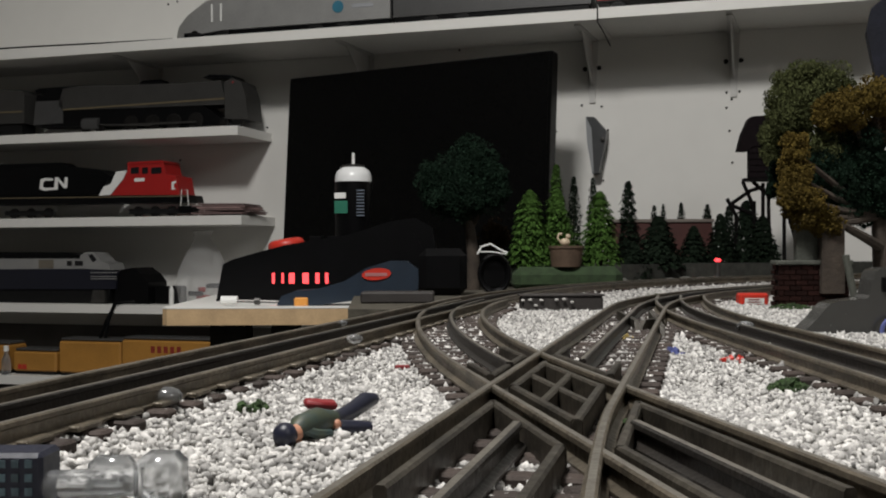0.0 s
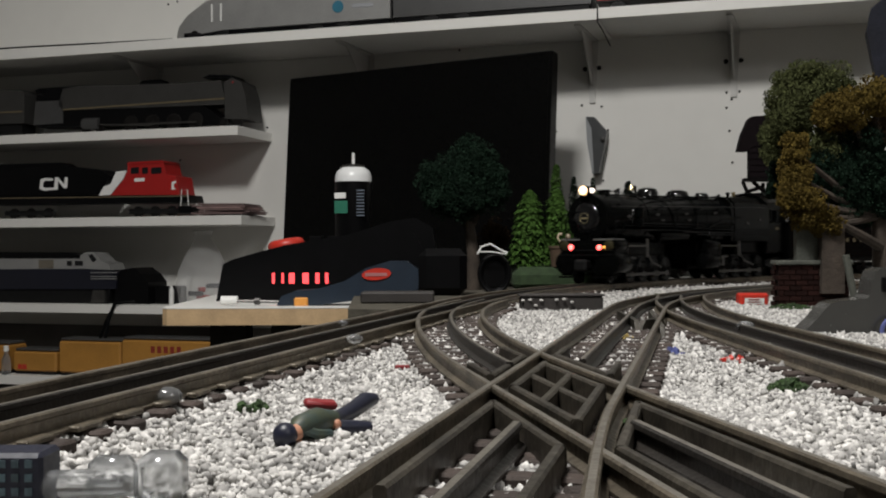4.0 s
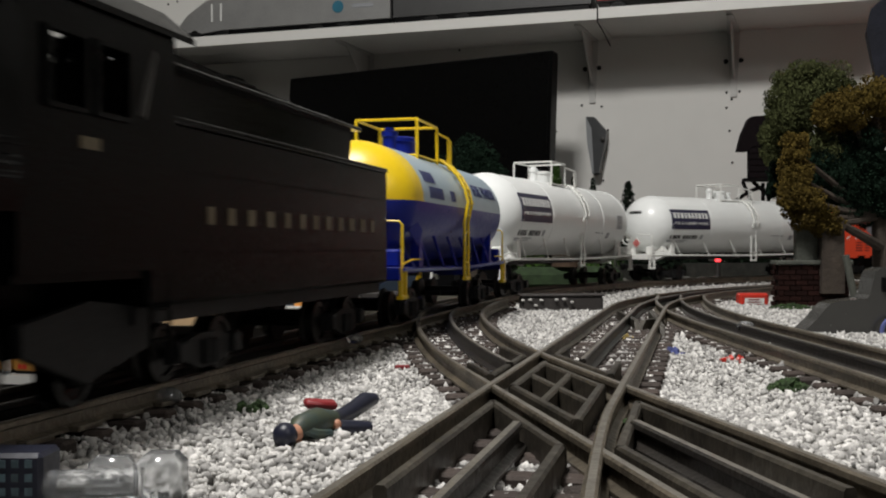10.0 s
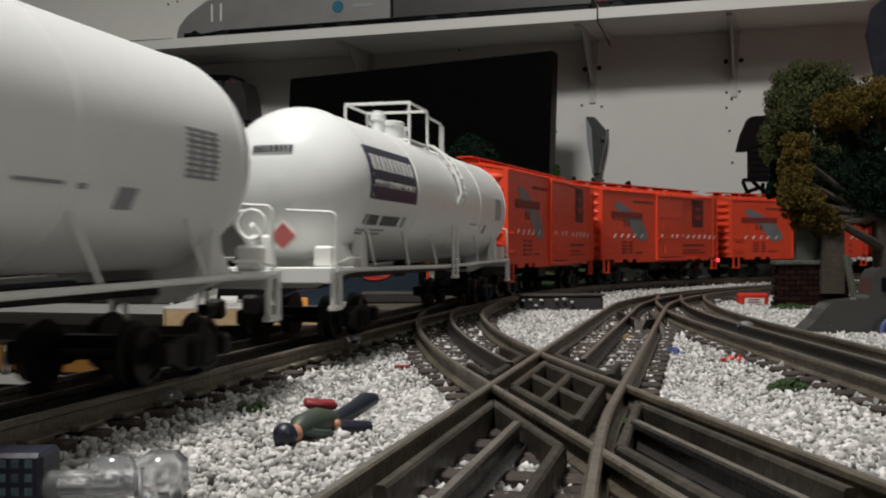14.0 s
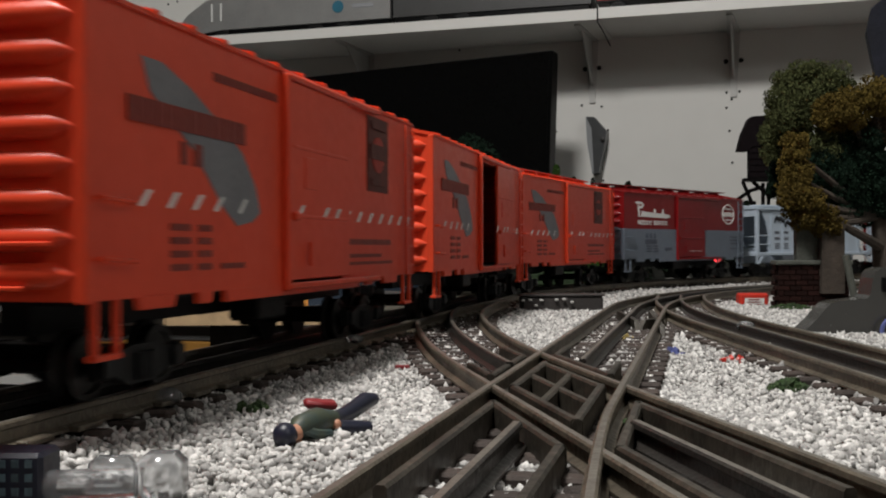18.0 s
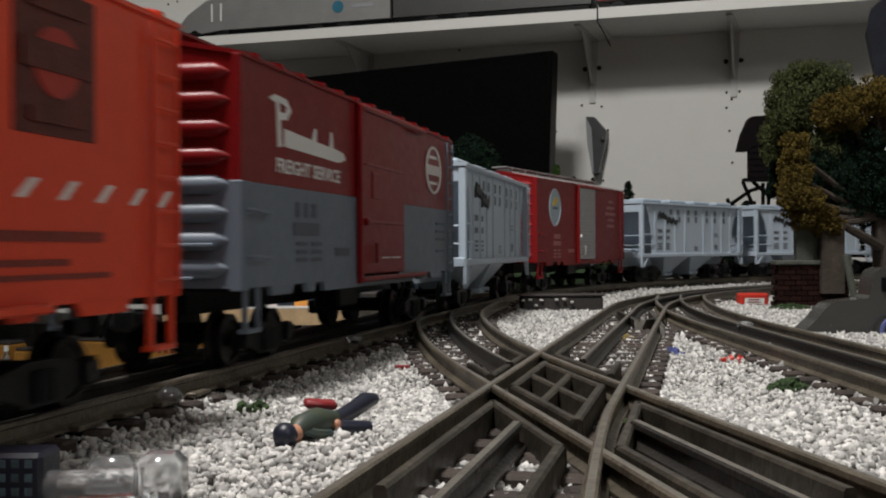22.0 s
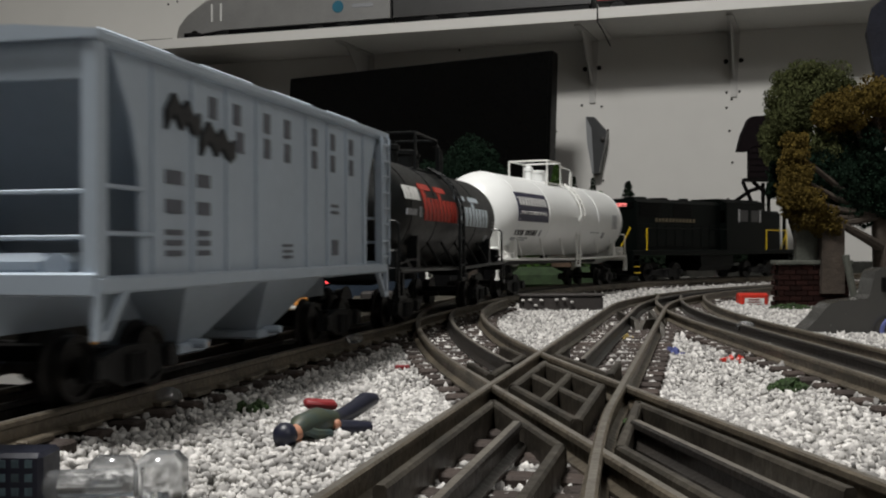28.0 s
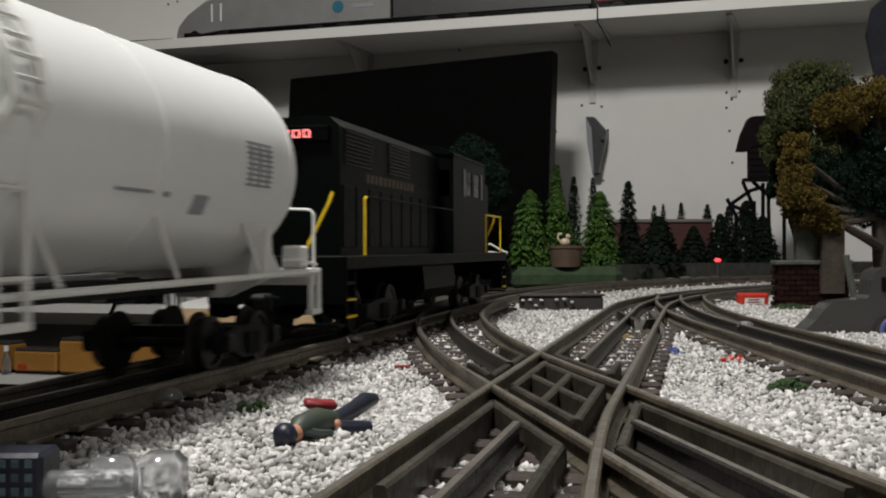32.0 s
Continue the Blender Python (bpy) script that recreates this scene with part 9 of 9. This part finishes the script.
flat("cab", ((196, 346), (207, 332), (219, 318), (226, 302), (226, 290), (290, 287), (294, 308), (312, 312), (318, 345)), C2 + 0.003, C2 + 0.060, M_CABRED, cn, "bright red cab")
flat("cab_roof", ((224, 291), (228, 287), (286, 284), (292, 288)), C2 + 0.001, C2 + 0.062, M_CABRED, cn)
for a, b in ((232, 246), (252, 262), (268, 286)):
    flat("window", ((a, 308), (a, 297), (b, 296), (b, 307)), C2 + 0.0022, C2 + 0.003, M_GLASS_DARK, cn)
flat("frame", ((-200, 366), (-200, 350), (332, 345), (336, 358)), C2 + 0.004, C2 + 0.058, M_BLACK, cn)
flat("gold_line", ((-200, 353), (332, 346), (332, 348), (-200, 355)), C2 + 0.0034, C2 + 0.004, M_GOLD, cn)
flat("white_mark", ((70, 334), (72, 318), (80, 315), (94, 316), (94, 320), (80, 320), (77, 323), (76, 330), (80, 333), (96, 332), (98, 314), (103, 314), (114, 327), (115, 314), (120, 314), (119, 333), (113, 333), (103, 321), (102, 336), (78, 338)), C2 + 0.007, C2 + 0.008, M_WINK, cn, "white rounded mark")
flat("small_mark", ((304, 336), (304, 322), (312, 320), (312, 324), (308, 325), (308, 333), (312, 335)), C2 + 0.002, C2 + 0.003, M_WINK, cn)
flat("number_block", ((238, 322), (238, 316), (256, 315), (256, 321)), C2 + 0.002, C2 + 0.003, M_WINK, cn)
for px in (20, 50, 80, 240, 270, 300):
    u = along(px, C2)
    part("wheel", Shape().lathe([(0.0105, 0), (0.0105, 0.004), (0.002, 0.0045)], 18, Matrix.Translation((u, C2 + 0.012, Z2 + 0.0105)) @ Euler((radians(90), 0, 0)).to_matrix().to_4x4()), M_WHEEL, cn)
for a, b in ((5, 95), (225, 318)):
    part("truck_frame", Shape().box(along(a, C2), along(b, C2), C2 + 0.004, C2 + 0.008, Z2 + 0.006, Z2 + 0.016, 0.002), M_TRUCK, cn)
part("front_steps", Shape().box(along(312, C2), along(338, C2), C2 + 0.004, C2 + 0.05, Z2 + 0.006, Z2 + 0.020, 0.002), M_BLACK, cn)
part("front_rails", Shape().tube([(along(318, C2), C2 + 0.004, Z2 + 0.02), (along(320, C2), C2 + 0.004, Z2 + 0.05), (along(330, C2), C2 + 0.004, Z2 + 0.05), (along(332, C2), C2 + 0.004, Z2 + 0.02)], 0.0009, 6), M_WINK, cn)
rnd = random.Random(15)
for k in range(7):
    a = along(352 + rnd.uniform(-8, 10), SH + 0.03)
    solid("booklet", Shape().box(0, 0.105 + rnd.uniform(-0.02, 0.005), 0, 0.085, 0, 0.0026, 0.0004), M_PAPER, "worn printed booklet in a stack on a shelf", "booklet", "stack of booklets", where=wall_frame(SH + 0.012, a, Z2 + 0.0003 + k * 0.0034) @ Matrix.Rotation(rnd.uniform(-0.10, 0.10), 4, "Z") @ Matrix.Rotation(radians(0.6), 4, "Y"))

C3 = SH + 0.026
pd = thing("shelf_passenger_diesel", "navy and silver model passenger diesel on a shelf", "model train", "trains on the shelves", where=wall_frame(0))
flat("body", ((-200, 512), (-200, 478), (150, 476), (195, 480), (205, 496), (204, 512)), C3 + 0.004, C3 + 0.058, M_NAVYCAR, pd)
flat("upper_body", ((-200, 478), (-200, 458), (120, 458), (140, 458), (150, 476)), C3 + 0.008, C3 + 0.054, M_SILVER, pd)
flat("cab", ((138, 476), (142, 452), (152, 446), (166, 447), (178, 462), (192, 467), (196, 478)), C3 + 0.007, C3 + 0.055, M_SILVER, pd, "silver cab with slanted windscreen")
flat("windscreen", ((156, 452), (163, 450), (170, 460), (164, 464)), C3 + 0.0055, C3 + 0.007, M_GLASS_DARK, pd)
flat("roof", ((-200, 458), (-200, 446), (125, 447), (140, 452), (140, 458)), C3 + 0.014, C3 + 0.048, M_BLACK, pd)
for a, b in ((118, 126), (132, 146)):
    flat("window", ((a, 470), (a, 462), (b, 462), (b, 470)), C3 + 0.006, C3 + 0.008, M_GLASS_DARK, pd)
flat("chassis", ((-200, 541), (-200, 512), (195, 512), (190, 540)), C3 + 0.008, C3 + 0.054, M_TRUCK, pd)
flat("steps", ((160, 536), (164, 514), (184, 514), (186, 536)), C3 + 0.003, C3 + 0.008, M_STEEL, pd)
for z in (482, 489, 493):
    flat("nose_stripe", ((160, z), (206, z), (206, z + 1.5), (160, z + 1.5)), C3 + 0.0025, C3 + 0.004, M_SILVER, pd)
flat("dark_patch", ((68, 475), (68, 460), (94, 460), (94, 475)), C3 + 0.007, C3 + 0.008, mat("tan_patch", (0.16, 0.14, 0.11), 0.5), pd)
ps = thing("power_supply", "black power supply brick with hanging cable", "power supply", where=wall_frame(0))
flat("brick", ((202, 540), (204, 492), (214, 478), (236, 474), (252, 486), (262, 500), (262, 540)), C3 + 0.010, C3 + 0.075, M_BLACK, ps)
part("cable", Shape().tube([(along(232, SH), SH + 0.01, Z3 + 0.006), (along(206, SH), SH - 0.004, Z3 + 0.003), (along(194, SH), SH - 0.012, Z3 - 0.03), (along(180, SH), SH - 0.014, Z3 - 0.075), (along(176, SH), SH - 0.014, Z3 - 0.095), (along(188, SH), SH - 0.014, Z3 - 0.092), (along(198, SH), SH - 0.012, Z3 - 0.03), (along(204, SH), SH - 0.003, Z3 + 0.003)], 0.0030, 8), M_BLACK, ps, smooth=True)
part("cable", Shape().tube([(along(212, SH - 0.01), SH - 0.02, Z3 - 0.062), (along(214, SH - 0.01), SH - 0.02, Z3 - 0.085), (along(211, SH - 0.01), SH - 0.02, Z3 - 0.105)], 0.0014, 8), M_BLACK, ps)
solid("black_box", Shape().box(along(262, C3), along(292, C3), C3 + 0.02, C3 + 0.08, Z3, height(508, 275, C3), 0.003), M_BLACK, "small black plastic box on the shelf", "box", where=wall_frame(0))
solid("small_bottle", Shape().lathe([(0.004, 0), (0.0045, 0.002), (0.0045, 0.028), (0.0025, 0.032), (0.0025, 0.036)], 12, Matrix.Translation((along(303, C3), C3, Z3))), M_WINK, "small white bottle on the shelf", "bottle", where=wall_frame(0))
pb_ = thing("plastic_bag", "clear plastic bag with red parts inside", "plastic bag", where=wall_frame(0))
rnd = random.Random(3)
uc, cc3 = along(335, C3), C3 + 0.05
ring_ = []
for i, (w, z) in enumerate(((0.050, 0.0), (0.056, 0.03), (0.050, 0.065), (0.034, 0.10), (0.016, 0.125), (0.022, 0.14))):
    ring_.append([(uc + w * math.cos(a) * rnd.uniform(0.85, 1.1), cc3 + 0.6 * w * math.sin(a) * rnd.uniform(0.85, 1.1), Z3 + z) for a in [k * math.pi / 8 for k in range(16)]])
bs = Shape()
vs = [p for r_ in ring_ for p in r_]
fs = [(i * 16 + k, i * 16 + (k + 1) % 16, (i + 1) * 16 + (k + 1) % 16, (i + 1) * 16 + k) for i in range(5) for k in range(16)]
bs.add(vs, fs)
part("film", bs, M_BAG, pb_, "crumpled clear film")
for k in range(5):
    part("red_part", Shape().box(-0.014, 0.014, -0.006, 0.006, 0, 0.009, 0.002, m=Matrix.Translation((uc + rnd.uniform(-0.02, 0.024), cc3 + rnd.uniform(-0.012, 0.012), Z3 + 0.001 + 0.009 * k * 0.8)) @ Matrix.Rotation(rnd.uniform(-1, 1), 4, "Z")), M_CABRED if k % 2 else M_NAVYCAR, pb_)

# lower shelf with yellow cars
ZL = height(662, 60, SH - 0.02)
shelf("lower_shelf", -2.2, along(700, SH), SH - 0.05, ZL, 0.0175, "white laminate low shelf holding yellow model cars")
CL = SH - 0.03
for a, b, py in ((-190, 14, 606), (22, 98, 622), (103, 212, 604), (214, 402, 602)):
    yc = thing("yellow_model_car", "yellow-orange model passenger car on the low shelf", "model train", "yellow cars on the low shelf", where=wall_frame(0))
    zz0, zz1 = ZL + 0.006, height(py, a, CL)
    part("body", Shape().box(along(a, CL), along(b, CL), CL, CL + 0.055, zz0, zz1, 0.003), M_BOXY, yc)
    part("roof", Shape().box(along(a, CL) + 0.001, along(b, CL) - 0.001, CL + 0.004, CL + 0.051, zz1 + 0.0002, zz1 + 0.006, 0.003), M_GREYCAR, yc)
    part("floor", Shape().box(along(a, CL) + 0.002, along(b, CL) - 0.002, CL + 0.004, CL + 0.051, ZL, zz0 - 0.0002), M_TRUCK, yc)
    if a == 214:
        for k in range(5):
            part("name_block", Shape().box(along(266 + k * 11.5, CL), along(273 + k * 11.5, CL), CL - 0.0006, CL, zz1 - 0.022, zz1 - 0.010), M_DARKINK, yc)
    if a == 22:
        part("name_block", Shape().box(along(31, CL), along(38, CL), CL - 0.0006, CL, zz0 + 0.004, zz0 + 0.013).box(along(39, CL), along(46, CL), CL - 0.0006, CL, zz0 + 0.004, zz0 + 0.013), M_REDINK, yc)
bt = thing("small_bottle", "small clear bottle with a white cap on the low shelf", "bottle", where=wall_frame(CL - 0.012, along(10, CL - 0.012), ZL))
part("glass", Shape().lathe([(0.008, 0), (0.0085, 0.004), (0.0085, 0.030), (0.004, 0.038), (0.004, 0.044)], 16), M_CLEAR, bt, smooth=True)
part("cap", Shape().lathe([(0.0048, 0.044), (0.0048, 0.054), (0.003, 0.055)], 14), M_WINK, bt, smooth=True)


# ---- full lengths of the cars ----
def draw_out(car, f, wide=1.0):
    """Carries all parts of a car along x by f and widens them; trucks, wheels and couplers move but keep their shape."""
    todo = list(car.children)
    while todo:
        ob = todo.pop()
        if ob.location.length > 1e-6:
            ob.location.x = f(ob.location.x)
            continue
        todo.extend(ob.children)
        if ob.data and ob.data.name not in DRAWN:
            DRAWN.add(ob.data.name)
            for v in ob.data.vertices:
                v.co.x, v.co.y = f(v.co.x), v.co.y * wide


def box_length(x):
    """The part behind the door's front edge is drawn out more than the rest."""
    u = CAR_L / 2 - x
    return 0.139 - (u if u < 0.118 else 0.118 + (u - 0.118) * 1.125)


DRAWN = set()
LENGTHS = {"covered_hopper": 1.048, "tender": 1.076, "diesel_engine": 1.06}
for car, c_, base_ in MOVERS:
    kind_ = car.name.split(".")[0]
    if kind_ == "boxcar":
        draw_out(car, (lambda x: 0.9 * box_length(x)) if car == short_car else box_length, 1.145)
    elif kind_ != "steam_engine":
        k_ = LENGTHS[kind_] if kind_ in LENGTHS else {0.2855: 1.09, 0.1776: 1.07, 0.182: 1.072}[base_]
        b_ = 1.145 if kind_ == "covered_hopper" else {0.2855: 1.0, 0.1776: 1.07, 0.182: 1.11}.get(base_, 1.0)
        if kind_ == "tender":
            draw_out(car, lambda x: x * (1.076 if x < 0 else 1.178))
        else:
            draw_out(car, lambda x: x * k_, b_)


# ---- what moves ----
def motions():
    for t, c, base in MOVERS:
        walk(t, [(i * 0.25, car_pose(c - travelled(i * 0.25), base)) for i in range(129)])
    # the engine's front unit keeps to the track under the boiler
    rows = []
    for i in range(129):
        t = i * 0.25
        boiler = car_pose(ENGINE_C + BACK - travelled(t), 0.1575)
        rows.append((t, boiler.inverted() @ car_pose(ENGINE_C - FRONT_X - travelled(t), 0.085)))
    walk(ff, rows)
    # its wheels and rods turn while it is in sight
    start = travelled(1.9)
    for w, x, y, r, side in SPIN:
        rows = [(0.0, pose(x, y, r))]
        for k in range(91):
            t = 1.9 + k * 0.1
            turn = (travelled(t) - start) / r
            rows.append((t, Matrix.Translation((x, y, r)) @ Matrix.Rotation(turn, 4, "Y") @ Matrix.Rotation(0.0 if side > 0 else math.pi, 4, "Z")))
        rows[0] = (0.0, rows[1][1])
        rows.append((32.0, rows[-1][1]))
        walk(w, rows)
    for rod, side in RODS:
        rows = []
        for k in range(91):
            t = 1.9 + k * 0.1
            a = (travelled(t) - start) / DR
            rows.append((t, pose(CRANK * math.sin(a), 0, DR + CRANK * math.cos(a))))
        rows.insert(0, (0.0, rows[0][1]))
        rows.append((32.0, rows[-1][1]))
        walk(rod, rows)


motions()
